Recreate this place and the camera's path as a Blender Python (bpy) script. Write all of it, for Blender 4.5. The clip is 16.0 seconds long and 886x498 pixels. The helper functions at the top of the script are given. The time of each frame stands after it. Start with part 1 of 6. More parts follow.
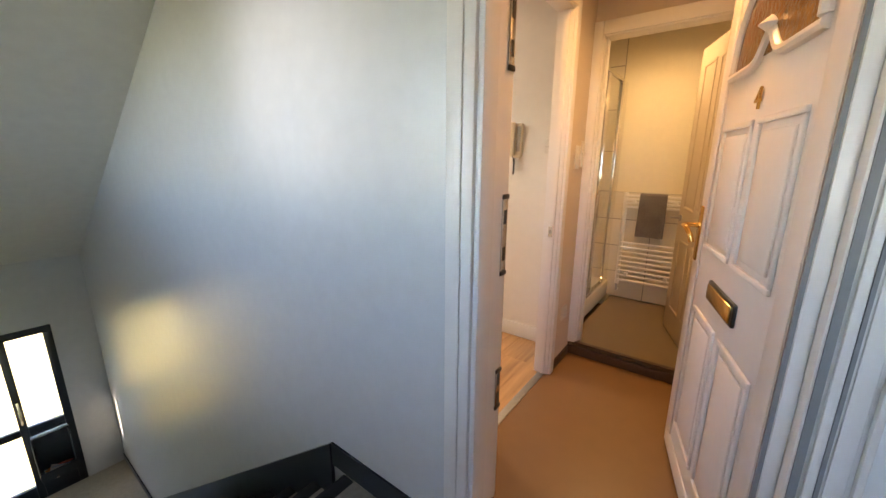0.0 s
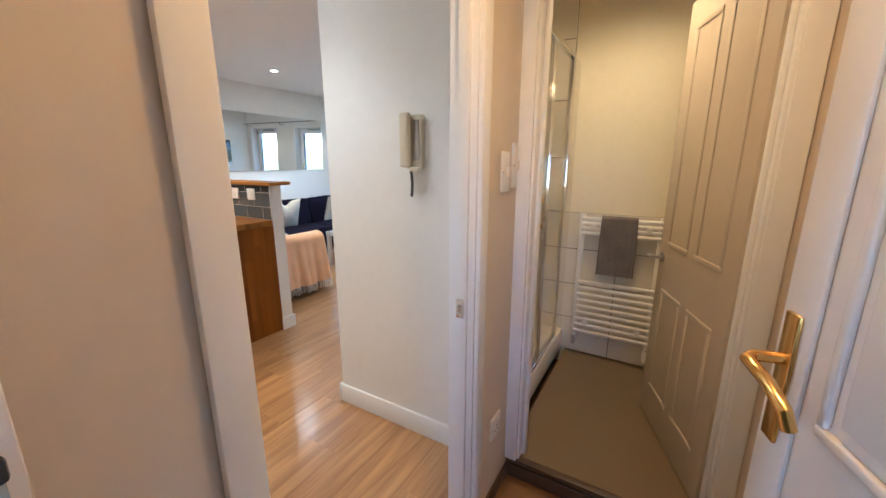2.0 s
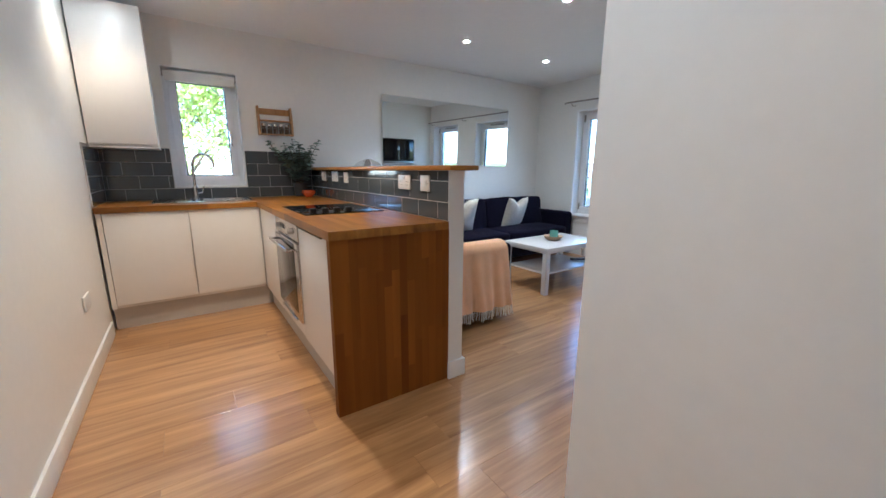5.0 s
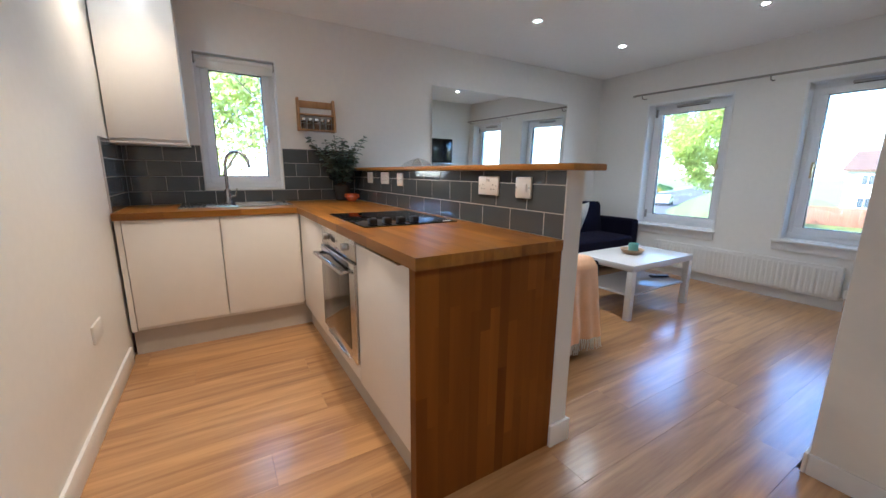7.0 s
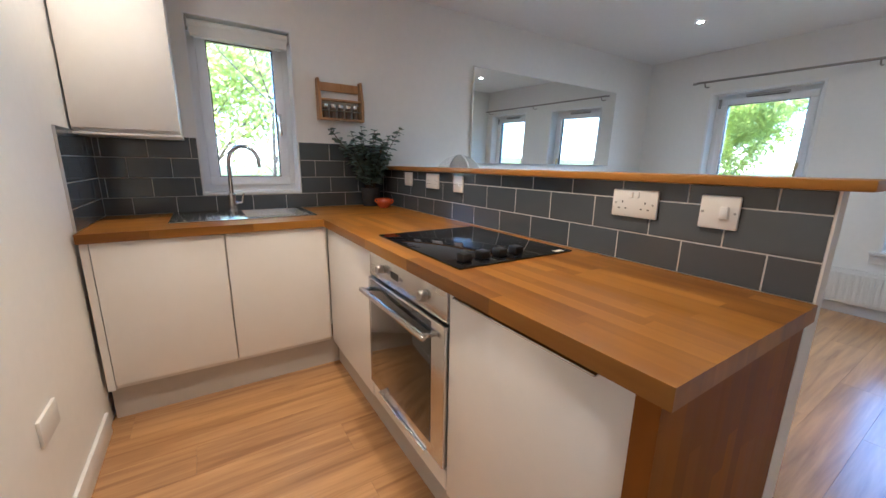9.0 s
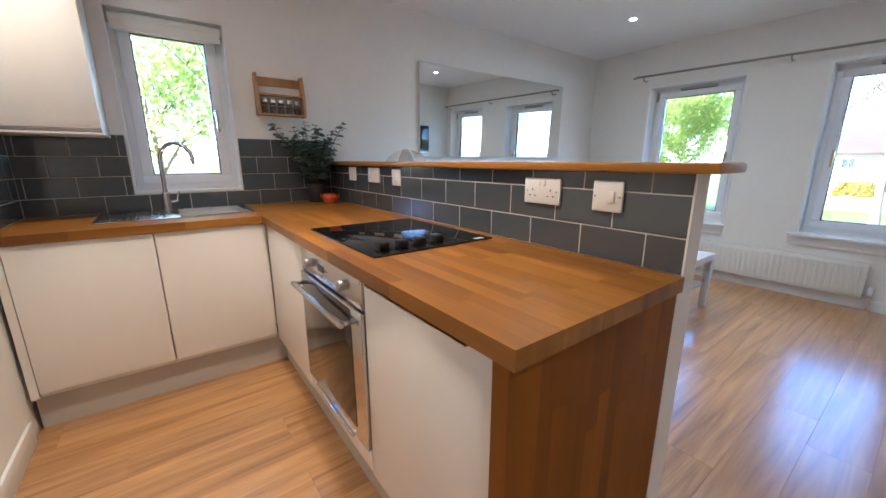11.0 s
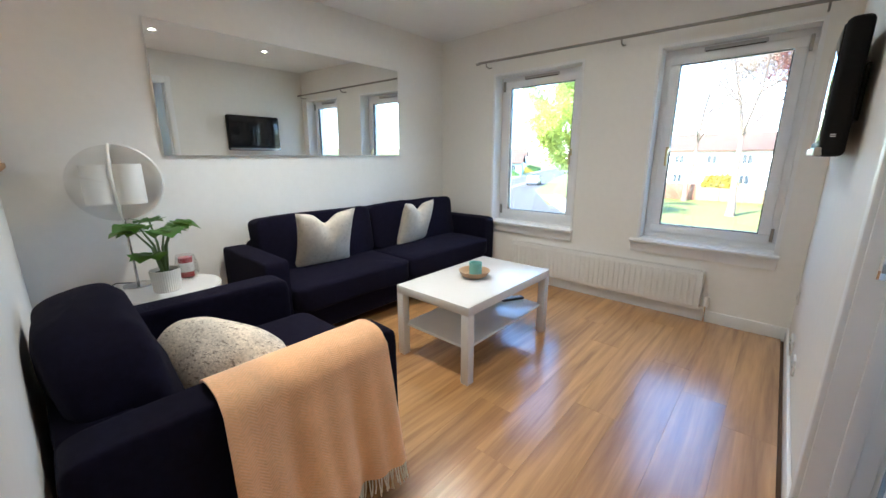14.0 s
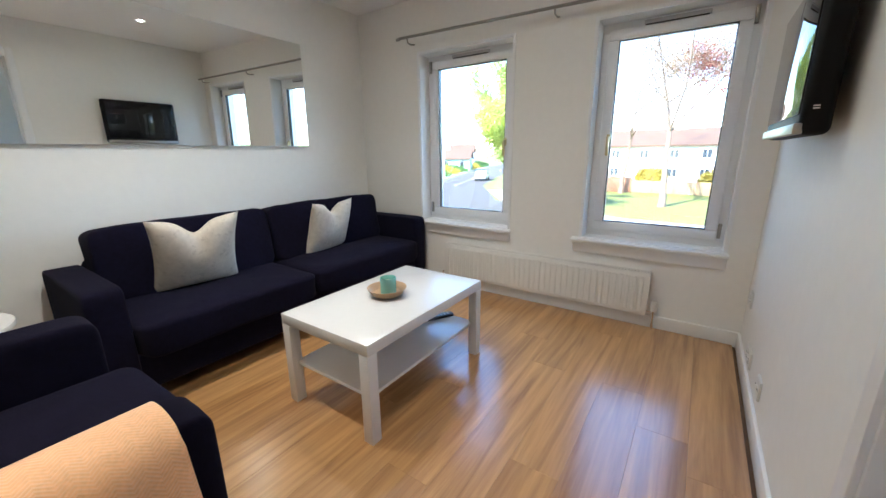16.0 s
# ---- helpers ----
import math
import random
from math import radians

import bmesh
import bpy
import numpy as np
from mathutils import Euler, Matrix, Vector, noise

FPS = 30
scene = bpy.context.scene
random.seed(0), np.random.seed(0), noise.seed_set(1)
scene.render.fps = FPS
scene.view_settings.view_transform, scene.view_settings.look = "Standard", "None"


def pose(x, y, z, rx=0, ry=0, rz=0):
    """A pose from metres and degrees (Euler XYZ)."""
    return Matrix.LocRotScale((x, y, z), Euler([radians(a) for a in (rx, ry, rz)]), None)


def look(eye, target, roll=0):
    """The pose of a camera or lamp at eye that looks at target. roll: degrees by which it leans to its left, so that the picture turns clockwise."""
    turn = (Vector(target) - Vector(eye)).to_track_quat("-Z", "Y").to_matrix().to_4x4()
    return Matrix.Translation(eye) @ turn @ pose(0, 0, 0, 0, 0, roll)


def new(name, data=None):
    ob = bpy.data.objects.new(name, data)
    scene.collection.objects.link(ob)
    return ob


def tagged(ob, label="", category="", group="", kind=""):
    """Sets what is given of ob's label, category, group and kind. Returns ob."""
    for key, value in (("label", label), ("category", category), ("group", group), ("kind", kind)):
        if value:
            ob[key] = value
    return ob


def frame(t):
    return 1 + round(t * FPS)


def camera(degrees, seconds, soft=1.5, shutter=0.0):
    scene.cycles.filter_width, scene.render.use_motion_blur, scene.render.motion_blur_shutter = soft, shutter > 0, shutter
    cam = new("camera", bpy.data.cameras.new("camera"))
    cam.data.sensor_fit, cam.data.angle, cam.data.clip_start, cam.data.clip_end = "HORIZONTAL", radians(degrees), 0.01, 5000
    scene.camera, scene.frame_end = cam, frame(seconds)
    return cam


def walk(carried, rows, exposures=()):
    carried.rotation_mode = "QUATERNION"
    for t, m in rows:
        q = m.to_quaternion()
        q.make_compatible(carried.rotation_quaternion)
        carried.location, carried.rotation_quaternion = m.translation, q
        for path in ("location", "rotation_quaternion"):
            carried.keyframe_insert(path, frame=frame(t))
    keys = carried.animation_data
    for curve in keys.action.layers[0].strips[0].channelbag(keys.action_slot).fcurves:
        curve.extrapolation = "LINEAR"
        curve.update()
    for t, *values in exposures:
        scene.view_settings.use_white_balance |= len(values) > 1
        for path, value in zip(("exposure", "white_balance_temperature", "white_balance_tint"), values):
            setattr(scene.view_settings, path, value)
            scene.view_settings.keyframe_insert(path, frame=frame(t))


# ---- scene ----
cam = camera(99.9, 16.0)
PATH = [
    (0, (0.189, 0.386, 1.264), (-0.984, 1.94, 0.805), 0.3),
    (0.5, (0.139, 0.659, 1.308), (-0.955, 2.267, 0.841), 0.1),
    (1, (0.083, 0.908, 1.342), (-0.957, 2.552, 0.876), -0.0),
    (1.5, (0.035, 1.186, 1.348), (-0.962, 2.857, 0.888), -0.2),
    (2, (-0.068, 1.431, 1.319), (-1.057, 3.109, 0.869), -0.0),
    (2.5, (-0.236, 1.61, 1.265), (-1.217, 3.297, 0.825), 0.0),
    (3, (-0.394, 1.753, 1.214), (-1.431, 3.407, 0.779), -0.1),
    (3.5, (-0.559, 1.91, 1.197), (-1.784, 3.43, 0.762), -0.0),
    (4, (-0.756, 1.994, 1.217), (-2.177, 3.332, 0.779), 0.4),
    (4.5, (-0.922, 2.073, 1.163), (-2.47, 3.266, 0.739), 0.1),
    (7, (-1.652, 2.075, 1.141), (-3.326, 3.094, 0.741), 0.5),
    (7.5, (-1.959, 2.035, 1.168), (-3.639, 3.038, 0.756), 0.6),
    (8, (-2.293, 2.046, 1.191), (-3.97, 3.047, 0.761), 0.8),
    (8.2, (-2.379, 2.027, 1.205), (-4.052, 3.032, 0.77), 0.9),
    (10.5, (-2.374, 2.046, 1.177), (-3.947, 3.196, 0.729), -0.0),
    (11, (-2.238, 2.147, 1.187), (-3.797, 3.31, 0.723), -0.1),
    (11.5, (-2.136, 2.311, 1.192), (-3.671, 3.504, 0.722), -0.2),
    (12, (-2.08, 2.524, 1.187), (-3.56, 3.784, 0.713), -0.2),
    (12.5, (-2.057, 2.816, 1.214), (-3.458, 4.16, 0.734), -0.4),
    (13, (-2.098, 3.088, 1.198), (-3.423, 4.506, 0.713), -0.4),
    (13.5, (-2.127, 3.273, 1.196), (-3.434, 4.708, 0.713), -0.4),
    (14, (-2.178, 3.372, 1.196), (-3.475, 4.817, 0.717), -0.3),
    (14.5, (-2.204, 3.428, 1.192), (-3.486, 4.886, 0.712), -0.3),
    (15, (-2.231, 3.46, 1.181), (-3.482, 4.943, 0.699), -0.3),
    (15.5, (-2.256, 3.616, 1.156), (-3.459, 5.137, 0.666), -0.5),
    (16, (-2.304, 3.891, 1.151), (-3.4, 5.488, 0.652), -0.6),
]
walk(cam, [(t, look(eye, target, roll)) for t, eye, target, roll in PATH], [(0.0, 3.88, 7100, 15), (1.4, 3.68, 6700, 13), (2.0, 3.72, 4950, 6), (2.5, 3.72, 4800, 6), (3.5, 3.68, 4800, 6), (4.5, 3.32, 4700, 6), (7.0, 3.15, 4900, 8), (11.0, 3.33, 4850, 8), (13.0, 3.46, 5250, 5), (16.0, 3.28, 5450, 6)])

# ---- world, sun, lights ----
sky_world = bpy.data.worlds.new("sky")
sky_world.use_nodes = True
scene.world = sky_world
wn = sky_world.node_tree.nodes
sky = wn.new("ShaderNodeTexSky")
sky.sky_type = "NISHITA"
sky.sun_disc = False
SUN_EL, SUN_AZ = 42.0, 200.0
sky.sun_elevation = radians(SUN_EL)
sky.sun_rotation = radians(SUN_AZ)
sky.air_density, sky.dust_density, sky.ozone_density = 1.0, 0.3, 3.0
sky_world.node_tree.links.new(sky.outputs[0], wn["Background"].inputs[0])
wn["Background"].inputs[1].default_value = 0.15

sun_data = bpy.data.lights.new("sun", "SUN")
sun_data.energy, sun_data.angle, sun_data.color = 3.2, radians(0.5), (1.0, 0.90, 0.72)
sun = new("sun", sun_data)
to_sun = Vector((math.sin(radians(SUN_AZ)) * math.cos(radians(SUN_EL)), math.cos(radians(SUN_AZ)) * math.cos(radians(SUN_EL)), math.sin(radians(SUN_EL))))
sun.matrix_world = look(to_sun * 30, (0, 0, 0))


def spot(name, place, target, watts, colour, cone=110, size=0.03, blend=0.8):
    d = bpy.data.lights.new(name, "SPOT")
    d.energy, d.color, d.spot_size, d.spot_blend, d.shadow_soft_size = watts, colour, radians(cone), blend, size
    ob = new(name, d)
    ob.matrix_world = look(place, target)
    return ob


CEIL = 2.36
WARM, AMBER, SOFT = (1.0, 0.68, 0.38), (1.0, 0.52, 0.18), (1.0, 0.87, 0.7)
# The last place is an unseen lamp, added to brighten the entry walls.
DOWNLIGHTS = [(-4.11, 4.45), (-4.11, 5.58), (-3.0, 4.5), (-3.0, 5.6), (-4.36, 1.78), (-3.4, 2.48), (-1.55, 2.2)]
for i, (x, y) in enumerate(DOWNLIGHTS):
    spot("downlight_lamp", (x, y, CEIL - 0.02), (x, y, 0), (10.0, 4.6, 2.6, 2.2, 4.0, 13.5, 3.9)[i], WARM if i in (4, 5) else SOFT, size=0.05)
spot("hall_lamp", (-0.1, 2.0, CEIL - 0.06), (-0.1, 2.0, 0), 3.1, AMBER, 150, 0.08)
spot("bathroom_lamp", (-0.3, 3.3, CEIL - 0.04), (-0.3, 3.3, 0), 4.4, (1.0, 0.62, 0.27), 150, 0.15)


def area(name, place, target, w, h, watts, colour):
    d = bpy.data.lights.new(name, "AREA")
    d.shape, d.size, d.size_y, d.energy, d.color = "RECTANGLE", w, h, watts, colour
    ob = new(name, d)
    ob.matrix_world = look(place, target)
    return ob


# unseen spot added to throw the pale patch of light on the stairwell wall
spot("stair_patch_spot", (-1.9, -1.0, 2.0), (-1.25, 1.26, 1.6), 11, (0.84, 0.88, 1.0), 28, 0.2, 1.0)


# ---- materials ----
def material(name, colour, rough=0.5, metal=0.0, vary=0.06, scale=6.0, bump=0.0, bump_scale=80.0, dirt=0.0, spec=0.5, coat=0.0, random_object=0.0, stretch=(1, 1, 1), sheen=0.0):
    m = bpy.data.materials.new(name)
    m.use_nodes = True
    nt = m.node_tree
    n, l = nt.nodes, nt.links
    b = n["Principled BSDF"]
    b.inputs["Roughness"].default_value = rough
    b.inputs["Metallic"].default_value = metal
    b.inputs["Specular IOR Level"].default_value = spec
    b.inputs["Coat Weight"].default_value = coat
    b.inputs["Coat Roughness"].default_value = 0.08
    if sheen:
        b.inputs["Sheen Weight"].default_value = sheen
    co = n.new("ShaderNodeTexCoord")
    mp = n.new("ShaderNodeMapping")
    mp.inputs["Scale"].default_value = stretch
    l.new(co.outputs["Object"], mp.inputs[0])
    big = n.new("ShaderNodeTexNoise")
    big.inputs["Scale"].default_value = scale * 0.25
    big.inputs["Detail"].default_value = 4
    fine = n.new("ShaderNodeTexNoise")
    fine.inputs["Scale"].default_value = scale * 4
    fine.inputs["Detail"].default_value = 6
    for t in (big, fine):
        l.new(mp.outputs[0], t.inputs["Vector"])
    add = n.new("ShaderNodeMath")
    add.operation = "ADD"
    l.new(big.outputs[0], add.inputs[0])
    l.new(fine.outputs[0], add.inputs[1])
    rng = n.new("ShaderNodeMapRange")
    rng.inputs["From Min"].default_value, rng.inputs["From Max"].default_value = 0.6, 1.4
    rng.inputs["To Min"].default_value, rng.inputs["To Max"].default_value = 1 - vary, 1 + vary
    l.new(add.outputs[0], rng.inputs["Value"])
    last = rng.outputs[0]
    if random_object:
        oi = n.new("ShaderNodeObjectInfo")
        r2 = n.new("ShaderNodeMapRange")
        r2.inputs["To Min"].default_value, r2.inputs["To Max"].default_value = 1 - random_object, 1 + random_object
        l.new(oi.outputs["Random"], r2.inputs["Value"])
        mul = n.new("ShaderNodeMath")
        mul.operation = "MULTIPLY"
        l.new(last, mul.inputs[0])
        l.new(r2.outputs[0], mul.inputs[1])
        last = mul.outputs[0]
    hsv = n.new("ShaderNodeHueSaturation")
    hsv.inputs["Color"].default_value = (*colour, 1)
    l.new(last, hsv.inputs["Value"])
    l.new(hsv.outputs[0], b.inputs["Base Color"])
    rr = n.new("ShaderNodeMapRange")
    rr.inputs["From Min"].default_value, rr.inputs["From Max"].default_value = 0.3, 0.7
    lo, hi = max(0.0, rough * 0.85), min(1.0, rough * 1.15)
    lo, hi = (max(lo, 0.29), max(hi, 0.29)) if rough > 0.26 else (min(lo, 0.26), min(hi, 0.26))
    rr.inputs["To Min"].default_value, rr.inputs["To Max"].default_value = lo, hi
    l.new(big.outputs[0], rr.inputs["Value"])
    l.new(rr.outputs[0], b.inputs["Roughness"])
    if bump:
        bt = n.new("ShaderNodeTexNoise")
        bt.inputs["Scale"].default_value = bump_scale
        bt.inputs["Detail"].default_value = 5
        l.new(mp.outputs[0], bt.inputs["Vector"])
        bp = n.new("ShaderNodeBump")
        bp.inputs["Strength"].default_value = bump
        bp.inputs["Distance"].default_value = 0.004
        l.new(bt.outputs[0], bp.inputs["Height"])
        l.new(bp.outputs[0], b.inputs["Normal"])
    return m


def wood(name, dark, light, axis, rough=0.35, grain=14.0, random_object=0.0, staves=None, coat=0.0, contrast=1.0, spec=0.5, coat_rough=0.2, coat_ior=1.5):
    """Wood with its grain along axis (0 x, 1 y, 2 z); staves: (width, length) of glued strips."""
    m = bpy.data.materials.new(name)
    m.use_nodes = True
    n, l = m.node_tree.nodes, m.node_tree.links
    b = n["Principled BSDF"]
    b.inputs["Roughness"].default_value = rough
    b.inputs["Coat Weight"].default_value = coat
    b.inputs["Coat Roughness"].default_value = coat_rough
    b.inputs["Coat IOR"].default_value = coat_ior
    b.inputs["Specular IOR Level"].default_value = spec
    co = n.new("ShaderNodeTexCoord")
    geo = n.new("ShaderNodeNewGeometry")
    mp = n.new("ShaderNodeMapping")
    sc = [grain, grain, grain]
    sc[axis] = grain * 0.06
    mp.inputs["Scale"].default_value = sc
    src = geo.outputs["Position"]
    if random_object:
        oi = n.new("ShaderNodeObjectInfo")
        off = n.new("ShaderNodeVectorMath")
        off.operation = "MULTIPLY_ADD"
        off.inputs[1].default_value = (37, 23, 11)
        l.new(oi.outputs["Random"], off.inputs[0])
        l.new(src, off.inputs[2])
        src = off.outputs[0]
    l.new(src, mp.inputs[0])
    g1 = n.new("ShaderNodeTexNoise")
    g1.inputs["Scale"].default_value, g1.inputs["Detail"].default_value, g1.inputs["Distortion"].default_value = 1.0, 8, 1.2
    l.new(mp.outputs[0], g1.inputs["Vector"])
    g2 = n.new("ShaderNodeTexNoise")
    g2.inputs["Scale"].default_value, g2.inputs["Detail"].default_value = 6.0, 6
    l.new(mp.outputs[0], g2.inputs["Vector"])
    mix = n.new("ShaderNodeMath")
    mix.operation = "MULTIPLY_ADD"
    mix.inputs[1].default_value = 0.35
    l.new(g2.outputs[0], mix.inputs[0])
    l.new(g1.outputs[0], mix.inputs[2])
    last = mix.outputs[0]
    if staves:
        sm = n.new("ShaderNodeMapping")
        if axis == 1:
            sm.inputs["Rotation"].default_value = (0, 0, radians(90))
        elif axis == 2:
            sm.inputs["Rotation"].default_value = (radians(90), 0, radians(90))
        l.new(geo.outputs["Position"], sm.inputs[0])
        br = n.new("ShaderNodeTexBrick")
        br.inputs["Scale"].default_value = 1.0
        br.inputs["Brick Width"].default_value, br.inputs["Row Height"].default_value = staves[1], staves[0]
        br.inputs["Mortar Size"].default_value = 0.0006
        br.inputs["Color1"].default_value, br.inputs["Color2"].default_value = (0, 0, 0, 1), (1, 1, 1, 1)
        br.inputs["Mortar"].default_value = (0.2, 0.2, 0.2, 1)
        br.offset, br.offset_frequency = 0.37, 2
        l.new(sm.outputs[0], br.inputs["Vector"])
        m2 = n.new("ShaderNodeMath")
        m2.operation = "MULTIPLY_ADD"
        m2.inputs[1].default_value = 0.42
        l.new(br.outputs["Color"], m2.inputs[0])
        l.new(last, m2.inputs[2])
        m3 = n.new("ShaderNodeMath")
        m3.operation = "SUBTRACT"
        m3.inputs[1].default_value = 0.2
        l.new(m2.outputs[0], m3.inputs[0])
        last = m3.outputs[0]
    if random_object:
        m4 = n.new("ShaderNodeMath")
        m4.operation = "MULTIPLY_ADD"
        m4.inputs[1].default_value = random_object
        l.new(oi.outputs["Random"], m4.inputs[0])
        l.new(last, m4.inputs[2])
        m5 = n.new("ShaderNodeMath")
        m5.operation = "SUBTRACT"
        m5.inputs[1].default_value = random_object * 0.5
        l.new(m4.outputs[0], m5.inputs[0])
        last = m5.outputs[0]
    ramp = n.new("ShaderNodeMapRange")
    ramp.inputs["From Min"].default_value, ramp.inputs["From Max"].default_value = 0.67 - 0.27 / contrast, 0.67 + 0.27 / contrast
    l.new(last, ramp.inputs["Value"])
    cm = n.new("ShaderNodeMix")
    cm.data_type = "RGBA"
    cm.inputs["A"].default_value, cm.inputs["B"].default_value = (*dark, 1), (*light, 1)
    l.new(ramp.outputs[0], cm.inputs["Factor"])
    l.new(cm.outputs["Result"], b.inputs["Base Color"])
    rr = n.new("ShaderNodeMapRange")
    rr.inputs["To Min"].default_value, rr.inputs["To Max"].default_value = rough * 0.8, rough * 1.25
    l.new(g1.outputs[0], rr.inputs["Value"])
    l.new(rr.outputs[0], b.inputs["Roughness"])
    bp = n.new("ShaderNodeBump")
    bp.inputs["Strength"].default_value, bp.inputs["Distance"].default_value = 0.06, 0.002
    l.new(g2.outputs[0], bp.inputs["Height"])
    l.new(bp.outputs[0], b.inputs["Normal"])
    return m


def glass(name, colour=(1, 1, 1), rough=0.0, ior=1.45):
    m = bpy.data.materials.new(name)
    m.use_nodes = True
    b = m.node_tree.nodes["Principled BSDF"]
    b.inputs["Base Color"].default_value = (*colour, 1)
    b.inputs["Roughness"].default_value = rough
    b.inputs["Transmission Weight"].default_value = 1.0
    b.inputs["IOR"].default_value = ior
    return m


def glowing(name, colour, strength):
    m = bpy.data.materials.new(name)
    m.use_nodes = True
    b = m.node_tree.nodes["Principled BSDF"]
    b.inputs["Emission Color"].default_value = (*colour, 1)
    b.inputs["Emission Strength"].default_value = strength
    return m


PAINT = material("wall_paint", (0.83, 0.815, 0.78), 0.6, vary=0.025, bump=0.05, bump_scale=160)
PAINT_HALL = material("hall_paint", (0.68, 0.60, 0.51), 0.5, vary=0.03, bump=0.05, bump_scale=160)
CEILING = material("ceiling_paint", (0.89, 0.88, 0.865), 0.75, vary=0.02, bump=0.04, bump_scale=120)
STAIR_PAINT = material("stair_gloss_paint", (0.57, 0.565, 0.57), 0.37, vary=0.05, scale=3, bump=0.12, bump_scale=30, spec=0.6)
STAIR_SOFFIT = material("stair_soffit_paint", (0.62, 0.61, 0.58), 0.7, vary=0.06, scale=3)
WHITE_GLOSS = material("white_gloss_wood", (0.78, 0.75, 0.71), 0.34, vary=0.015)
TRIM = material("white_trim_paint", (0.84, 0.84, 0.84), 0.35, vary=0.02, bump=0.02)
UPVC = material("white_upvc", (0.85, 0.86, 0.88), 0.28, vary=0.015)
LAMINATE = wood("oak_laminate", (0.27, 0.125, 0.040), (0.58, 0.325, 0.122), 1, 0.34, 13, random_object=0.11, coat=1.0, contrast=1.15, coat_rough=0.2, coat_ior=1.75)
GAP = material("floor_joint", (0.12, 0.07, 0.04), 0.8)
WORKTOP = wood("oiled_beech_worktop", (0.15, 0.053, 0.004), (0.37, 0.165, 0.02), 0, 0.36, 4.5, random_object=0.34, contrast=1.0, spec=0.34)
WORKTOP_Y = wood("oiled_beech_worktop_across", (0.15, 0.053, 0.004), (0.37, 0.165, 0.02), 1, 0.36, 4.5, random_object=0.34, contrast=1.0, spec=0.34)
END_WOOD = wood("dark_end_panel", (0.125, 0.036, 0.002), (0.27, 0.094, 0.007), 2, 0.45, 5, random_object=0.36, contrast=0.65, spec=0.15)
RACK_WOOD = wood("pale_rack_wood", (0.32, 0.16, 0.06), (0.52, 0.30, 0.13), 2, 0.45, 20)
TILE = material("grey_glazed_tile", (0.075, 0.088, 0.10), 0.08, vary=0.06, scale=4, random_object=0.10, bump=0.03, bump_scale=14, spec=0.6)
GROUT = material("tile_grout", (0.52, 0.51, 0.49), 0.85, vary=0.06)
STEEL = material("brushed_steel", (0.58, 0.57, 0.55), 0.22, 1.0, vary=0.04, scale=10, stretch=(1, 14, 1))
STEEL_DARK = material("worn_steel", (0.4, 0.39, 0.37), 0.35, 1.0, vary=0.12, scale=20)
CHROME = material("chrome", (0.8, 0.8, 0.8), 0.08, 1.0, vary=0.02)
BRASS = material("polished_brass", (0.72, 0.45, 0.14), 0.2, 1.0, vary=0.06, scale=12)
BLACK_GLASS = material("black_glass", (0.006, 0.006, 0.007), 0.03, vary=0.0, spec=0.6)
OVEN_GLASS = material("oven_glass", (0.02, 0.018, 0.016), 0.05, vary=0.0, spec=0.8)
BLACK = material("black_plastic", (0.015, 0.015, 0.016), 0.35, vary=0.1)
DARK_RUBBER = material("grey_gasket", (0.22, 0.22, 0.225), 0.6)
WHITE_PLASTIC = material("white_plastic", (0.76, 0.75, 0.72), 0.3, vary=0.02)
CREAM_PLASTIC = material("aged_cream_plastic", (0.66, 0.60, 0.46), 0.35, vary=0.04)
NAVY = material("navy_sofa_fabric", (0.0070, 0.0062, 0.0160), 0.98, vary=0.3, scale=12, bump=0.5, bump_scale=420, spec=0.05, sheen=0.02)
LINEN = material("natural_linen", (0.60, 0.55, 0.47), 0.95, vary=0.14, scale=10, bump=0.4, bump_scale=300, spec=0.2)
MARL = material("flecked_woven_linen", (0.68, 0.63, 0.55), 0.95, vary=0.42, scale=30, bump=0.6, bump_scale=160, spec=0.2)
def flecked(m, colour, size, amount, stretch=(1, 1, 1)):
    """Short dark flecks worked into a cloth."""
    n, l = m.node_tree.nodes, m.node_tree.links
    b = n["Principled BSDF"]
    src = b.inputs["Base Color"].links[0].from_socket
    co = n.new("ShaderNodeTexCoord")
    mp = n.new("ShaderNodeMapping")
    mp.inputs["Scale"].default_value = stretch
    l.new(co.outputs["Object"], mp.inputs[0])
    t = n.new("ShaderNodeTexNoise")
    t.inputs["Scale"].default_value, t.inputs["Detail"].default_value, t.inputs["Roughness"].default_value = size, 3, 0.7
    l.new(mp.outputs[0], t.inputs["Vector"])
    r = n.new("ShaderNodeMapRange")
    r.inputs["From Min"].default_value, r.inputs["From Max"].default_value = 0.56, 0.66
    r.inputs["To Max"].default_value = amount
    l.new(t.outputs[0], r.inputs["Value"])
    mx = n.new("ShaderNodeMix")
    mx.data_type = "RGBA"
    mx.inputs["B"].default_value = (*colour, 1)
    l.new(r.outputs[0], mx.inputs["Factor"])
    l.new(src, mx.inputs["A"])
    l.new(mx.outputs["Result"], b.inputs["Base Color"])


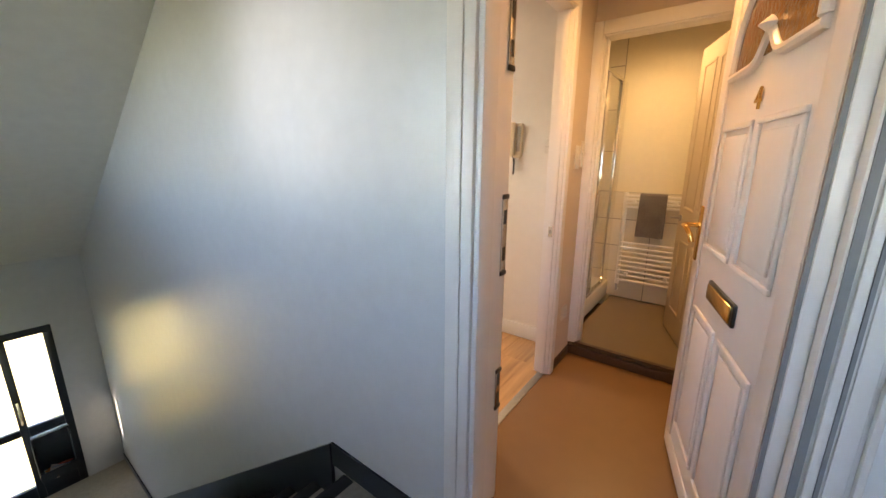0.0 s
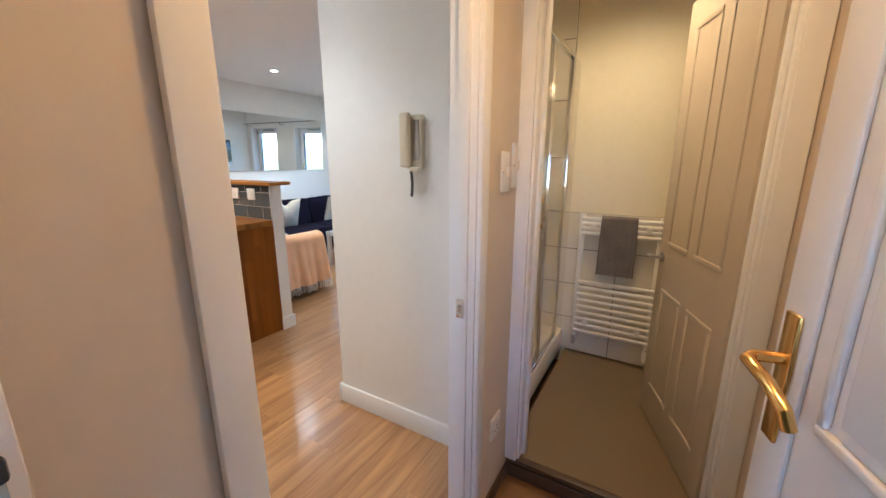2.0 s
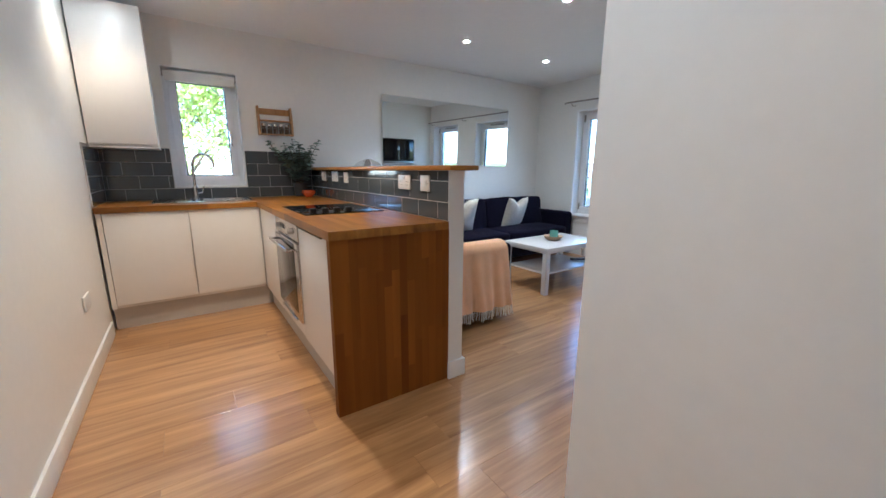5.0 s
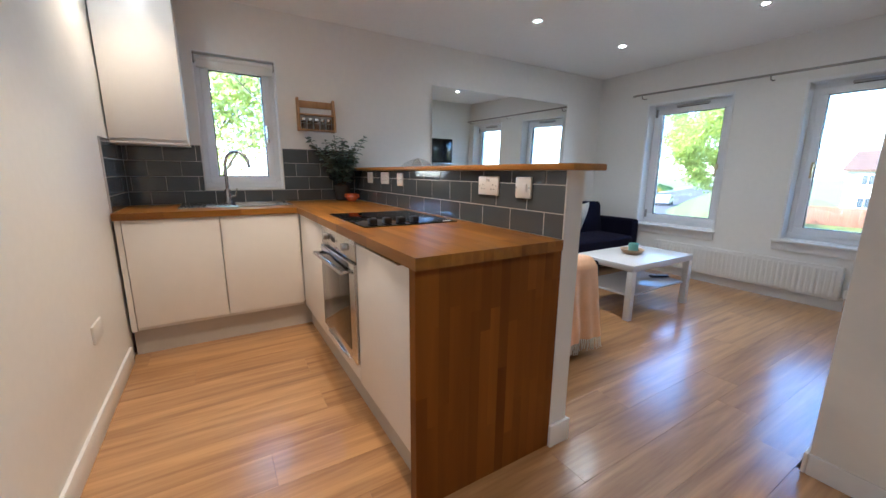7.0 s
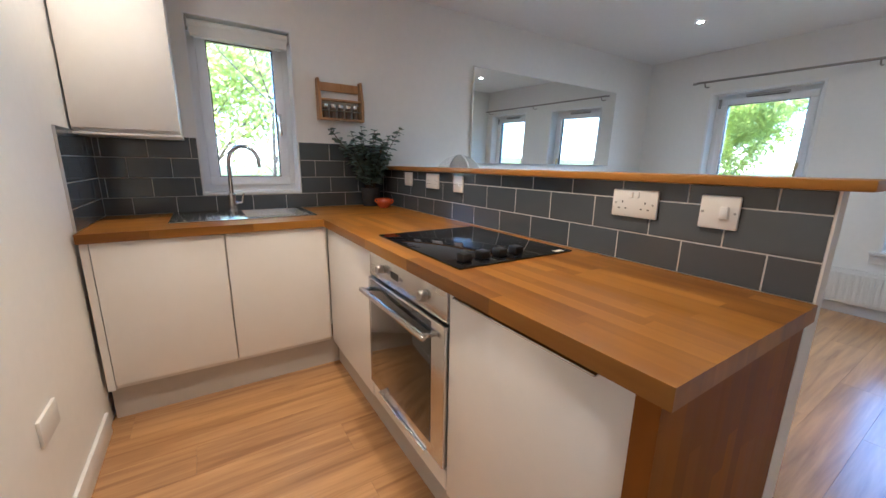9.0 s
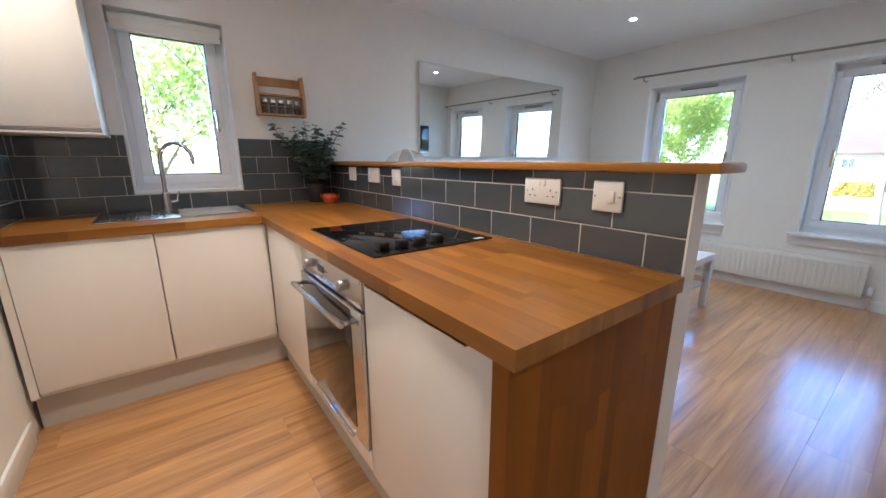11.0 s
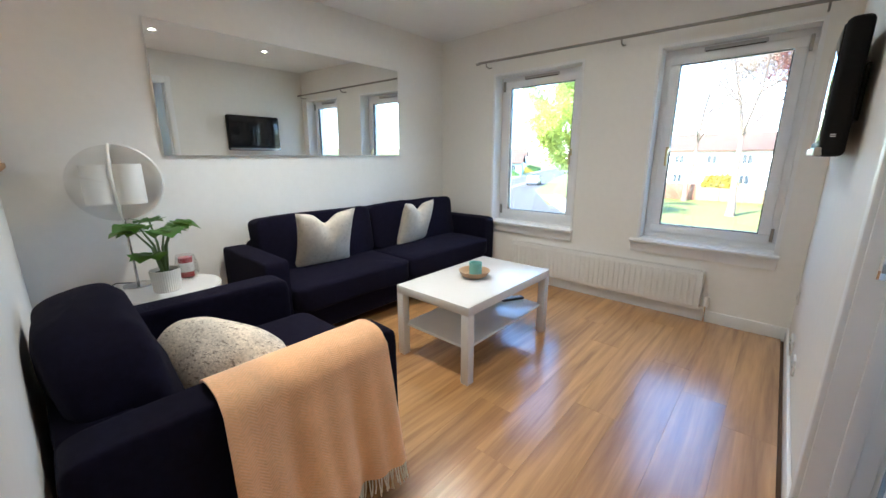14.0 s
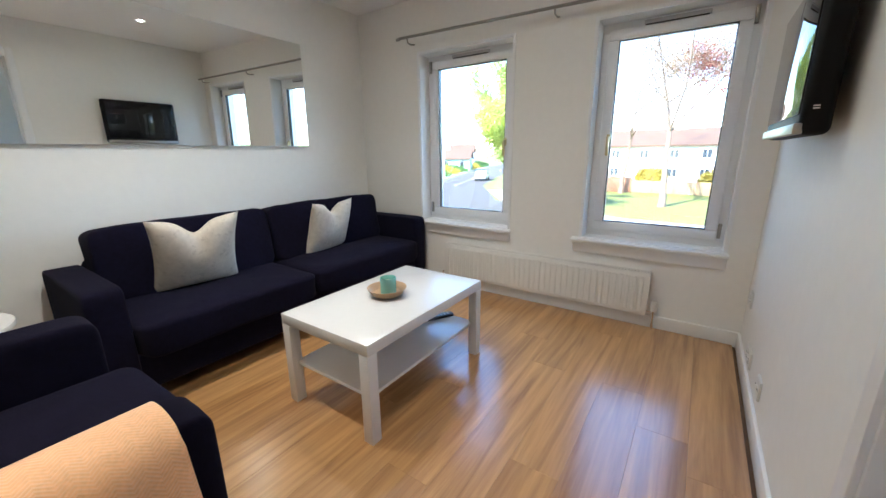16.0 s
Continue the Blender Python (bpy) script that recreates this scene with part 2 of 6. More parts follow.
def woven(m, pale, pitch, amount):
    """A herringbone weave: slanting ribs that change side from band to band, in colour and relief."""
    n, l = m.node_tree.nodes, m.node_tree.links
    b = n["Principled BSDF"]
    src = b.inputs["Base Color"].links[0].from_socket
    co = n.new("ShaderNodeTexCoord")
    sep = n.new("ShaderNodeSeparateXYZ")
    l.new(co.outputs["Object"], sep.inputs[0])

    def calc(op, a, c):
        q = n.new("ShaderNodeMath")
        q.operation = op
        for i, w in enumerate((a, c)):
            if isinstance(w, (int, float)):
                q.inputs[i].default_value = w
            else:
                l.new(w, q.inputs[i])
        return q.outputs[0]

    run = calc("SUBTRACT", sep.outputs["Z"], sep.outputs["X"])
    zig = calc("PINGPONG", sep.outputs["Y"], pitch * 2)
    wave = calc("SINE", calc("MULTIPLY", calc("ADD", run, zig), 2 * math.pi / pitch), 0)
    t = n.new("ShaderNodeTexNoise")
    t.inputs["Scale"].default_value, t.inputs["Detail"].default_value = 28, 4
    l.new(co.outputs["Object"], t.inputs["Vector"])
    f = calc("MULTIPLY", calc("ADD", wave, 0.6), calc("MULTIPLY", t.outputs[0], 2 * amount))
    f.node.use_clamp = True
    mx = n.new("ShaderNodeMix")
    mx.data_type = "RGBA"
    mx.inputs["B"].default_value = (*pale, 1)
    l.new(f, mx.inputs["Factor"])
    l.new(src, mx.inputs["A"])
    l.new(mx.outputs["Result"], b.inputs["Base Color"])
    bp = n.new("ShaderNodeBump")
    bp.inputs["Strength"].default_value, bp.inputs["Distance"].default_value = 0.16, 0.002
    l.new(wave, bp.inputs["Height"])
    l.new(bp.outputs[0], b.inputs["Normal"])


flecked(MARL, (0.16, 0.13, 0.11), 55, 0.75, (1, 1, 2.2))
flecked(LINEN, (0.40, 0.36, 0.30), 22, 0.5)
PEACH = material("peach_cotton_throw", (0.86, 0.49, 0.25), 0.95, vary=0.14, scale=30, bump=0.6, bump_scale=300, spec=0.2, sheen=0.3)
woven(PEACH, (0.92, 0.66, 0.45), 0.011, 0.22)
FRINGE = material("pale_fringe_yarn", (0.84, 0.78, 0.70), 0.95, vary=0.08, spec=0.2)
LACQUER = material("white_lacquer", (0.70, 0.69, 0.68), 0.22, vary=0.012)
RADIATOR = material("radiator_enamel", (0.78, 0.77, 0.74), 0.3, vary=0.015)
LEAF_GREEN = material("fresh_green_leaf", (0.05, 0.13, 0.025), 0.4, vary=0.3, scale=20, random_object=0.2)
LEAF_BLUE = material("eucalyptus_leaf", (0.17, 0.24, 0.185), 0.5, vary=0.25, scale=25, random_object=0.2)
STEM = material("green_stem", (0.08, 0.13, 0.04), 0.5, vary=0.2, scale=20)
STEM_BROWN = material("brown_stem", (0.10, 0.06, 0.035), 0.6, vary=0.2, scale=20)
POT_DARK = material("charcoal_pot", (0.035, 0.033, 0.035), 0.6, vary=0.15, bump=0.1)
POT_WHITE = material("white_ceramic", (0.74, 0.72, 0.68), 0.3, vary=0.02)
TERRACOTTA = material("orange_glazed_clay", (0.62, 0.11, 0.025), 0.22, vary=0.12, scale=16)
SOIL = material("potting_soil", (0.03, 0.02, 0.015), 0.95, vary=0.4, bump=1.0, bump_scale=90)
BOWL = material("turned_pale_wood", (0.42, 0.28, 0.16), 0.5, vary=0.12, scale=20, stretch=(1, 1, 5))
TEAL = material("teal_candle_glass", (0.20, 0.46, 0.42), 0.12, vary=0.05)
WAX = material("cream_wax", (0.6, 0.66, 0.52), 0.5)
RED = material("dark_red_candle", (0.35, 0.03, 0.03), 0.3)
TOWEL = material("grey_knit_towel", (0.16, 0.14, 0.125), 0.95, vary=0.3, scale=40, bump=0.8, bump_scale=200)
VINYL = material("brown_sheet_vinyl", (0.205, 0.11, 0.045), 0.34, vary=0.05, scale=3, bump=0.03, bump_scale=60)
VINYL_DARK = material("dark_vinyl_skirting", (0.07, 0.042, 0.03), 0.45, vary=0.1)
BATH_VINYL = material("grey_brown_bathroom_vinyl", (0.17, 0.125, 0.075), 0.28, vary=0.05, scale=3)
BATH_GROUT = material("grey_tile_joint", (0.26, 0.24, 0.2), 0.85, vary=0.08)
BATH_TILE = material("cream_wall_tile", (0.70, 0.66, 0.56), 0.15, vary=0.03, random_object=0.03)
CREAM_PAINT = material("cream_bathroom_paint", (0.76, 0.70, 0.54), 0.6, vary=0.03)
DOOR_PAINT = material("cream_door_gloss", (0.56, 0.48, 0.38), 0.5, vary=0.03, bump=0.03)
GRP_DOOR = material("white_moulded_door", (0.74, 0.70, 0.67), 0.3, vary=0.03, bump=0.06, bump_scale=60)
STAIR_BLACK = material("black_gloss_string", (0.018, 0.022, 0.03), 0.3, vary=0.2, scale=10)
STAIR_TREAD = material("worn_grey_tread", (0.30, 0.28, 0.26), 0.7, vary=0.25, scale=9, bump=0.3)
LOBBY_FLOOR = material("lobby_stone_floor", (0.42, 0.38, 0.31), 0.6, vary=0.15, scale=8)
PANE = glass("window_pane")
AMBER_GLASS = material("amber_obscure_glass", (0.20, 0.10, 0.03), 0.15, vary=0.3, scale=30, bump=0.6, bump_scale=60)
LAMP_GLOW = glowing("lit_downlight", (1.0, 0.9, 0.72), 55.0)
MIRROR = material("silvered_mirror", (0.9, 0.92, 0.91), 0.0, 1.0, vary=0.0)
SCREEN = material("dark_tv_screen", (0.006, 0.006, 0.008), 0.02, vary=0.0)
GRASS = material("lawn", (0.12, 0.13, 0.02), 0.9, vary=0.35, scale=3, bump=0.5)
ASPHALT = material("asphalt", (0.062, 0.053, 0.044), 0.85, vary=0.12, scale=4)
PAVING = material("concrete_paving", (0.26, 0.24, 0.21), 0.85, vary=0.12, scale=3)
RENDER_WHITE = material("white_render", (0.66, 0.64, 0.60), 0.85, vary=0.05, scale=1)
ROOF = material("brown_roof_tile", (0.10, 0.06, 0.04), 0.85, vary=0.2, scale=3)
FENCE = material("timber_fence", (0.17, 0.075, 0.04), 0.8, vary=0.2, scale=5)
FENCE_PALE = material("pale_timber_fence", (0.28, 0.19, 0.10), 0.8, vary=0.2, scale=5)
BARK = material("grey_bark", (0.17, 0.125, 0.09), 0.9, vary=0.3, scale=6, bump=0.5)
LEAVES = material("spring_leaves", (0.22, 0.26, 0.05), 0.6, vary=0.4, scale=2)
LEAVES_BUD = material("budding_twigs", (0.22, 0.15, 0.085), 0.7, vary=0.4, scale=2)
LEAVES_RED = material("copper_leaves", (0.26, 0.06, 0.045), 0.6, vary=0.4, scale=2)
SHRUB = material("yellow_shrub", (0.30, 0.22, 0.02), 0.7, vary=0.3, scale=3)
HEDGE = material("hedge_leaves", (0.07, 0.15, 0.03), 0.8, vary=0.4, scale=3)
WINDOW_DARK = material("far_window_glass", (0.05, 0.06, 0.07), 0.1)
CAR_PAINT = material("silver_car_paint", (0.45, 0.46, 0.47), 0.25, 0.4, vary=0.03)
LINE_PAINT = material("road_paint", (0.7, 0.7, 0.68), 0.7)


def translucent(m, colour, share=0.5):
    """Thin leaves let light through."""
    n, l = m.node_tree.nodes, m.node_tree.links
    t = n.new("ShaderNodeBsdfTranslucent")
    t.inputs[0].default_value = (*colour, 1)
    mx = n.new("ShaderNodeMixShader")
    mx.inputs[0].default_value = share
    l.new(n["Principled BSDF"].outputs[0], mx.inputs[1])
    l.new(t.outputs[0], mx.inputs[2])
    l.new(mx.outputs[0], n["Material Output"].inputs[0])


translucent(LEAVES, (0.66, 0.72, 0.24), 0.6)
translucent(LEAVES_RED, (0.35, 0.08, 0.05), 0.4)
translucent(LEAF_GREEN, (0.16, 0.30, 0.03), 0.3)
PALE_PAVING = material("pale_gravel", (0.42, 0.38, 0.31), 0.9, vary=0.15, scale=3)
# Yellowed so that sun bounced off it tints the stairwell wall.
BOUNCE_PAVING = material("sandy_bounce_paving", (0.50, 0.39, 0.15), 0.85, vary=0.12, scale=3)


# ---- mesh helpers ----
def box(bm, x0, x1, y0, y1, z0, z1, bevel=0.0, seg=2):
    t = bmesh.new()
    bmesh.ops.create_cube(t, size=1)
    bmesh.ops.scale(t, vec=(x1 - x0, y1 - y0, z1 - z0), verts=t.verts)
    bmesh.ops.translate(t, vec=((x0 + x1) / 2, (y0 + y1) / 2, (z0 + z1) / 2), verts=t.verts)
    if bevel:
        bmesh.ops.bevel(t, geom=t.edges[:], offset=bevel, segments=seg, affect="EDGES", profile=0.5)
    merge(bm, t)
    return bm


def merge(bm, t, m=None):
    if m is not None:
        bmesh.ops.transform(t, matrix=m, verts=t.verts)
    me = bpy.data.meshes.new("tmp")
    t.to_mesh(me)
    t.free()
    bm.from_mesh(me)
    bpy.data.meshes.remove(me)


def lathe(bm, profile, centre=(0, 0, 0), steps=32):
    cx, cy, cz = centre
    rings = []
    for r, z in profile:
        if r < 1e-5:
            rings.append([bm.verts.new((cx, cy, cz + z))])
        else:
            rings.append([bm.verts.new((cx + r * math.cos(2 * math.pi * i / steps), cy + r * math.sin(2 * math.pi * i / steps), cz + z)) for i in range(steps)])
    for a, b in zip(rings, rings[1:]):
        for i in range(steps):
            k = (i + 1) % steps
            if len(a) == 1 and len(b) == 1:
                continue
            if len(a) == 1:
                bm.faces.new((a[0], b[k], b[i]))
            elif len(b) == 1:
                bm.faces.new((a[i], a[k], b[0]))
            else:
                bm.faces.new((a[i], a[k], b[k], b[i]))
    return bm


def tube(bm, points, radius, steps=10, caps=True):
    pts = [Vector(p) for p in points]
    rad = radius if isinstance(radius, (list, tuple)) else [radius] * len(pts)
    rings = []
    up = Vector((0.31, 0.17, 0.93)).normalized()
    for i, p in enumerate(pts):
        d = (pts[min(i + 1, len(pts) - 1)] - pts[max(i - 1, 0)]).normalized()
        if abs(d.dot(up)) > 0.97:
            side = d.cross(Vector((1, 0, 0))).normalized()
        else:
            side = d.cross(up).normalized()
        if rings:
            side = (last_side - d * last_side.dot(d)).normalized()
        last_side = side
        other = d.cross(side)
        rings.append([bm.verts.new(p + (side * math.cos(2 * math.pi * k / steps) + other * math.sin(2 * math.pi * k / steps)) * rad[i]) for k in range(steps)])
    for a, b in zip(rings, rings[1:]):
        for k in range(steps):
            j = (k + 1) % steps
            bm.faces.new((a[k], a[j], b[j], b[k]))
    if caps:
        bm.faces.new(rings[0][::-1])
        bm.faces.new(rings[-1])
    return bm


def prism(bm, outline, axis, a, b):
    """A plane outline pushed along axis from a to b; outline in the two other axes."""
    def at(u, v, w):
        return {0: (w, u, v), 1: (u, w, v), 2: (u, v, w)}[axis]
    lo = [bm.verts.new(at(u, v, a)) for u, v in outline]
    hi = [bm.verts.new(at(u, v, b)) for u, v in outline]
    n = len(outline)
    bm.faces.new(lo[::-1])
    bm.faces.new(hi)
    for i in range(n):
        bm.faces.new((lo[i], lo[(i + 1) % n], hi[(i + 1) % n], hi[i]))
    bmesh.ops.recalc_face_normals(bm, faces=bm.faces)
    return bm


def as_mesh(name, bm, mat, smooth=True, angle=35):
    bmesh.ops.recalc_face_normals(bm, faces=bm.faces)
    me = bpy.data.meshes.new(name)
    if smooth:
        for f in bm.faces:
            f.smooth = True
        for e in bm.edges:
            e.smooth = len(e.link_faces) == 2 and e.calc_face_angle(0) < radians(angle)
    bm.to_mesh(me)
    bm.free()
    me.materials.append(mat)
    return me


def part(name, bm, mat, parent, label="", smooth=True, angle=35):
    ob = new(name, as_mesh(name, bm, mat, smooth, angle))
    if parent:
        ob.parent = parent
    if label:
        tagged(ob, label)
    return ob


def thing(name, label, category, group="", at=(0, 0, 0), rz=0.0, kind=""):
    ob = new(name)
    ob.empty_display_size = 0.1
    ob.matrix_basis = pose(*at, 0, 0, rz)
    return tagged(ob, label, category, group, kind)


def solid(name, bm, mat, label, category, group="", kind="", angle=35):
    return tagged(part(name, bm, mat, None, angle=angle), label, category, group, kind)


def slab(name, x0, x1, y0, y1, z0, z1, mat, label, category, bevel=0.0):
    return solid(name, box(bmesh.new(), x0, x1, y0, y1, z0, z1, bevel), mat, label, category, kind="structure")


def Bx(*a, **k):
    return box(bmesh.new(), *a, **k)


def holed(bm, axis, a, b, u0, u1, v0, v1, holes):
    """A wall from a to b along its thickness axis (0 x or 1 y), u along the wall, v up, with rectangular holes (u0, u1, v0, v1)."""
    us = sorted({u0, u1, *[h[0] for h in holes], *[h[1] for h in holes]})
    vs = sorted({v0, v1, *[h[2] for h in holes], *[h[3] for h in holes]})
    for p, q in zip(us, us[1:]):
        for r, s in zip(vs, vs[1:]):
            if any(h[0] <= p and q <= h[1] and h[2] <= r and s <= h[3] for h in holes):
                continue
            if axis == 0:
                box(bm, a, b, p, q, r, s)
            else:
                box(bm, p, q, a, b, r, s)
    bmesh.ops.remove_doubles(bm, verts=bm.verts, dist=0.0005)
    bm.verts.index_update()
    inner = {}
    for f in bm.faces:
        inner.setdefault(tuple(sorted(v.index for v in f.verts)), []).append(f)
    dead = [f for fs in inner.values() if len(fs) > 1 for f in fs]
    bmesh.ops.delete(bm, geom=dead, context="FACES")
    return bm


# ---- structure of the flat ----
XW, YW, XT, YK = -5.06, 6.585, -1.985, 1.545
K_WIN = (2.02, 2.58, 1.0, 1.99)
W2 = (-4.38, -3.52, 0.555, 1.95)
W3 = (-2.965, -2.13, 0.555, 1.95)
solid("wall_west", holed(bmesh.new(), 0, XW - 0.3, XW, 1.27, YW + 0.3, -0.02, 2.6, [K_WIN]), PAINT, "plain off-white painted plaster wall with a small window", "wall", kind="structure")
solid("wall_north", holed(bmesh.new(), 1, YW, YW + 0.3, XW, XT + 0.15, -0.02, 2.6, [W2, W3]), PAINT, "off-white plaster wall with two tall windows", "wall", kind="structure")
BED_DOOR = (4.08, 4.78, -0.02, 2.02)
solid("wall_tv", holed(bmesh.new(), 0, XT, XT + 0.12, 3.96, YW, -0.02, 2.6, [BED_DOOR]), PAINT, "off-white plaster wall with a doorway", "wall", kind="structure")
slab("wall_recess", XT + 0.12, -0.6, 3.96, 4.06, -0.02, 2.6, PAINT, "off-white plaster wall of a recess", "wall")
slab("wall_recess_side", -1.515, -1.415, 2.87, 3.96, -0.02, 2.6, PAINT, "off-white plaster wall of a recess", "wall")
slab("wall_phone", -1.515, -0.6, 2.77, 2.87, -0.02, 2.6, PAINT, "plain off-white plaster wall with a door phone", "wall")
slab("wall_kitchen_south", XW, -0.62, 1.27, YK, -0.02, 2.6, PAINT, "plain off-white kitchen wall", "wall")
solid("wall_hall_west", holed(bmesh.new(), 0, -0.62, -0.53, 1.3, 2.77, -0.02, 2.6, [(1.67, 2.42, -0.02, 2.02)]), PAINT_HALL, "cream painted hall wall with a doorway", "wall", kind="structure")
slab("wall_hall_east", 0.47, 0.57, 1.42, 4.0, -0.02, 2.6, PAINT_HALL, "cream painted hall wall", "wall")
solid("wall_bathroom_front", holed(bmesh.new(), 1, 2.752, 2.85, -0.53, 0.47, -0.02, 2.6, [(-0.5, 0.2, -0.02, 1.97)]), PAINT_HALL, "cream painted wall round the bathroom doorway", "wall", kind="structure")
slab("wall_bathroom_back", -1.4, 0.47, 3.86, 3.96, -0.02, 2.6, CREAM_PAINT, "cream painted bathroom wall above tiles", "wall")
slab("wall_bathroom_west", -1.4, -1.3, 2.87, 3.86, -0.02, 2.6, CREAM_PAINT, "cream bathroom wall behind the shower", "wall")
slab("ceiling", XW, XT + 0.12, YK, YW, CEIL, CEIL + 0.2, CEILING, "smooth white painted ceiling", "ceiling")
slab("ceiling_entry", XT + 0.12, 0.47, YK, 3.96, CEIL, CEIL + 0.2, CEILING, "smooth white painted ceiling", "ceiling")
slab("ceiling_entry_front", -0.62, 0.57, 1.4405, YK, CEIL, CEIL + 0.2, CEILING, "smooth white painted ceiling", "ceiling")
# Sun blocker: closes leaks, and its overhang shades the stair openings.
slab("roof", XW - 0.3, 1.7, -3.0, YW + 0.3, 2.602, 2.75, ROOF, "unseen slab over the flat, added to keep direct sun out", "roof")
slab("floor", XW, -0.55, YK - 0.1, YW + 0.1, -0.25, -0.012, GAP, "oak-effect laminate plank floor", "floor")
slab("floor_hall", -0.55, 0.5, 1.26, 2.75, -0.25, 0.0, VINYL, "brown sheet vinyl hall floor", "floor")
slab("floor_bathroom", -0.53, 0.47, 2.752, 3.86, -0.25, 0.088, BATH_VINYL, "grey-brown vinyl bathroom floor, one step up", "floor")
slab("floor_bedroom", XT + 0.02, -0.6, 4.06, 6.6, -0.25, -0.002, LOBBY_FLOOR, "grey-brown carpet beyond the doorway", "floor")
slab("wall_bedroom_back", -0.7, -0.6, 4.06, 6.6, -0.02, 2.6, PAINT, "plain bedroom wall", "wall")
slab("ceiling_bedroom", XT + 0.12, -0.6, 4.06, 6.9, CEIL, CEIL + 0.2, CEILING, "white bedroom ceiling", "ceiling")
# Bare opening out of view, added so sky light reaches the bedroom.
solid("wall_bedroom_north", holed(bmesh.new(), 1, 6.6, 6.9, XT + 0.15, -0.6, -0.02, 2.6, [(-1.6, -0.8, 0.55, 1.95)]), PAINT, "plain unseen bedroom wall with an opening added for daylight", "wall", kind="structure")


def skirting(name, x0, x1, y0, y1, h=0.1, mat=None):
    slab(name, x0, x1, y0, y1, -0.012, h, mat or TRIM, "white painted skirting board", "skirting board", 0.004)


skirting("baseboard_phone", -1.515, -0.64, 2.755, 2.769, 0.105)
skirting("baseboard_phone_end", -1.53, -1.516, 2.755, 3.96, 0.105)
skirting("baseboard_kitchen", -4.4, -0.64, YK + 0.001, YK + 0.016, 0.1)
skirting("baseboard_tv", XT - 0.015, XT - 0.001, 4.84, YW - 0.016, 0.085)
skirting("baseboard_window", XW + 0.002, XT - 0.002, YW - 0.016, YW - 0.001, 0.085)
skirting("baseboard_west", XW + 0.001, XW + 0.016, 3.32, YW - 0.018, 0.085)
skirting("baseboard_recess", XT - 0.015, XT - 0.001, 3.945, 4.02, 0.085)
skirting("baseboard_recess_front", XT, -1.53, 3.945, 3.959, 0.085)


# ---- windows and door linings ----
PALE_BRASS = material("worn_pale_brass", (0.6, 0.5, 0.3), 0.35, 0.8, vary=0.06)
VENT_GREY = material("grey_white_vent", (0.5, 0.5, 0.51), 0.4, vary=0.03)


def casement(name, axis, inside, u0, u1, v0, v1, handle_u, label, vent=True, rim=0.055, sash=0.062):
    """A white plastic casement in the opening u0..u1, v0..v1; inside: the frame's room-side face along axis; the outside lies at out."""
    w = thing(name, label, "window", kind="structure")
    sgn = 1 if axis == 1 else -1

    def b(bm, p, q, r, s, d0, d1, bevel=0.0):
        a0, a1 = sorted((inside + sgn * d0, inside + sgn * d1))
        return box(bm, p, q, a0, a1, r, s, bevel) if axis == 1 else box(bm, a0, a1, p, q, r, s, bevel)

    fr = bmesh.new()
    for q in ((u0, u1, v0, v0 + rim), (u0, u1, v1 - rim, v1), (u0, u0 + rim, v0 + rim, v1 - rim), (u1 - rim, u1, v0 + rim, v1 - rim)):
        b(fr, *q, 0.0, 0.07, 0.004)
    part("window_frame", fr, UPVC, w)
    a, c, d, e = u0 + rim - 0.012, u1 - rim + 0.012, v0 + rim - 0.012, v1 - rim + 0.012
    sh = bmesh.new()
    for q in ((a, c, d, d + sash), (a, c, e - sash, e), (a, a + sash, d + sash, e - sash), (c - sash, c, d + sash, e - sash)):
        b(sh, *q, -0.014, 0.055, 0.007)
    s_ob = part("sash", sh, UPVC, w)
    g = bmesh.new()
    for q in ((a + sash, c - sash, d + sash, d + sash + 0.006), (a + sash, c - sash, e - sash - 0.006, e - sash), (a + sash, a + sash + 0.006, d + sash, e - sash), (c - sash - 0.006, c - sash, d + sash, e - sash)):
        b(g, *q, -0.004, 0.03)
    part("gasket", g, BLACK, s_ob, "black rubber glazing gasket")
    pn = part("pane", b(bmesh.new(), a + sash, c - sash, d + sash, e - sash, 0.012, 0.018), PANE, s_ob, "clear window glass")
    pn.visible_shadow = False
    hd = bmesh.new()
    vm = (v0 + v1) / 2 - 0.02
    b(hd, handle_u - 0.012, handle_u + 0.012, vm - 0.03, vm + 0.03, -0.028, -0.012, 0.004)
    b(hd, handle_u - 0.009, handle_u + 0.009, vm - 0.11, vm + 0.015, -0.05, -0.032, 0.006)
    b(hd, handle_u - 0.008, handle_u + 0.008, vm - 0.008, vm + 0.012, -0.04, -0.02)
    part("handle", hd, PALE_BRASS if vent else CHROME, s_ob, "lever window handle")
    if vent:
        vt = bmesh.new()
        m = (u0 + u1) / 2
        b(vt, m - 0.17, m + 0.17, v1 - 0.042, v1 - 0.017, -0.02, 0.0, 0.004)
        part("trickle_vent", vt, VENT_GREY, w, "slim white trickle vent")
        vs = b(bmesh.new(), m - 0.16, m + 0.16, v1 - 0.046, v1 - 0.041, -0.023, -0.0)
        part("vent_slot", vs, BLACK, w, "dark vent slot")
        for v in (v0 + 0.06, v1 - 0.13):
            hh = u0 + 0.032 if handle_u > (u0 + u1) / 2 else u1 - 0.032
            part("hinge", b(bmesh.new(), hh - 0.009, hh + 0.009, v, v + 0.09, -0.022, -0.0), STEEL_DARK, w, "metal window hinge")
    return w


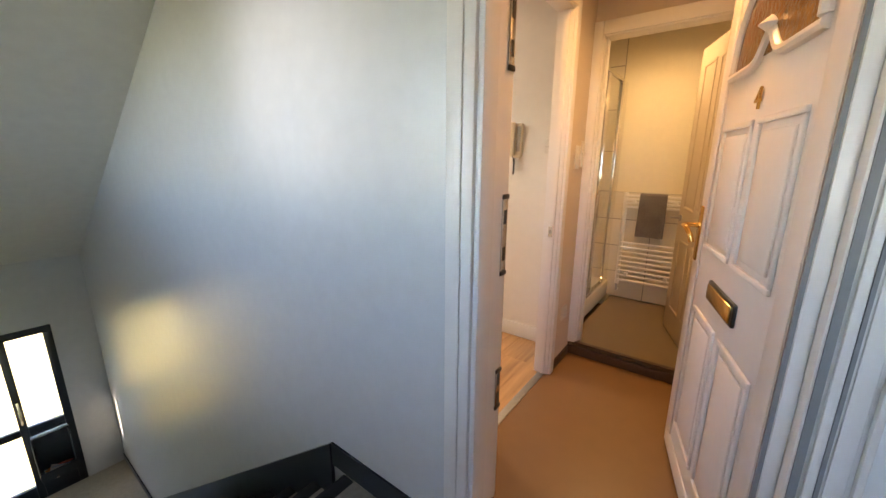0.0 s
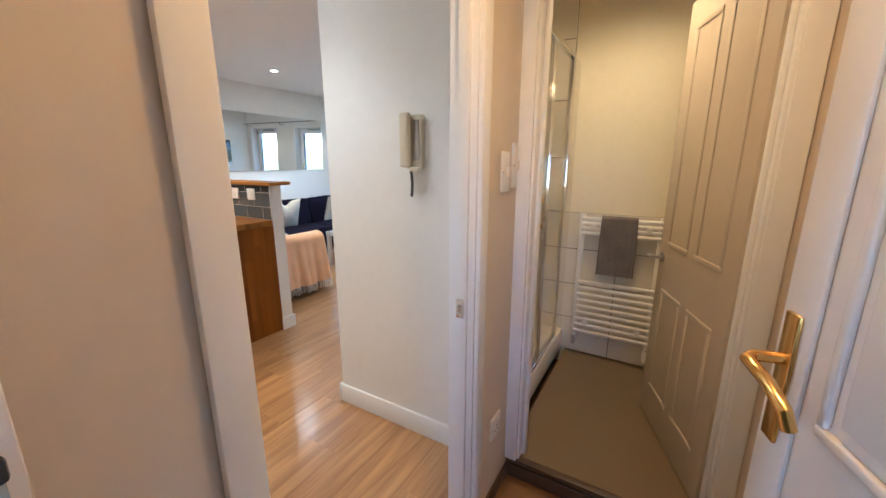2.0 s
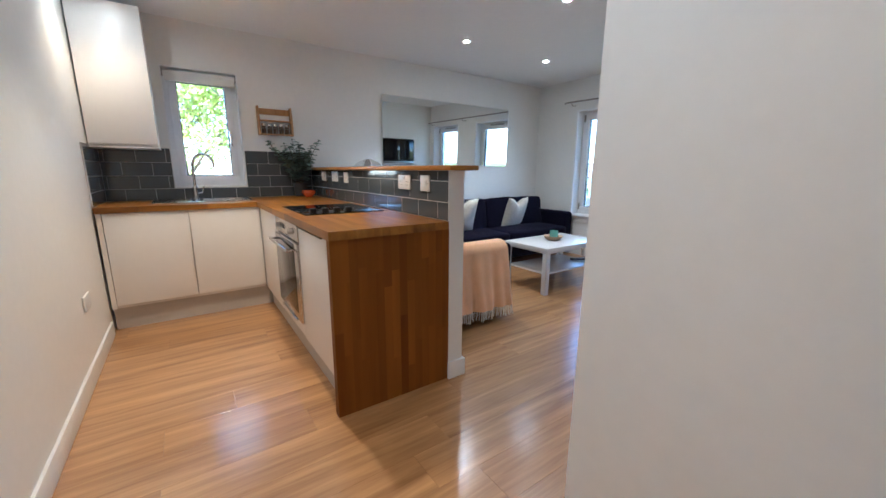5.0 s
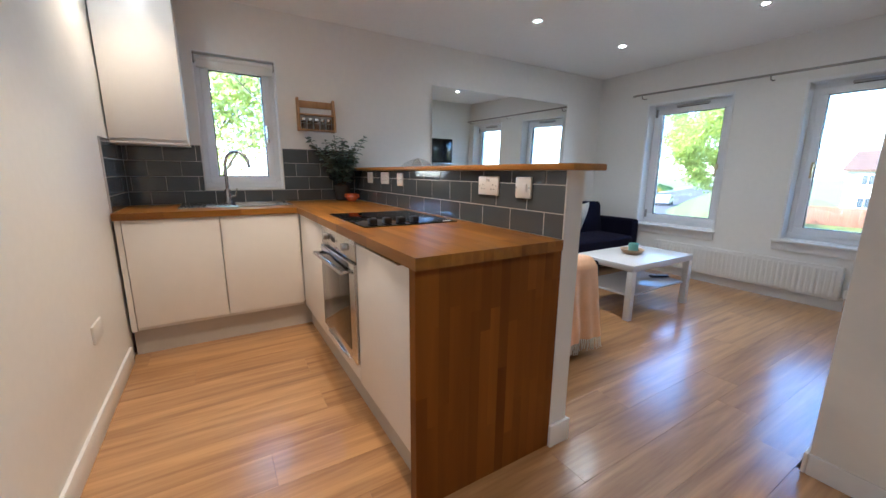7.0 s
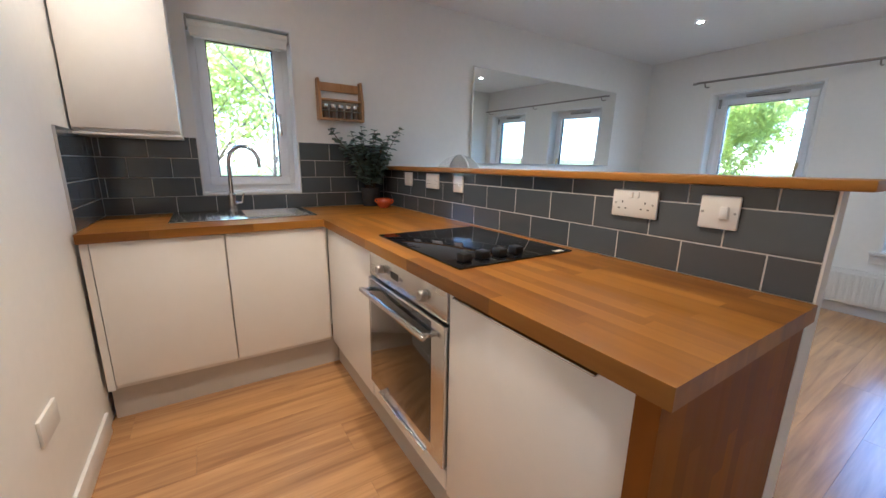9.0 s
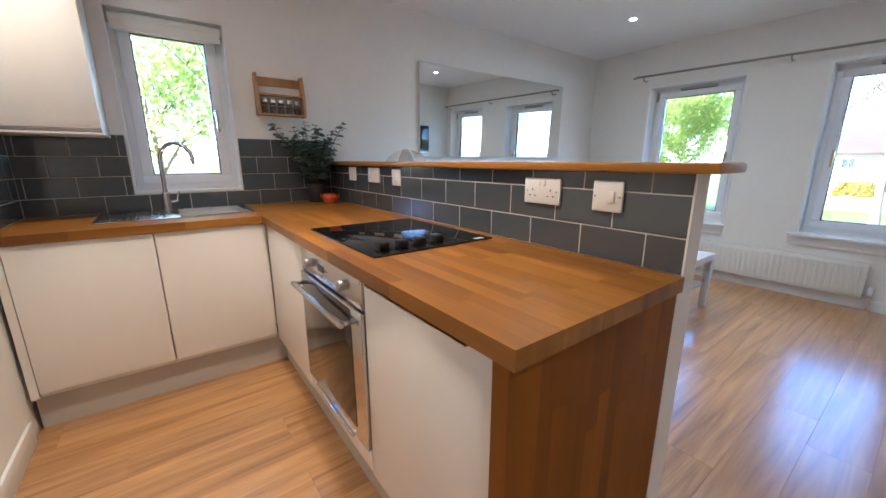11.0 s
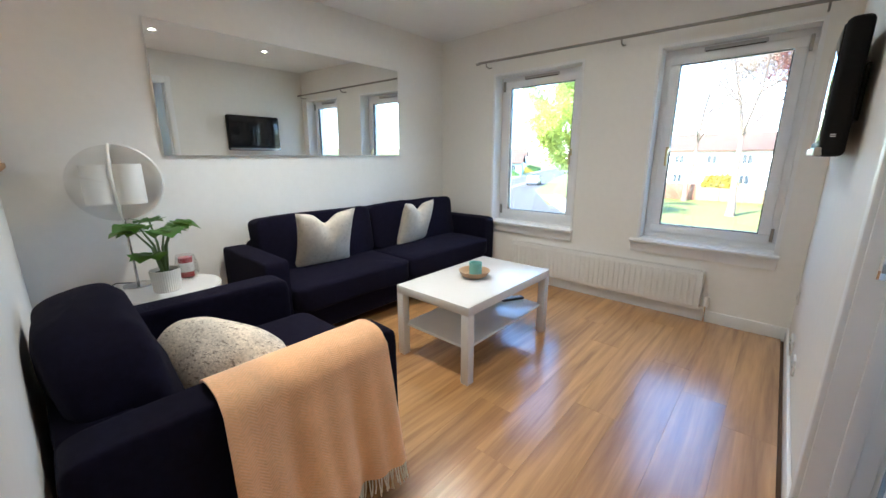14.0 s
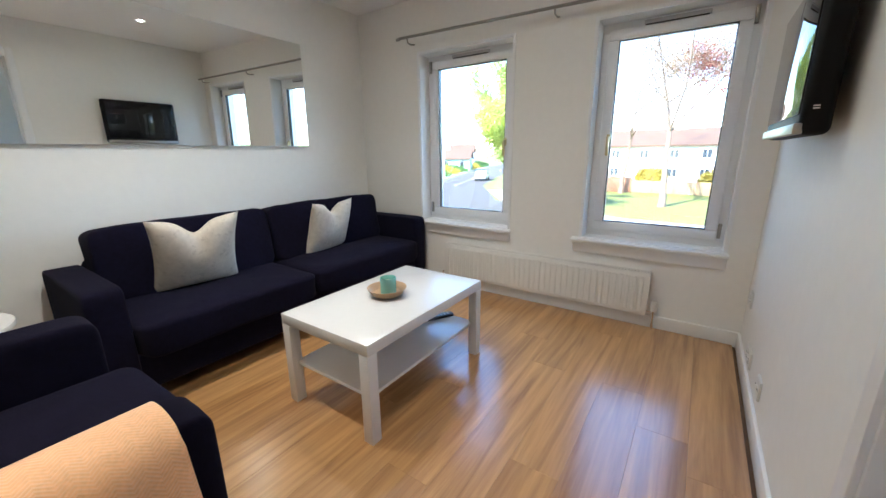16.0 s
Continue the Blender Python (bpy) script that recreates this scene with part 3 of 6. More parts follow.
casement("window_1", 1, YW + 0.13, W2[0] + 0.008, W2[1] - 0.008, W2[2] + 0.008, W2[3] - 0.008, W2[1] - 0.105, "tall white plastic casement window with trickle vent")
casement("window_2", 1, YW + 0.13, W3[0] + 0.008, W3[1] - 0.008, W3[2] + 0.008, W3[3] - 0.008, W3[0] + 0.105, "tall white plastic casement window with trickle vent")
casement("window_3", 0, XW - 0.11, K_WIN[0] + 0.006, K_WIN[1] - 0.006, K_WIN[2] + 0.008, K_WIN[3] - 0.006, K_WIN[1] - 0.085, "small white plastic kitchen window", vent=False, rim=0.05, sash=0.055)


def lining(name, x0, x1, z0, z1, y_in, y_out):
    bm = bmesh.new()
    for q in ((x0, x0 + 0.01, z0, z1), (x1 - 0.01, x1, z0, z1), (x0 + 0.01, x1 - 0.01, z1 - 0.01, z1), (x0 + 0.01, x1 - 0.01, z0, z0 + 0.01)):
        box(bm, q[0], q[1], y_in, y_out, q[2], q[3])
    for q in ((x0 - 0.012, x0 + 0.002, z0, z1 + 0.012), (x1 - 0.002, x1 + 0.012, z0, z1 + 0.012), (x0 + 0.002, x1 - 0.002, z1 - 0.002, z1 + 0.012)):
        box(bm, q[0], q[1], y_in - 0.006, y_in + 0.003, q[2], q[3])
    solid(name, bm, TRIM, "white painted window reveal lining", "window trim", kind="structure")


for k, w in enumerate((W2, W3)):
    lining("trim_window_reveal", *w, YW - 0.002, YW + 0.13)
    bm = box(bmesh.new(), w[0] - 0.055, w[1] + 0.02, YW - 0.05, YW + 0.12, w[2] - 0.018, w[2] + 0.004, 0.006)
    box(bm, w[0] - 0.045, w[1] + 0.012, YW - 0.018, YW - 0.002, w[2] - 0.095, w[2] - 0.018, 0.003)
    solid("window_sill", bm, TRIM, "white painted timber window sill", "window sill", kind="structure")
bm = bmesh.new()
y0, y1, z0, z1 = K_WIN
for q in ((y0, y0 + 0.008, z0, z1), (y1 - 0.008, y1, z0, z1), (y0 + 0.008, y1 - 0.008, z0, z0 + 0.01), (y0 + 0.008, y1 - 0.008, z1 - 0.008, z1)):
    box(bm, XW - 0.11, XW + 0.012, *q)
solid("trim_kitchen_window", bm, TRIM, "white painted reveal lining of the kitchen window", "window trim", kind="structure")
blind = thing("roller_blind", "white roller blind rolled up at the kitchen window", "blind")
bm = bmesh.new()
tube(bm, [(XW - 0.03, y0 + 0.02, z1 - 0.045), (XW - 0.03, y1 - 0.02, z1 - 0.045)], 0.026, 16)
part("roll", bm, WHITE_PLASTIC, blind)
part("fabric", Bx(XW - 0.012, XW - 0.008, y0 + 0.025, y1 - 0.025, z1 - 0.10, z1 - 0.045), WHITE_PLASTIC, blind)
part("bottom_bar", Bx(XW - 0.016, XW - 0.004, y0 + 0.025, y1 - 0.025, z1 - 0.112, z1 - 0.1, 0.003), WHITE_PLASTIC, blind)
for y in (y0 + 0.009, y1 - 0.02):
    part("bracket", Bx(XW - 0.06, XW + 0.0, y, y + 0.01, z1 - 0.075, z1 - 0.012, 0.003), STEEL_DARK, blind, "grey end bracket")


def door_trim(name, axis, near, far, u0, u1, top, base=0.0, mat=None, both=True):
    """Lining and architraves of a doorway through a wall whose faces are near and far along axis."""
    bm = bmesh.new()

    def b(p, q, a, c, r, s, bevel=0.003):
        box(bm, a, c, p, q, r, s, bevel) if axis == 0 else box(bm, p, q, a, c, r, s, bevel)

    lo, hi = min(near, far), max(near, far)
    b(u0, u0 + 0.028, lo - 0.004, hi + 0.004, base, top)
    b(u1 - 0.028, u1, lo - 0.004, hi + 0.004, base, top)
    b(u0 + 0.028, u1 - 0.028, lo - 0.004, hi + 0.004, top - 0.028, top)
    m = (lo + hi) / 2
    b(u0 + 0.028, u0 + 0.04, m - 0.012, m + 0.024, base, top - 0.028)
    b(u1 - 0.04, u1 - 0.028, m - 0.012, m + 0.024, base, top - 0.028)
    for a, c in ((lo - 0.018, lo - 0.002), (hi + 0.002, hi + 0.018))[0 if both else 1:]:
        b(u0 - 0.035, u0 + 0.02, a, c, base, top + 0.05, 0.005)
        b(u1 - 0.02, u1 + 0.035, a, c, base, top + 0.05, 0.005)
        b(u0 + 0.02, u1 - 0.02, a, c, top - 0.02, top + 0.05, 0.005)
    return solid(name, bm, mat or TRIM, "white painted timber door lining and architrave", "door frame", kind="structure")


door_trim("trim_kitchen_door", 0, -0.53, -0.61, 1.67, 2.42, 2.02, both=False)
door_trim("trim_bedroom_door", 0, XT, XT + 0.12, 4.08, 4.80, 2.02)
door_trim("trim_bathroom_door", 1, 2.752, 2.85, -0.5, 0.2, 1.97, 0.088)


def strike(at, rz, group="door strike plates"):
    s = thing("strike_plate", "small chrome strike plate on a door lining", "strike plate", group, at, rz)
    part("plate", Bx(-0.012, 0.012, -0.003, 0.0, -0.03, 0.03, 0.001), CHROME, s)
    part("slot", Bx(-0.006, 0.006, -0.0045, -0.001, -0.012, 0.012), STEEL_DARK, s, "dark latch slot")


strike((-0.566, 2.379, 0.885), 0)
strike((-1.95, 4.77, 0.92), 0)


# ---- fixtures on walls ----
def wall_plate(name, w, h, at, rz, label, kind, group="sockets and switches"):
    """A white electrical plate; local x along the wall, local -y out of it."""
    p = thing(name, label, "socket" if "socket" in kind else "switch", group, at, rz)
    part("plate", Bx(-w / 2, w / 2, -0.011, 0.0, -h / 2, h / 2, 0.004), WHITE_PLASTIC, p)
    for s in (-1, 1):
        if kind != "blank":
            part("screw", Bx(s * w * 0.41 - 0.003, s * w * 0.41 + 0.003, -0.0125, -0.008, -0.003, 0.003, 0.001), STEEL_DARK, p)
    outlets = {"socket2": (-0.037, 0.037), "socket1": (0.0,)}.get(kind, ())
    for u in outlets:
        for du, dz, sw, sh in ((0, 0.004, 0.0035, 0.007), (-0.011, -0.016, 0.006, 0.0035), (0.011, -0.016, 0.006, 0.0035)):
            part("slot", Bx(u + du - sw / 2, u + du + sw / 2, -0.012, -0.008, dz - sh / 2, dz + sh / 2), BLACK, p, "dark pin slot")
        ru = u * 0.28 if kind == "socket2" else 0.018
        part("rocker", Bx(ru - 0.006, ru + 0.006, -0.015, -0.008, 0.018, 0.037, 0.002), WHITE_PLASTIC, p)
    if kind == "switch":
        part("rocker", Bx(0.004, 0.024, -0.016, -0.009, -0.016, 0.016, 0.002), WHITE_PLASTIC, p)
    if kind == "spur":
        part("rocker", Bx(-0.012, 0.012, -0.014, -0.009, -0.01, 0.01, 0.002), WHITE_PLASTIC, p)
        part("neon", Bx(-0.02, 0.02, -0.0125, -0.009, -0.003, 0.0, 0.0), BLACK, p, "thin dark slot")
    return p


TF = 3.182
wall_plate("double_socket", 0.148, 0.086, (-3.055, TF, 1.085), 0, "white double wall socket on grey tiles", "socket2")
wall_plate("cooker_switch", 0.092, 0.088, (-2.82, TF, 1.084), 0, "white cooker switch plate on grey tiles", "switch")
wall_plate("blank_plate", 0.1, 0.086, (-4.62, TF, 1.10), 0, "white blanking plate on grey tiles", "blank")
wall_plate("double_socket", 0.14, 0.086, (-4.31, TF, 1.10), 0, "white double wall socket on grey tiles", "socket2")
wall_plate("fused_spur", 0.086, 0.086, (-4.04, TF, 1.095), 0, "white fused spur on grey tiles", "spur")
wall_plate("double_socket", 0.146, 0.086, (-3.85, YK, 0.415), 180, "white double wall socket low on the kitchen wall", "blank")
wall_plate("light_switch", 0.09, 0.088, (-0.742, 2.77, 1.36), 0, "white light switch beside the door phone", "spur")
wall_plate("light_switch", 0.06, 0.13, (-0.53, 2.605, 1.29), 90, "white light switch on the hall wall", "switch")
wall_plate("pull_cord_switch", 0.045, 0.15, (-0.53, 2.69, 1.31), 90, "slim white switch on the hall wall", "switch")
wall_plate("hall_socket", 0.09, 0.086, (-0.53, 2.6, 0.34), 90, "white socket low on the hall wall", "socket1")
wall_plate("tv_socket", 0.146, 0.086, (XT, 6.12, 0.155), -90, "white double socket by the skirting", "socket2")
wall_plate("aerial_socket", 0.086, 0.086, (XT, 5.76, 0.185), -90, "white aerial socket by the skirting", "spur")
wall_plate("wall_socket", 0.086, 0.086, (XT, 6.42, 0.355), -90, "white socket plate on the wall", "socket1")

phone = thing("door_entry_phone", "cream wall-mounted door entry handset with coiled cord", "intercom", at=(-0.982, 2.77, 1.40))
part("base_plate", Bx(-0.045, 0.04, -0.03, 0.0, -0.105, 0.11, 0.006), CREAM_PLASTIC, phone)
bm = box(bmesh.new(), -0.052, -0.002, -0.062, -0.032, -0.10, 0.118, 0.012, 3)
part("handset", bm, CREAM_PLASTIC, phone)
part("handset_groove", Bx(0.004, 0.03, -0.034, -0.029, -0.07, 0.09, 0.002), STEEL_DARK, phone, "grey speaker strip")
part("hook", Bx(-0.01, 0.035, -0.05, -0.02, -0.115, -0.098, 0.004), CREAM_PLASTIC, phone)
bm = bmesh.new()
pts = []
for i in range(180):
    t = i / 179
    a = t * 2 * math.pi * 17
    pts.append((-0.012 + 0.004 * math.sin(t * 3.1) + 0.0055 * math.cos(a), -0.03 + 0.0055 * math.sin(a), -0.115 - 0.105 * t))
tube(bm, pts, 0.002, 5)
tube(bm, [(-0.02, -0.03, -0.1), (-0.014, -0.034, -0.12), (-0.01, -0.03, -0.125)], 0.003, 6)
part("coiled_cord", bm, BLACK, phone, "dark coiled cord")


# ---- kitchen ----
WT = 0.897
solid("half_wall", Bx(XW, -2.61, 3.194, 3.288, -0.012, 1.155), PAINT, "white plastered half-height partition wall", "wall", kind="structure")
skirting("baseboard_half_wall_end", -2.609, -2.594, 3.186, 3.303, 0.1)
skirting("baseboard_half_wall", XW + 0.02, -2.61, 3.289, 3.302, 0.1)
LEDGE_END = -2.548
bm = box(bmesh.new(), XW + 0.001, LEDGE_END, 3.15, 3.335, 1.155, 1.18, 0.006)
solid("partition_cap", bm, WORKTOP, "oiled timber cap board on the half-height wall", "shelf board", kind="structure")

SK = (-5.0, -4.62, 2.2, 2.53)


def staves(name, label, category, axis, mat, x0, x1, y0, y1, z0, z1, hole=None, seed=1, width=0.0425, length=0.5):
    """A board glued up from staves, each a piece of its own; axis: the way the grain runs."""
    board = thing(name, label, category)
    r = random.Random(seed)
    lo, hi = [(x0, x1), (y0, y1), (z0, z1)][axis]
    cross = (y0, y1) if axis == 0 else (x0, x1) if axis == 1 else (y0, y1)
    n = round((cross[1] - cross[0]) / width)
    w = (cross[1] - cross[0]) / n
    for i in range(n):
        a, b = cross[0] + i * w, cross[0] + (i + 1) * w
        spans = [(lo, hi)]
        if hole and a < hole[1] and b > hole[0]:
            spans = [(lo, hole[2]), (hole[3], hi)]
        for s0, s1 in spans:
            p = s0
            first = True
            while p < s1 - 0.001:
                q = min(s1, p + (r.uniform(0.12, length) if first else r.uniform(0.3, length)))
                if s1 - q < 0.08:
                    q = s1
                first = False
                if axis == 0:
                    part("stave", Bx(p, q, a, b, z0, z1), mat, board, smooth=False)
                elif axis == 1:
                    part("stave", Bx(a, b, p, q, z0, z1), mat, board, smooth=False)
                else:
                    part("stave", Bx(x0, x1, a, b, p, q), mat, board, smooth=False)
                p = q
    return board


staves("worktop", "oiled solid beech worktop of glued staves on the peninsula", "worktop", 0, WORKTOP, -4.42, -2.595, 2.555, TF - 0.002, WT - 0.04, WT, seed=3)
staves("worktop", "oiled solid beech worktop of glued staves with inset sink", "worktop", 1, WORKTOP_Y, XW + 0.013, -4.4202, 1.558, TF - 0.002, WT - 0.04, WT, hole=SK, seed=4)


def unit(name, label, body, doors, handle=None, group="base units"):
    u = thing(name, label, "kitchen cabinet", group)
    part("body", Bx(*body), WHITE_GLOSS, u)
    for d in doors:
        dr = part("door", Bx(*d, bevel=0.002), WHITE_GLOSS, u, "flat glossy white door")
        if handle:
            part("handle", Bx(*handle, bevel=0.002), STEEL, dr, "slim steel edge pull")
    return u


unit("sink_cabinet", "glossy white double base cabinet under the sink", (XW + 0.02, -4.46, 1.592, 2.57, 0.17, WT - 0.042), [(-4.457, -4.438, 1.594, 2.081, 0.195, 0.853), (-4.457, -4.438, 2.087, 2.572, 0.195, 0.853)])
unit("corner_cabinet", "glossy white corner base cabinet", (-4.455, -3.80, 2.6, 3.18, 0.17, WT - 0.042), [(-4.43, -3.805, 2.575, 2.594, 0.175, 0.853)])
unit("base_cabinet", "glossy white base cabinet with a steel edge pull", (-3.2, -2.656, 2.6, 3.18, 0.17, WT - 0.042), [(-3.198, -2.657, 2.575, 2.594, 0.175, 0.845)], (-3.16, -2.72, 2.556, 2.58, 0.846, 0.851))
solid("cabinet_filler", Bx(-4.47, -4.446, 1.562, 1.59, 0.17, 0.855), WHITE_GLOSS, "white filler strip between cabinet and wall", "filler panel")
staves("end_panel", "dark brown glued timber end panel of the peninsula", "panel", 2, END_WOOD, -2.652, -2.612, 2.562, 3.1935, 0.0, WT - 0.041, seed=6)
solid("plinth", Bx(-4.515, -4.5, 1.562, 2.64, 0.0, 0.17), material("plinth_foil", (0.5, 0.46, 0.41), 0.35, vary=0.03), "grey-beige plinth under the sink cabinet", "plinth", kind="structure")
solid("plinth_peninsula", Bx(-4.5, -2.655, 2.625, 2.64, 0.0, 0.17), bpy.data.materials["plinth_foil"], "grey-beige plinth under the peninsula", "plinth", kind="structure")
cup = thing("wall_cabinet", "glossy white wall cabinet beside the kitchen window", "kitchen cabinet")
part("body", Bx(XW + 0.01, -4.735, 1.552, 1.955, 1.322, 2.29, 0.002), WHITE_GLOSS, cup)
part("door", Bx(-4.732, -4.713, 1.556, 1.955, 1.335, 2.288, 0.002), WHITE_GLOSS, cup, "flat glossy white door")
part("pelmet", Bx(XW + 0.02, -4.72, 1.553, 1.96, 1.308, 1.32, 0.002), WHITE_GLOSS, cup, "thin white light pelmet")

oven = thing("built_in_oven", "stainless steel built-in electric oven with dark glass door", "oven")
OX0, OX1, OY = -3.796, -3.206, 2.575
part("housing", Bx(OX0 + 0.01, OX1 - 0.01, 2.6, 3.12, 0.255, 0.85), STEEL_DARK, oven)
fascia = part("control_panel", Bx(OX0, OX1, OY - 0.004, 2.598, 0.752, 0.852, 0.002), STEEL, oven, "brushed steel control panel")
for x in (-3.665, -3.33):
    kn = bmesh.new()
    lathe(kn, [(0, 0), (0.018, 0), (0.017, 0.02), (0.014, 0.024), (0, 0.024)], steps=20)
    bmesh.ops.rotate(kn, matrix=Euler((radians(90), 0, 0)).to_matrix(), verts=kn.verts)
    bmesh.ops.translate(kn, vec=(x, OY - 0.004, 0.802), verts=kn.verts)
    part("knob", kn, STEEL_DARK, fascia, "round steel control knob")
part("display", Bx(-3.585, -3.525, OY - 0.0055, OY, 0.79, 0.815), BLACK, fascia, "small black clock display")
for x in (-3.605, -3.51, -3.495):
    part("button", Bx(x - 0.004, x + 0.004, OY - 0.007, OY, 0.797, 0.807, 0.001), STEEL_DARK, fascia)
part("energy_label", Bx(-3.27, -3.215, OY - 0.0055, OY - 0.003, 0.83, 0.845), WHITE_PLASTIC, fascia, "tiny pale maker's mark")
od = part("oven_door", Bx(OX0, OX1, OY - 0.012, 2.597, 0.262, 0.742, 0.003), STEEL, oven, "steel-framed oven door")
part("glass_panel", Bx(OX0 + 0.03, OX1 - 0.075, OY - 0.0145, OY - 0.005, 0.31, 0.735, 0.001), OVEN_GLASS, od, "dark reflective oven glass")
bm = box(bmesh.new(), OX0 + 0.02, OX1 - 0.045, OY - 0.062, OY - 0.042, 0.69, 0.708, 0.006)
box(bm, OX0 + 0.03, OX0 + 0.05, OY - 0.046, OY - 0.01, 0.692, 0.706, 0.003)
box(bm, OX1 - 0.075, OX1 - 0.055, OY - 0.046, OY - 0.01, 0.692, 0.706, 0.003)
part("handle", bm, STEEL, od, "steel bar handle")
op = thing("oven_plinth_drawer", "narrow white panel with a steel pull below the oven", "drawer")
part("front", Bx(OX0, OX1, 2.577, 2.64, 0.178, 0.25, 0.002), WHITE_GLOSS, op)
part("handle", Bx(OX0 + 0.09, OX1 - 0.11, 2.556, 2.58, 0.249, 0.256, 0.002), CHROME, op, "bright steel edge pull")

hob = thing("ceramic_hob", "black glass ceramic hob with four knobs in the worktop", "hob")
part("glass_top", Bx(-3.835, -3.235, 2.63, 3.125, WT, WT + 0.006, 0.002), BLACK_GLASS, hob)
for i in range(4):
    kn = bmesh.new()
    box(kn, -3.315, -3.275, 2.672 + i * 0.072, 2.708 + i * 0.072, WT + 0.006, WT + 0.034, 0.005)
    part("knob", kn, BLACK, hob, "black control knob")
part("maker_mark", Bx(-3.262, -3.242, 3.05, 3.09, WT + 0.006, WT + 0.0068), WHITE_PLASTIC, hob, "tiny pale maker's mark")

sink = thing("kitchen_sink", "stainless steel inset sink with ribbed drainer", "sink")
bm = bmesh.new()
fx0, fx1, fy0, fy1 = -5.03, -4.585, 1.86, 2.565
box(bm, fx0, fx1, fy0, SK[2] + 0.005, WT, WT + 0.006, 0.002)
box(bm, fx0, fx1, SK[3] - 0.005, fy1, WT, WT + 0.006, 0.002)
box(bm, fx0, SK[0] + 0.005, SK[2] + 0.005, SK[3] - 0.005, WT, WT + 0.006)
box(bm, SK[1] - 0.005, fx1, SK[2] + 0.005, SK[3] - 0.005, WT, WT + 0.006)
rim = part("rim", bm, STEEL, sink)
for i in range(9):
    y = 1.885 + i * 0.032
    part("drainer_rib", Bx(-4.99, -4.63, y, y + 0.012, WT + 0.005, WT + 0.010, 0.002), STEEL, rim)
bm = bmesh.new()
bx0, bx1, by0, by1, bz = SK[0] + 0.003, SK[1] - 0.003, SK[2] + 0.003, SK[3] - 0.003, WT - 0.15
box(bm, bx0, bx1, by0, by1, bz, bz + 0.003)
box(bm, bx0, bx0 + 0.003, by0, by1, bz, WT + 0.004)
box(bm, bx1 - 0.003, bx1, by0, by1, bz, WT + 0.004)
box(bm, bx0, bx1, by0, by0 + 0.003, bz, WT + 0.004)
box(bm, bx0, bx1, by1 - 0.003, by1, bz, WT + 0.004)
bowl_ob = part("basin", bm, STEEL, sink, "deep steel basin")
bm = bmesh.new()
lathe(bm, [(0, 0.004), (0.03, 0.004), (0.035, 0.001)], ((bx0 + bx1) / 2, (by0 + by1) / 2, bz + 0.003), 24)
part("drain", bm, STEEL_DARK, bowl_ob, "round waste fitting")
tap = thing("kitchen_tap", "brushed steel swan-neck mixer tap", "tap", at=(-4.93, 2.16, WT + 0.006))
bm = lathe(bmesh.new(), [(0, 0), (0.027, 0), (0.027, 0.008), (0.022, 0.012), (0.022, 0.1), (0.013, 0.11), (0, 0.11)], steps=24)
part("body", bm, STEEL, tap)
pts = [(0, 0, 0.1), (0, 0, 0.28)]
for i in range(1, 17):
    a = math.pi * i / 16
    pts.append((0.055 * (1 - math.cos(a)), 0.075 * (1 - math.cos(a)), 0.28 + 0.10 * math.sin(a)))
pts.append((0.11, 0.15, 0.262))
part("spout", tube(bmesh.new(), pts, 0.0115, 14), STEEL, tap)
part("lever", tube(bmesh.new(), [(0, 0.02, 0.05), (0.01, 0.05, 0.055), (0.012, 0.062, 0.11)], [0.009, 0.008, 0.005], 10), STEEL, tap, "side lever")

rack = thing("spice_rack", "pale wooden wall spice rack with small jars", "spice rack", at=(XW, 2.868, 1.475))
for s in (-1, 1):
    bm = bmesh.new()
    prism(bm, [(0.0, 0.0), (0.075, 0.0), (0.075, 0.13), (0.045, 0.262), (0.0, 0.262)], 1, s * 0.145 - 0.009, s * 0.145 + 0.009)
    bmesh.ops.bevel(bm, geom=bm.edges[:], offset=0.003, segments=1, affect="EDGES")
    part("side", bm, RACK_WOOD, rack)
part("shelf", Bx(0.0, 0.07, -0.136, 0.136, 0.004, 0.016), RACK_WOOD, rack)
part("shelf", Bx(0.0, 0.06, -0.136, 0.136, 0.128, 0.138), RACK_WOOD, rack)
part("back_rail", Bx(0.0, 0.012, -0.136, 0.136, 0.19, 0.245, 0.003), RACK_WOOD, rack)
part("front_rail", tube(bmesh.new(), [(0.066, -0.136, 0.062), (0.066, 0.136, 0.062)], 0.004, 8), STEEL, rack, "thin metal front rail")
for i in range(5):
    y = 2.868 - 0.105 + i * 0.052
    jar = thing("spice_jar", "small glass spice jar with steel lid in the rack", "jar", "spice jars", (XW + 0.036, y, 1.491))
    part("glass", lathe(bmesh.new(), [(0, 0.001), (0.019, 0.001), (0.02, 0.006), (0.02, 0.06), (0.016, 0.066), (0, 0.066)], steps=16), material("dark_spice_glass", (0.12, 0.08, 0.06), 0.12) if i == 0 else bpy.data.materials["dark_spice_glass"], jar)
    part("lid", lathe(bmesh.new(), [(0.019, 0.0662), (0.02, 0.068), (0.02, 0.088), (0.018, 0.09), (0, 0.09)], steps=16), CHROME, jar, "steel screw lid")


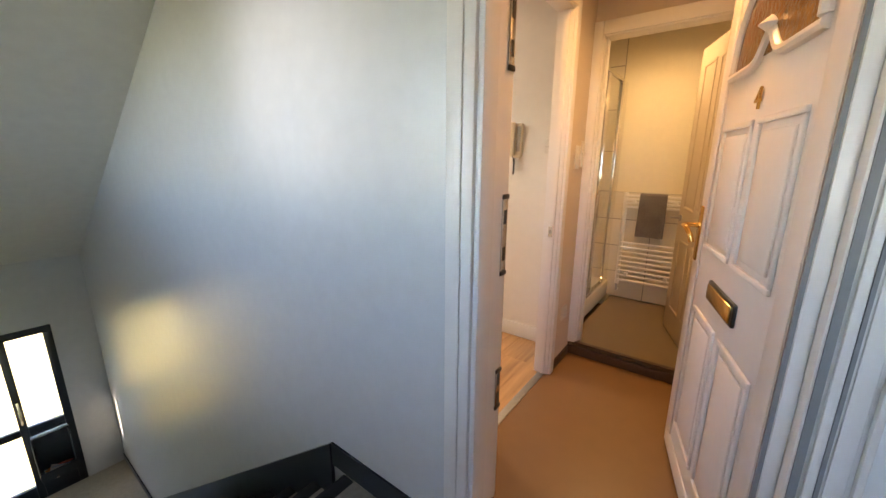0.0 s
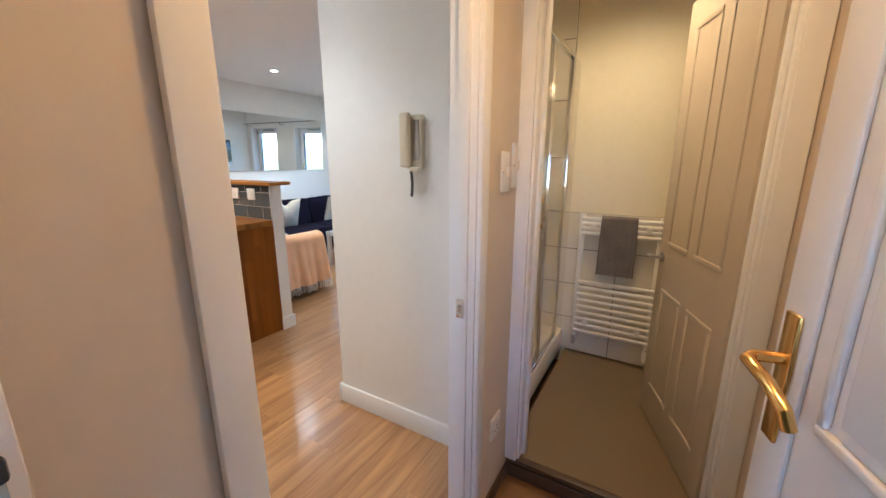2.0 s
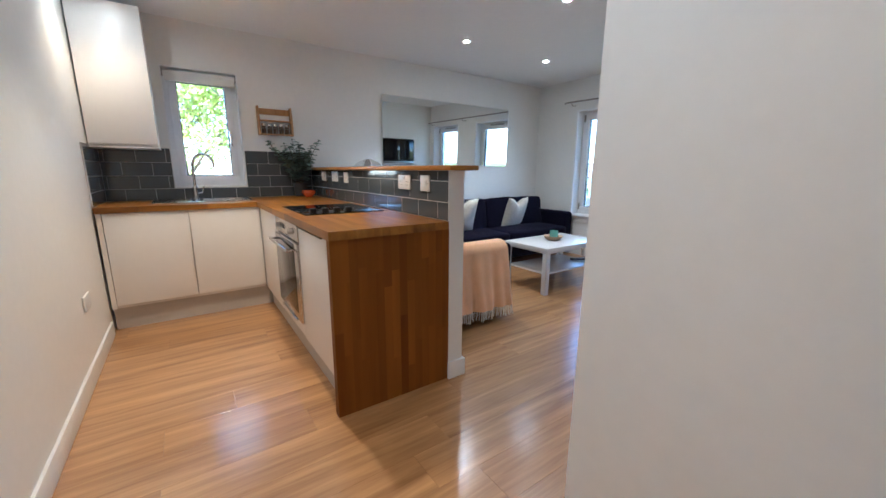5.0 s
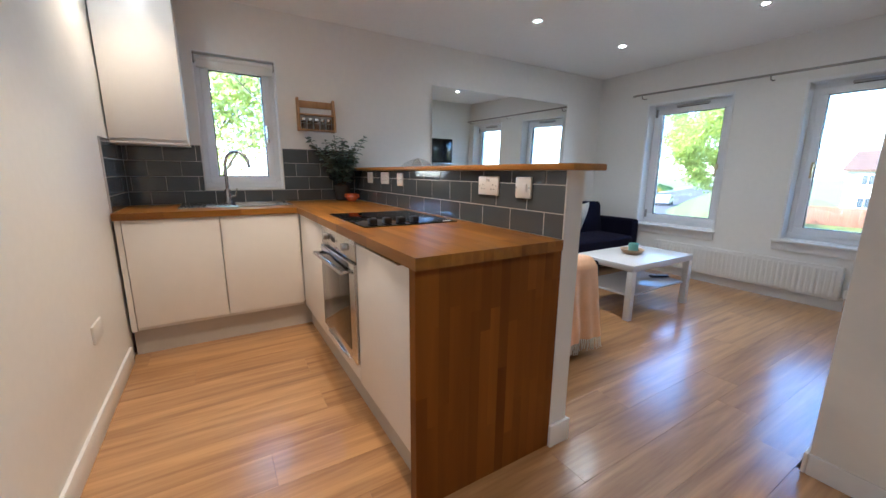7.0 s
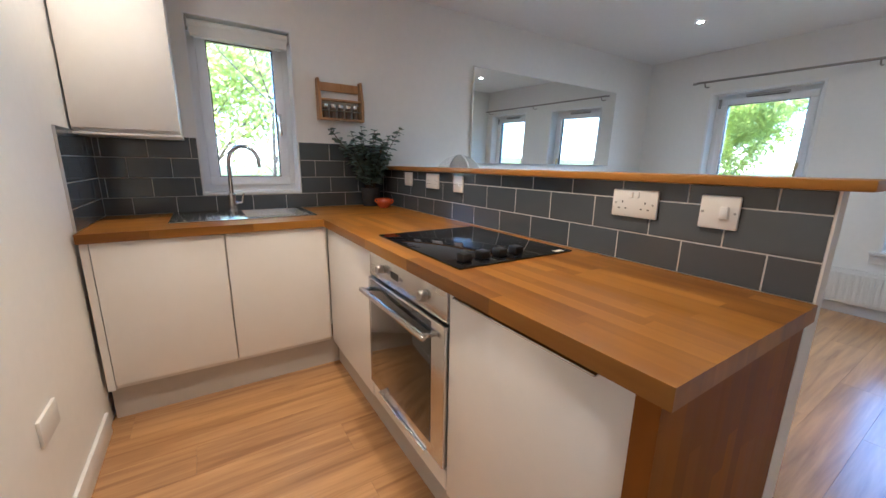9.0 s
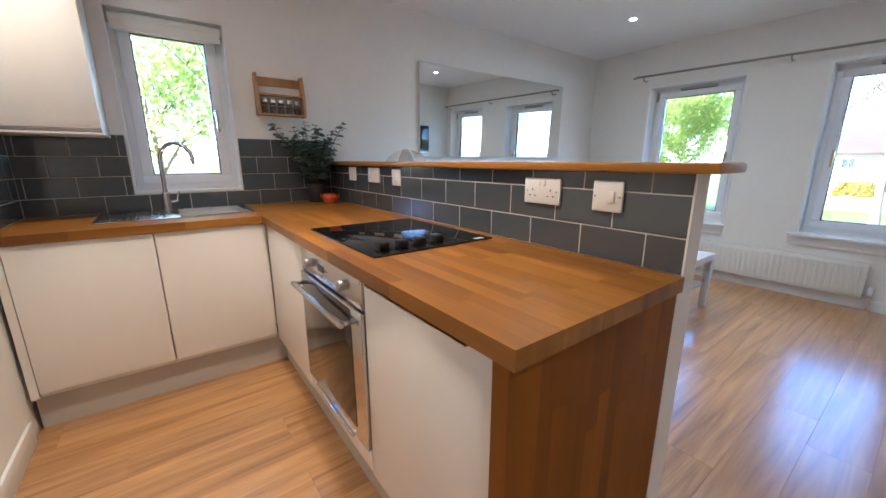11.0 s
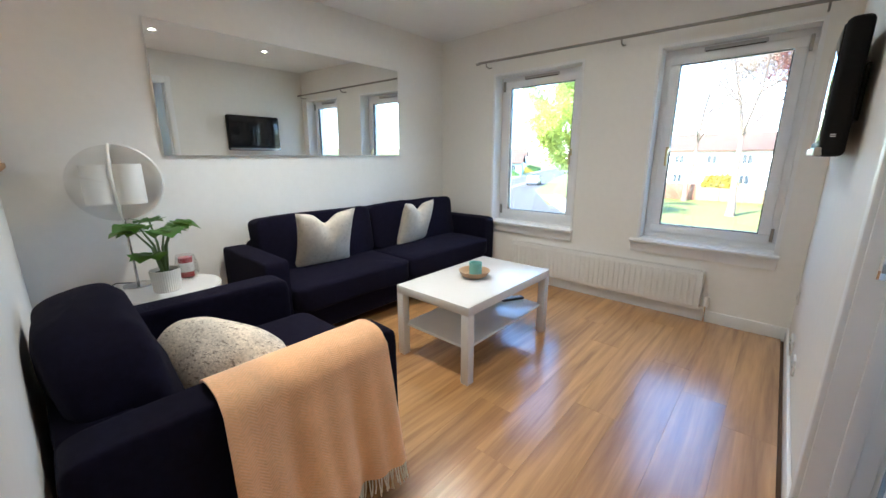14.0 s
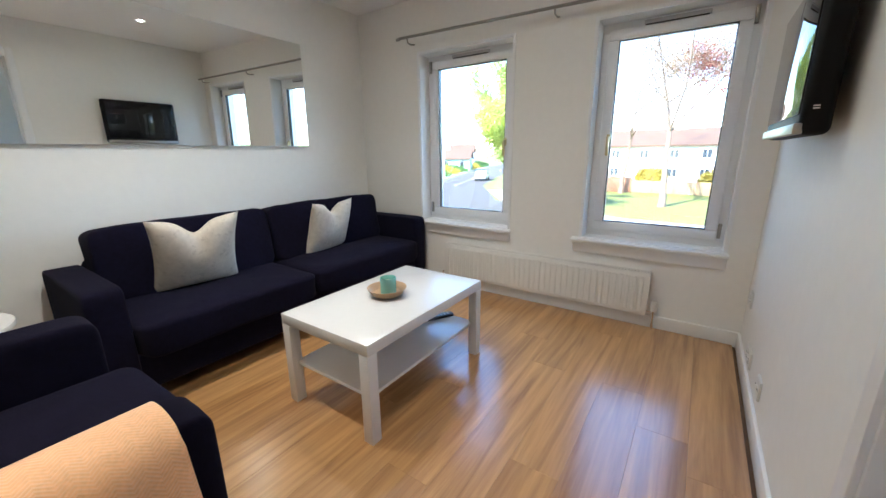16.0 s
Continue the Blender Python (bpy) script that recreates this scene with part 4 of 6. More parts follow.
def blade(bm, base, direction, normal, length, width, droop=0.0, lobes=0, curl=0.25):
    """One leaf: a pointed or lobed blade folded a little along its rib."""
    d, n = Vector(direction).normalized(), Vector(normal)
    s = d.cross(n).normalized()
    n = s.cross(d).normalized()
    rib, left, right = [], [], []
    k = 7 if lobes else 5
    for i in range(k + 1):
        t = i / k
        w = math.sin(math.pi * min(1, t * 0.92 + 0.08)) ** 0.7
        if lobes:
            w *= 1.0 + 0.22 * math.sin(t * lobes * 2 * math.pi)
        c = Vector(base) + d * length * t - Vector((0, 0, droop * t * t * length))
        rib.append(bm.verts.new(c))
        e = n * curl * w * width * 0.5
        left.append(bm.verts.new(c - s * w * width / 2 + e))
        right.append(bm.verts.new(c + s * w * width / 2 + e))
    for i in range(k):
        bm.faces.new((rib[i], rib[i + 1], left[i + 1], left[i]))
        bm.faces.new((rib[i + 1], rib[i], right[i], right[i + 1]))


rnd = random.Random(4)
plant = thing("eucalyptus_plant", "bushy grey-green eucalyptus in a charcoal pot on the worktop", "plant", at=(-4.955, 3.04, WT))
part("pot", lathe(bmesh.new(), [(0, 0.001), (0.052, 0.001), (0.056, 0.006), (0.068, 0.125), (0.066, 0.13), (0.06, 0.128), (0.058, 0.11), (0, 0.11)], steps=28), POT_DARK, plant, "round charcoal pot")
for k in range(26):
    az = rnd.uniform(0, 2 * math.pi)
    if k < 4:
        az = rnd.uniform(-0.2, 1.0) if k % 2 else rnd.uniform(-2.2, -1.2)
    lean = rnd.uniform(0.06, 0.25) if k > 3 else 0.27
    hgt = rnd.uniform(0.18, 0.45) if k > 3 else rnd.uniform(0.36, 0.46)
    ex, ey = min(lean * math.cos(az), 0.2), lean * math.sin(az)
    ex = max(ex, -0.07)
    if hgt < 0.34:
        ey = min(ey, 0.1)
    pts = [(0.02 * math.cos(az), 0.02 * math.sin(az), 0.10), (ex * 0.4, ey * 0.4, 0.1 + hgt * 0.5), (ex, ey, 0.1 + hgt)]
    st = part("stem", tube(bmesh.new(), pts, [0.003, 0.0025, 0.0015], 5), STEM_BROWN, plant, "thin brown stem")
    lf = bmesh.new()
    for j in range(13):
        t = 0.28 + 0.72 * j / 12
        p = Vector(pts[0]).lerp(Vector(pts[1]), t * 2) if t < 0.5 else Vector(pts[1]).lerp(Vector(pts[2]), t * 2 - 1)
        for s in (0, math.pi):
            a = j * 1.57 + s + rnd.uniform(-0.4, 0.4)
            dirn = (math.cos(a), math.sin(a), rnd.uniform(-0.1, 0.5))
            sz = rnd.uniform(0.055, 0.082) * (1.15 - 0.5 * t)
            if p.x + plant.location.x - sz < XW + 0.02 and math.cos(a) < 0:
                continue
            blade(lf, p, dirn, (rnd.uniform(-0.4, 0.4), rnd.uniform(-0.4, 0.4), 1), sz, sz * 0.8, 0.2)
    part("foliage", lf, LEAF_BLUE, st, "round grey-green leaves")
pot2 = thing("orange_pot", "small orange glazed pot with two handles on the worktop", "pot", at=(-4.80, 3.075, WT))
part("body", lathe(bmesh.new(), [(0, 0.001), (0.03, 0.001), (0.045, 0.02), (0.05, 0.04), (0.042, 0.06), (0.044, 0.066), (0.04, 0.066), (0.038, 0.06), (0.044, 0.04), (0, 0.01)], steps=28), TERRACOTTA, pot2)
for s in (-1, 1):
    part("handle", tube(bmesh.new(), [(s * 0.035, s * 0.03, 0.055), (s * 0.048, s * 0.042, 0.06), (s * 0.052, s * 0.046, 0.045), (s * 0.038, s * 0.033, 0.03)], 0.005, 8), TERRACOTTA, pot2)


# ---- living room ----
def soft_block(bm, x0, x1, y0, y1, z0, z1, e=0.22, seg=40, crown=0.0, wob=0.004, seed=0.0):
    """A stuffed block: a box with swollen faces and round edges."""
    cx, cy, cz, a, b, c = (x0 + x1) / 2, (y0 + y1) / 2, (z0 + z1) / 2, (x1 - x0) / 2, (y1 - y0) / 2, (z1 - z0) / 2

    def p(w, k):
        return math.copysign(abs(w) ** k, w)

    rows = seg // 2
    grid = []
    for i in range(rows + 1):
        v = -math.pi / 2 + math.pi * i / rows
        ring = []
        for j in range(seg):
            u = 2 * math.pi * j / seg
            x, y, z = p(math.cos(v), e) * p(math.cos(u), e), p(math.cos(v), e) * p(math.sin(u), e), p(math.sin(v), e)
            q = Vector((cx + a * x, cy + b * y, cz + c * z))
            if crown and z > 0:
                q.z += crown * (1 - x * x) * (1 - y * y)
            if wob:
                q += noise.noise_vector(q * 5 + Vector((seed, seed, seed))) * wob + noise.noise_vector(q * 16 + Vector((seed, 0, 0))) * wob * 0.4
            ring.append(bm.verts.new(q))
        grid.append(ring)
    for i in range(rows):
        for j in range(seg):
            k = (j + 1) % seg
            bm.faces.new((grid[i][j], grid[i][k], grid[i + 1][k], grid[i + 1][j]))
    bmesh.ops.remove_doubles(bm, verts=bm.verts, dist=0.0004)
    return bm


def sofa(label, width, depth, seats, at, rz, split=0.0, name="sofa", arm_h=0.6, cushions=True, back_h=0.63):
    """Faces local +y; width along x; back at y = 0."""
    s = thing(name, label, name.replace("_", " "), at=at, rz=rz)
    aw, w = 0.15, width / 2
    part("base", soft_block(bmesh.new(), -w + 0.02, w - 0.02, 0.02, depth - 0.05, 0.07, 0.27, 0.1, 40, wob=0.002), NAVY, s)
    for k in (-1, 1):
        x0, x1 = sorted((k * w, k * (w - aw)))
        part("armrest", soft_block(bmesh.new(), x0, x1, 0.0, depth - 0.04, 0.07, arm_h, 0.13, 48, wob=0.003, seed=k), NAVY, s)
    part("back_frame", soft_block(bmesh.new(), -w + aw, w - aw, 0.0, 0.16, 0.08, back_h, 0.13, 40, wob=0.003), NAVY, s)
    inner = width - 2 * aw
    cuts = [-inner / 2, inner / 2] if seats == 1 else [-inner / 2, split, inner / 2]
    for i, (p, q) in enumerate(zip(cuts, cuts[1:])):
        part("seat_cushion", soft_block(bmesh.new(), p + 0.004, q - 0.004, 0.14, depth + 0.03, 0.24, 0.415, 0.2, 72, 0.022, 0.009, i * 3.0), NAVY, s)
        if cushions:
            bm = soft_block(bmesh.new(), p + 0.006, q - 0.006, -0.09, 0.09, 0.0, 0.405, 0.19, 72, 0.0, 0.012, 5 + i * 2.0)
            for v in bm.verts:
                v.co.y += 0.03 * (1 - ((v.co.x - (p + q) / 2) / ((q - p) / 2)) ** 2) * (1 if v.co.y > 0 else 0)
            bmesh.ops.transform(bm, matrix=pose(0, 0.225, 0.39, 9, 0, 0), verts=bm.verts)
            part("back_cushion", bm, NAVY, s)
    for x in (-w + 0.09, w - 0.09):
        for y in (0.08, depth - 0.12):
            part("foot", Bx(x - 0.025, x + 0.025, y - 0.025, y + 0.025, 0.0, 0.075, 0.004), RACK_WOOD, s, "short wooden foot")
    return s


sofa("dark navy fabric two-seat sofa along the wall", 2.33, 0.74, 2, (-5.02, 5.385, 0), -90, split=0.055)
chair = sofa("dark navy fabric armchair beside the half-height wall", 0.99, 0.93, 1, (-3.635, 3.306, 0), 0, name="armchair", cushions=False, back_h=0.585)
bm = soft_block(bmesh.new(), -0.315, 0.345, -0.125, 0.125, 0.0, 0.43, 0.5, 64, 0.0, 0.016, 11.0)
for v in bm.verts:
    v.co.z -= 0.10 * max(0.0, v.co.x / 0.345) ** 2 * (v.co.z / 0.43)
bmesh.ops.transform(bm, matrix=pose(-0.03, 0.19, 0.37, 12, 0, 0), verts=bm.verts)
part("back_cushion", bm, NAVY, chair, "slumped navy back cushion")


def pillow(name, label, size, thick, m, mat, chop=0.0, group="throw pillows", tall=1.0, plump=False):
    """A square cushion with pointed corners; local x across, z up, y through it."""
    bm = bmesh.new()
    n = 22
    sides = []
    for sgn in (1, -1):
        g = []
        for i in range(n + 1):
            row = []
            for j in range(n + 1):
                u, v = -1 + 2 * i / n, -1 + 2 * j / n
                x = u * (1 - 0.10 * (1 - v * v)) * size / 2
                z = v * (1 - 0.10 * (1 - u * u)) * size / 2
                if plump:
                    x = u * (1 - 0.14 * v ** 4) * size / 2
                    z = v * (1 - 0.30 * u ** 4) * size / 2
                t = thick / 2 * ((1 - u * u) * (1 - v * v)) ** 0.42
                dent = chop * math.exp(-(u / 0.32) ** 2) * max(0.0, (v + 0.5) / 1.5) ** 1.6
                z -= dent * size * 0.5
                t *= 1 - 1.1 * dent
                q = Vector((x, sgn * t, z * tall))
                q += noise.noise_vector(q * 9 + Vector((size * 7, thick * 9, 0))) * 0.008 * (1 - u * u) * (1 - v * v)
                row.append(bm.verts.new(q))
            g.append(row)
        sides.append(g)
        for i in range(n):
            for j in range(n):
                bm.faces.new((g[i][j], g[i + 1][j], g[i + 1][j + 1], g[i][j + 1]))
    bmesh.ops.remove_doubles(bm, verts=bm.verts, dist=0.0008)
    ob = thing(name, label, "cushion", group)
    ob.matrix_basis = m
    part("cover", bm, mat, ob, angle=80)
    return ob


pillow("throw_pillow", "natural linen throw pillow leaning on the sofa back", 0.45, 0.17, pose(-4.62, 4.79, 0.62, -18, 0, -97), LINEN, 0.35)
pillow("throw_pillow", "natural linen throw pillow leaning on the sofa back", 0.43, 0.16, pose(-4.66, 5.755, 0.605, -17, 0, -82), LINEN, 0.35)
pillow("throw_pillow", "flecked woven cushion lying in the armchair", 0.5, 0.24, pose(-3.485, 3.70, 0.515, -30, 4, 26), MARL, 0.0, tall=0.62, plump=True)

# throw over the armchair's outer arm
throw = thing("throw_blanket", "peach woven cotton throw with fringe over the armchair arm", "blanket", at=(0, 0, 0))
bm = bmesh.new()
profile = []
ax0, ax1, top = -3.295, -3.132, 0.612
for i in range(10):
    profile.append((ax0 - 0.05 + 0.05 * i / 9 - (0.02 if i == 0 else 0), 0.44 + (top - 0.03 - 0.44) * i / 9))
for i in range(1, 12):
    t = i / 11
    profile.append((ax0 + (ax1 - ax0) * t, top - 0.03 + 0.034 * math.sin(math.pi * min(1, t)) ** 0.5))
for i in range(1, 30):
    t = i / 29
    profile.append((ax1 + 0.012 + 0.055 * t, (top - 0.03) + (0.13 - top + 0.03) * t))
ny = 60
rows_ = []
for i, (x, z) in enumerate(profile):
    hang = max(0.0, (i - 20) / (len(profile) - 21))
    row = []
    for j in range(ny + 1):
        t = j / ny
        y = 3.60 + 0.52 * t + 0.015 * hang * math.sin(3 * t)
        fold = hang * (0.016 * math.sin(t * 15 + 0.6) + 0.010 * math.sin(t * 33 + 1.0))
        n_ = noise.noise(Vector((x * 9, y * 9, z * 9))) * 0.006
        row.append(bm.verts.new((x + fold + n_ * (0.3 + hang), y + 0.02 * hang * (t - 0.5), z + n_ * 0.4 - 0.02 * hang * math.sin(2.5 * t))))
    rows_.append(row)
for a, b in zip(rows_, rows_[1:]):
    for j in range(ny):
        bm.faces.new((a[j], a[j + 1], b[j + 1], b[j]))
edge = [v.co.copy() for v in rows_[-1]]
cloth = part("cloth", bm, PEACH, throw, angle=80)
sm = cloth.modifiers.new("thickness", "SOLIDIFY")
sm.thickness, sm.offset = 0.006, 1.0
rf = random.Random(8)
for k in range(0, ny + 1):
    p = edge[k]
    fr = bmesh.new()
    l = rf.uniform(0.06, 0.085)
    d = rf.uniform(-0.012, 0.012)
    tube(fr, [p + Vector((0.002, 0, 0.004)), p + Vector((0.004, d * 0.4, -l * 0.5)), p + Vector((0.004 + rf.uniform(-0.006, 0.006), d, -l))], [0.0026, 0.0022, 0.0028], 5)
    part("tassel", fr, FRINGE, throw, "pale twisted fringe" if k == 0 else "")

# coffee table
tbl = thing("coffee_table", "white lacquered coffee table with a lower shelf", "table", at=(-3.535, 5.215, 0))
part("tabletop", Bx(-0.275, 0.275, -0.445, 0.445, 0.40, 0.45, 0.002), LACQUER, tbl)
for x in (-0.25, 0.25):
    for y in (-0.42, 0.42):
        part("leg", Bx(x - 0.025, x + 0.025, y - 0.025, y + 0.025, 0.0, 0.40, 0.0015), LACQUER, tbl)
part("shelf", Bx(-0.245, 0.245, -0.415, 0.415, 0.19, 0.205, 0.0015), LACQUER, tbl)
bw = thing("wooden_bowl", "shallow turned pale wooden bowl on the coffee table", "bowl", at=(-3.55, 5.2, 0.45))
part("body", lathe(bmesh.new(), [(0, 0.001), (0.055, 0.001), (0.075, 0.012), (0.098, 0.042), (0.1, 0.046), (0.095, 0.045), (0.07, 0.017), (0, 0.010)], steps=40), BOWL, bw)
cd = thing("jar_candle", "teal glass jar candle standing in the bowl", "candle", at=(-3.545, 5.205, 0.461))
part("glass", lathe(bmesh.new(), [(0, 0), (0.036, 0), (0.04, 0.004), (0.041, 0.085), (0.038, 0.086), (0.037, 0.062)], steps=32), TEAL, cd)
part("wax", lathe(bmesh.new(), [(0.0368, 0.062), (0, 0.064)], steps=32), WAX, cd, "pale wax")
rc = thing("remote_control", "black television remote on the table shelf", "remote control", at=(-3.48, 5.56, 0.205), rz=62)
part("body", Bx(-0.085, 0.085, -0.022, 0.022, 0.0, 0.018, 0.005), BLACK, rc)
for i in range(6):
    for j in range(3):
        part("button", Bx(-0.062 + i * 0.022, -0.05 + i * 0.022, -0.014 + j * 0.011, -0.007 + j * 0.011, 0.0175, 0.0195), STEEL_DARK, rc)

# side table, lamp, plant, candle
side = thing("side_table", "small round white side table behind the armchair", "table", at=(-4.63, 3.83, 0))
part("tabletop", lathe(bmesh.new(), [(0, 0.478), (0.228, 0.478), (0.24, 0.484), (0.24, 0.494), (0.236, 0.5), (0, 0.5)], steps=48), LACQUER, side)
for k in range(3):
    a = 2 * math.pi * k / 3 + 0.5
    part("leg", tube(bmesh.new(), [(0.12 * math.cos(a), 0.12 * math.sin(a), 0.478), (0.19 * math.cos(a), 0.19 * math.sin(a), 0.0)], [0.014, 0.011], 10), LACQUER, side)
lamp = thing("table_lamp", "globe table lamp with a split shell on steel stem", "lamp", at=(-4.80, 3.71, 0.5))
part("base", lathe(bmesh.new(), [(0, 0), (0.07, 0), (0.07, 0.006), (0.066, 0.008), (0.012, 0.01), (0, 0.01)], steps=36), STEEL, lamp)
part("stem", tube(bmesh.new(), [(0, 0, 0.008), (0, -0.004, 0.38)], 0.007, 12), STEEL, lamp)
part("shade", lathe(bmesh.new(), [(0.06, 0.46), (0.065, 0.46), (0.065, 0.67), (0.06, 0.67)], (0.0, 0.05, 0.0), 36), WHITE_PLASTIC, lamp, "white cylinder shade")


# Second cylinder stands for the shade's reflection in the clear shell.
part("shade_reflection", lathe(bmesh.new(), [(0.05, 0.465), (0.055, 0.465), (0.055, 0.665), (0.05, 0.665)], (-0.02, -0.085, 0.0), 36), WHITE_PLASTIC, lamp, "white cylinder modelled as the shade's reflection in the clear shell")


def shell(name, az0, az1, mat, label, r=0.2, thick=0.004):
    bm = bmesh.new()
    n, k = 24, 20
    for rr in (r, r - thick):
        g = []
        for i in range(n + 1):
            az = radians(az0 + (az1 - az0) * i / n)
            g.append([bm.verts.new((rr * math.cos(az) * math.cos(radians(-86 + 172 * j / k)), -0.004 + rr * math.sin(az) * math.cos(radians(-86 + 172 * j / k)), 0.57 + rr * math.sin(radians(-86 + 172 * j / k)))) for j in range(k + 1)])
        for i in range(n):
            for j in range(k):
                bm.faces.new((g[i][j], g[i + 1][j], g[i + 1][j + 1], g[i][j + 1]))
    return part(name, bm, mat, lamp, label, angle=80)


SMOKE = bpy.data.materials.new("smoked_clear_acrylic")
SMOKE.use_nodes = True
_n, _l = SMOKE.node_tree.nodes, SMOKE.node_tree.links
_t = _n.new("ShaderNodeBsdfTransparent")
_t.inputs[0].default_value = (0.975, 0.973, 0.97, 1)
_g = _n.new("ShaderNodeBsdfGlossy")
_g.inputs["Roughness"].default_value = 0.06
_m = _n.new("ShaderNodeMixShader")
_m.inputs[0].default_value = 0.07
_l.new(_t.outputs[0], _m.inputs[1])
_l.new(_g.outputs[0], _m.inputs[2])
_l.new(_m.outputs[0], _n["Material Output"].inputs[0])
for az in (79, 172, 349):
    ca, sa = math.cos(radians(az)), math.sin(radians(az))
    rim_pts = [(0.2 * ca * math.cos(radians(-84 + 168 * j / 24)), -0.004 + 0.2 * sa * math.cos(radians(-84 + 168 * j / 24)), 0.57 + 0.2 * math.sin(radians(-84 + 168 * j / 24))) for j in range(25)]
    part("rim", tube(bmesh.new(), rim_pts, 0.006, 8), WHITE_PLASTIC, lamp, "white shell edge")
shell("clear_shell", 172, 350, SMOKE, "clear smoked half shell")
WHITE_SHELL = material("white_translucent_shell", (0.85, 0.83, 0.8), 0.3, vary=0.02)
translucent(WHITE_SHELL, (0.92, 0.9, 0.87), 0.55)
shell("white_shell", 78, 172, WHITE_SHELL, "white half shell")
part("cable", tube(bmesh.new(), [(-0.06, -0.02, 0.006), (-0.12, -0.08, 0.004), (-0.2, -0.14, -0.04), (-0.235, -0.18, -0.1), (-0.245, -0.21, -0.07)], 0.003, 6), BLACK, lamp, "thin black cable")
plug = thing("power_adapter", "black plug-in adapter on the wall", "plug", at=(XW, 3.47, 0.42))
part("body", Bx(0.0, 0.045, -0.02, 0.02, -0.03, 0.03, 0.005), BLACK, plug)

pt = thing("potted_plant", "leafy green houseplant in a ribbed white pot", "plant", at=(-4.575, 3.80, 0.5))
bm = bmesh.new()
ribs = 40
prof = [(0.0, 0.001), (0.058, 0.001), (0.062, 0.006), (0.068, 0.112), (0.068, 0.12), (0.062, 0.12), (0.061, 0.1), (0.0, 0.1)]
lathe(bm, prof, steps=ribs * 2)
for i, v in enumerate(bm.verts):
    r = math.hypot(v.co.x, v.co.y)
    if 0.06 < r and v.co.z < 0.115:
        a = math.atan2(v.co.y, v.co.x)
        f = 1 + 0.022 * math.cos(a * ribs)
        v.co.x *= f
        v.co.y *= f
part("pot", bm, POT_WHITE, pt, "ribbed white ceramic pot")
part("soil", lathe(bmesh.new(), [(0.0605, 0.1), (0.03, 0.106), (0, 0.104)], steps=24), SOIL, pt)
rp = random.Random(21)
for k in range(7):
    a = [0.2, 1.3, 2.3, 3.3, 4.2, 5.0, 5.8][k] + rp.uniform(-0.2, 0.2)
    ln, hg = rp.uniform(0.07, 0.13), [0.34, 0.36, 0.31, 0.37, 0.33, 0.36, 0.22][k]
    ex, ey = ln * math.cos(a), ln * math.sin(a)
    stp = [(0.01 * math.cos(a), 0.01 * math.sin(a), 0.1), (ex * 0.35, ey * 0.35, 0.1 + (hg - 0.1) * 0.6), (ex, ey, hg)]
    st = part("stalk", tube(bmesh.new(), stp, [0.008, 0.006, 0.004], 8), STEM, pt, "thick pale green stalk")
    lf = bmesh.new()
    d = Vector((math.cos(a), math.sin(a), rp.uniform(-0.05, 0.25)))
    for da, sc in ((0, 1.0), (0.7, 0.75), (-0.7, 0.75), (1.4, 0.5), (-1.4, 0.5)):
        dd = Vector((math.cos(a + da), math.sin(a + da), d.z))
        blade(lf, Vector(stp[2]) - d * 0.01, dd, (0, 0, 1), rp.uniform(0.11, 0.14) * sc, 0.14 * sc, 0.3, 2, 0.3)
    part("leaf", lf, LEAF_GREEN, st, "lobed glossy green leaf", angle=70)
cn = thing("glass_candle", "red and white candle inside a clear glass", "candle", at=(-4.755, 3.94, 0.5))
gl = part("glass", lathe(bmesh.new(), [(0, 0.001), (0.05, 0.001), (0.062, 0.03), (0.062, 0.07), (0.048, 0.14), (0.046, 0.14), (0.06, 0.07), (0.06, 0.032), (0, 0.006)], steps=32), SMOKE, cn, "rounded clear glass")
part("candle", lathe(bmesh.new(), [(0, 0.008), (0.036, 0.008), (0.036, 0.125), (0, 0.127)], steps=24), RED, cn, "dark red candle")
part("label", lathe(bmesh.new(), [(0.0364, 0.04), (0.037, 0.041), (0.037, 0.095), (0.0364, 0.096)], steps=24), WHITE_PLASTIC, cn, "plain pale paper band")

# mirror, leaning forward a little
mi = thing("wall_mirror", "large rectangular wall mirror with a thin white edge", "mirror")
mi.matrix_basis = pose(XW + 0.004, 4.954, 1.21, 0, 1.1, 0)
part("backing", Bx(0.0, 0.012, -0.967, 0.967, 0.0, 0.776, 0.001), WHITE_PLASTIC, mi, "white backing board")
part("glass", Bx(0.012, 0.016, -0.961, 0.961, 0.006, 0.770), MIRROR, mi, "silvered mirror glass")

# television
TV_BLACK = material("matt_black_casing", (0.006, 0.006, 0.0065), 0.55, vary=0.1, spec=0.15)
tv = thing("television", "black flat-screen television on a wall bracket", "television", at=(-2.09, 5.765, 1.19), rz=-90)
part("casing", Bx(-0.36, 0.36, -0.002, 0.07, 0.0, 0.48, 0.022, 4), TV_BLACK, tv)
part("screen", Bx(-0.335, 0.335, -0.006, -0.001, 0.06, 0.458, 0.001), SCREEN, tv, "dark glossy screen")
part("speaker_bar", Bx(-0.355, 0.355, -0.014, 0.01, 0.004, 0.035, 0.004), STEEL_DARK, tv, "grey lower bezel")
for i in range(2):
    part("side_mark", Bx(0.359, 0.3615, 0.02, 0.035, 0.072 + i * 0.007, 0.075 + i * 0.007), WHITE_PLASTIC, tv, "small pale mark")
mnt = part("mount", Bx(-0.1, 0.1, 0.092, 0.104, 0.14, 0.36, 0.002), BLACK, tv, "black wall bracket")
part("arm", Bx(-0.05, 0.05, 0.065, 0.095, 0.2, 0.3, 0.003), STEEL_DARK, mnt)

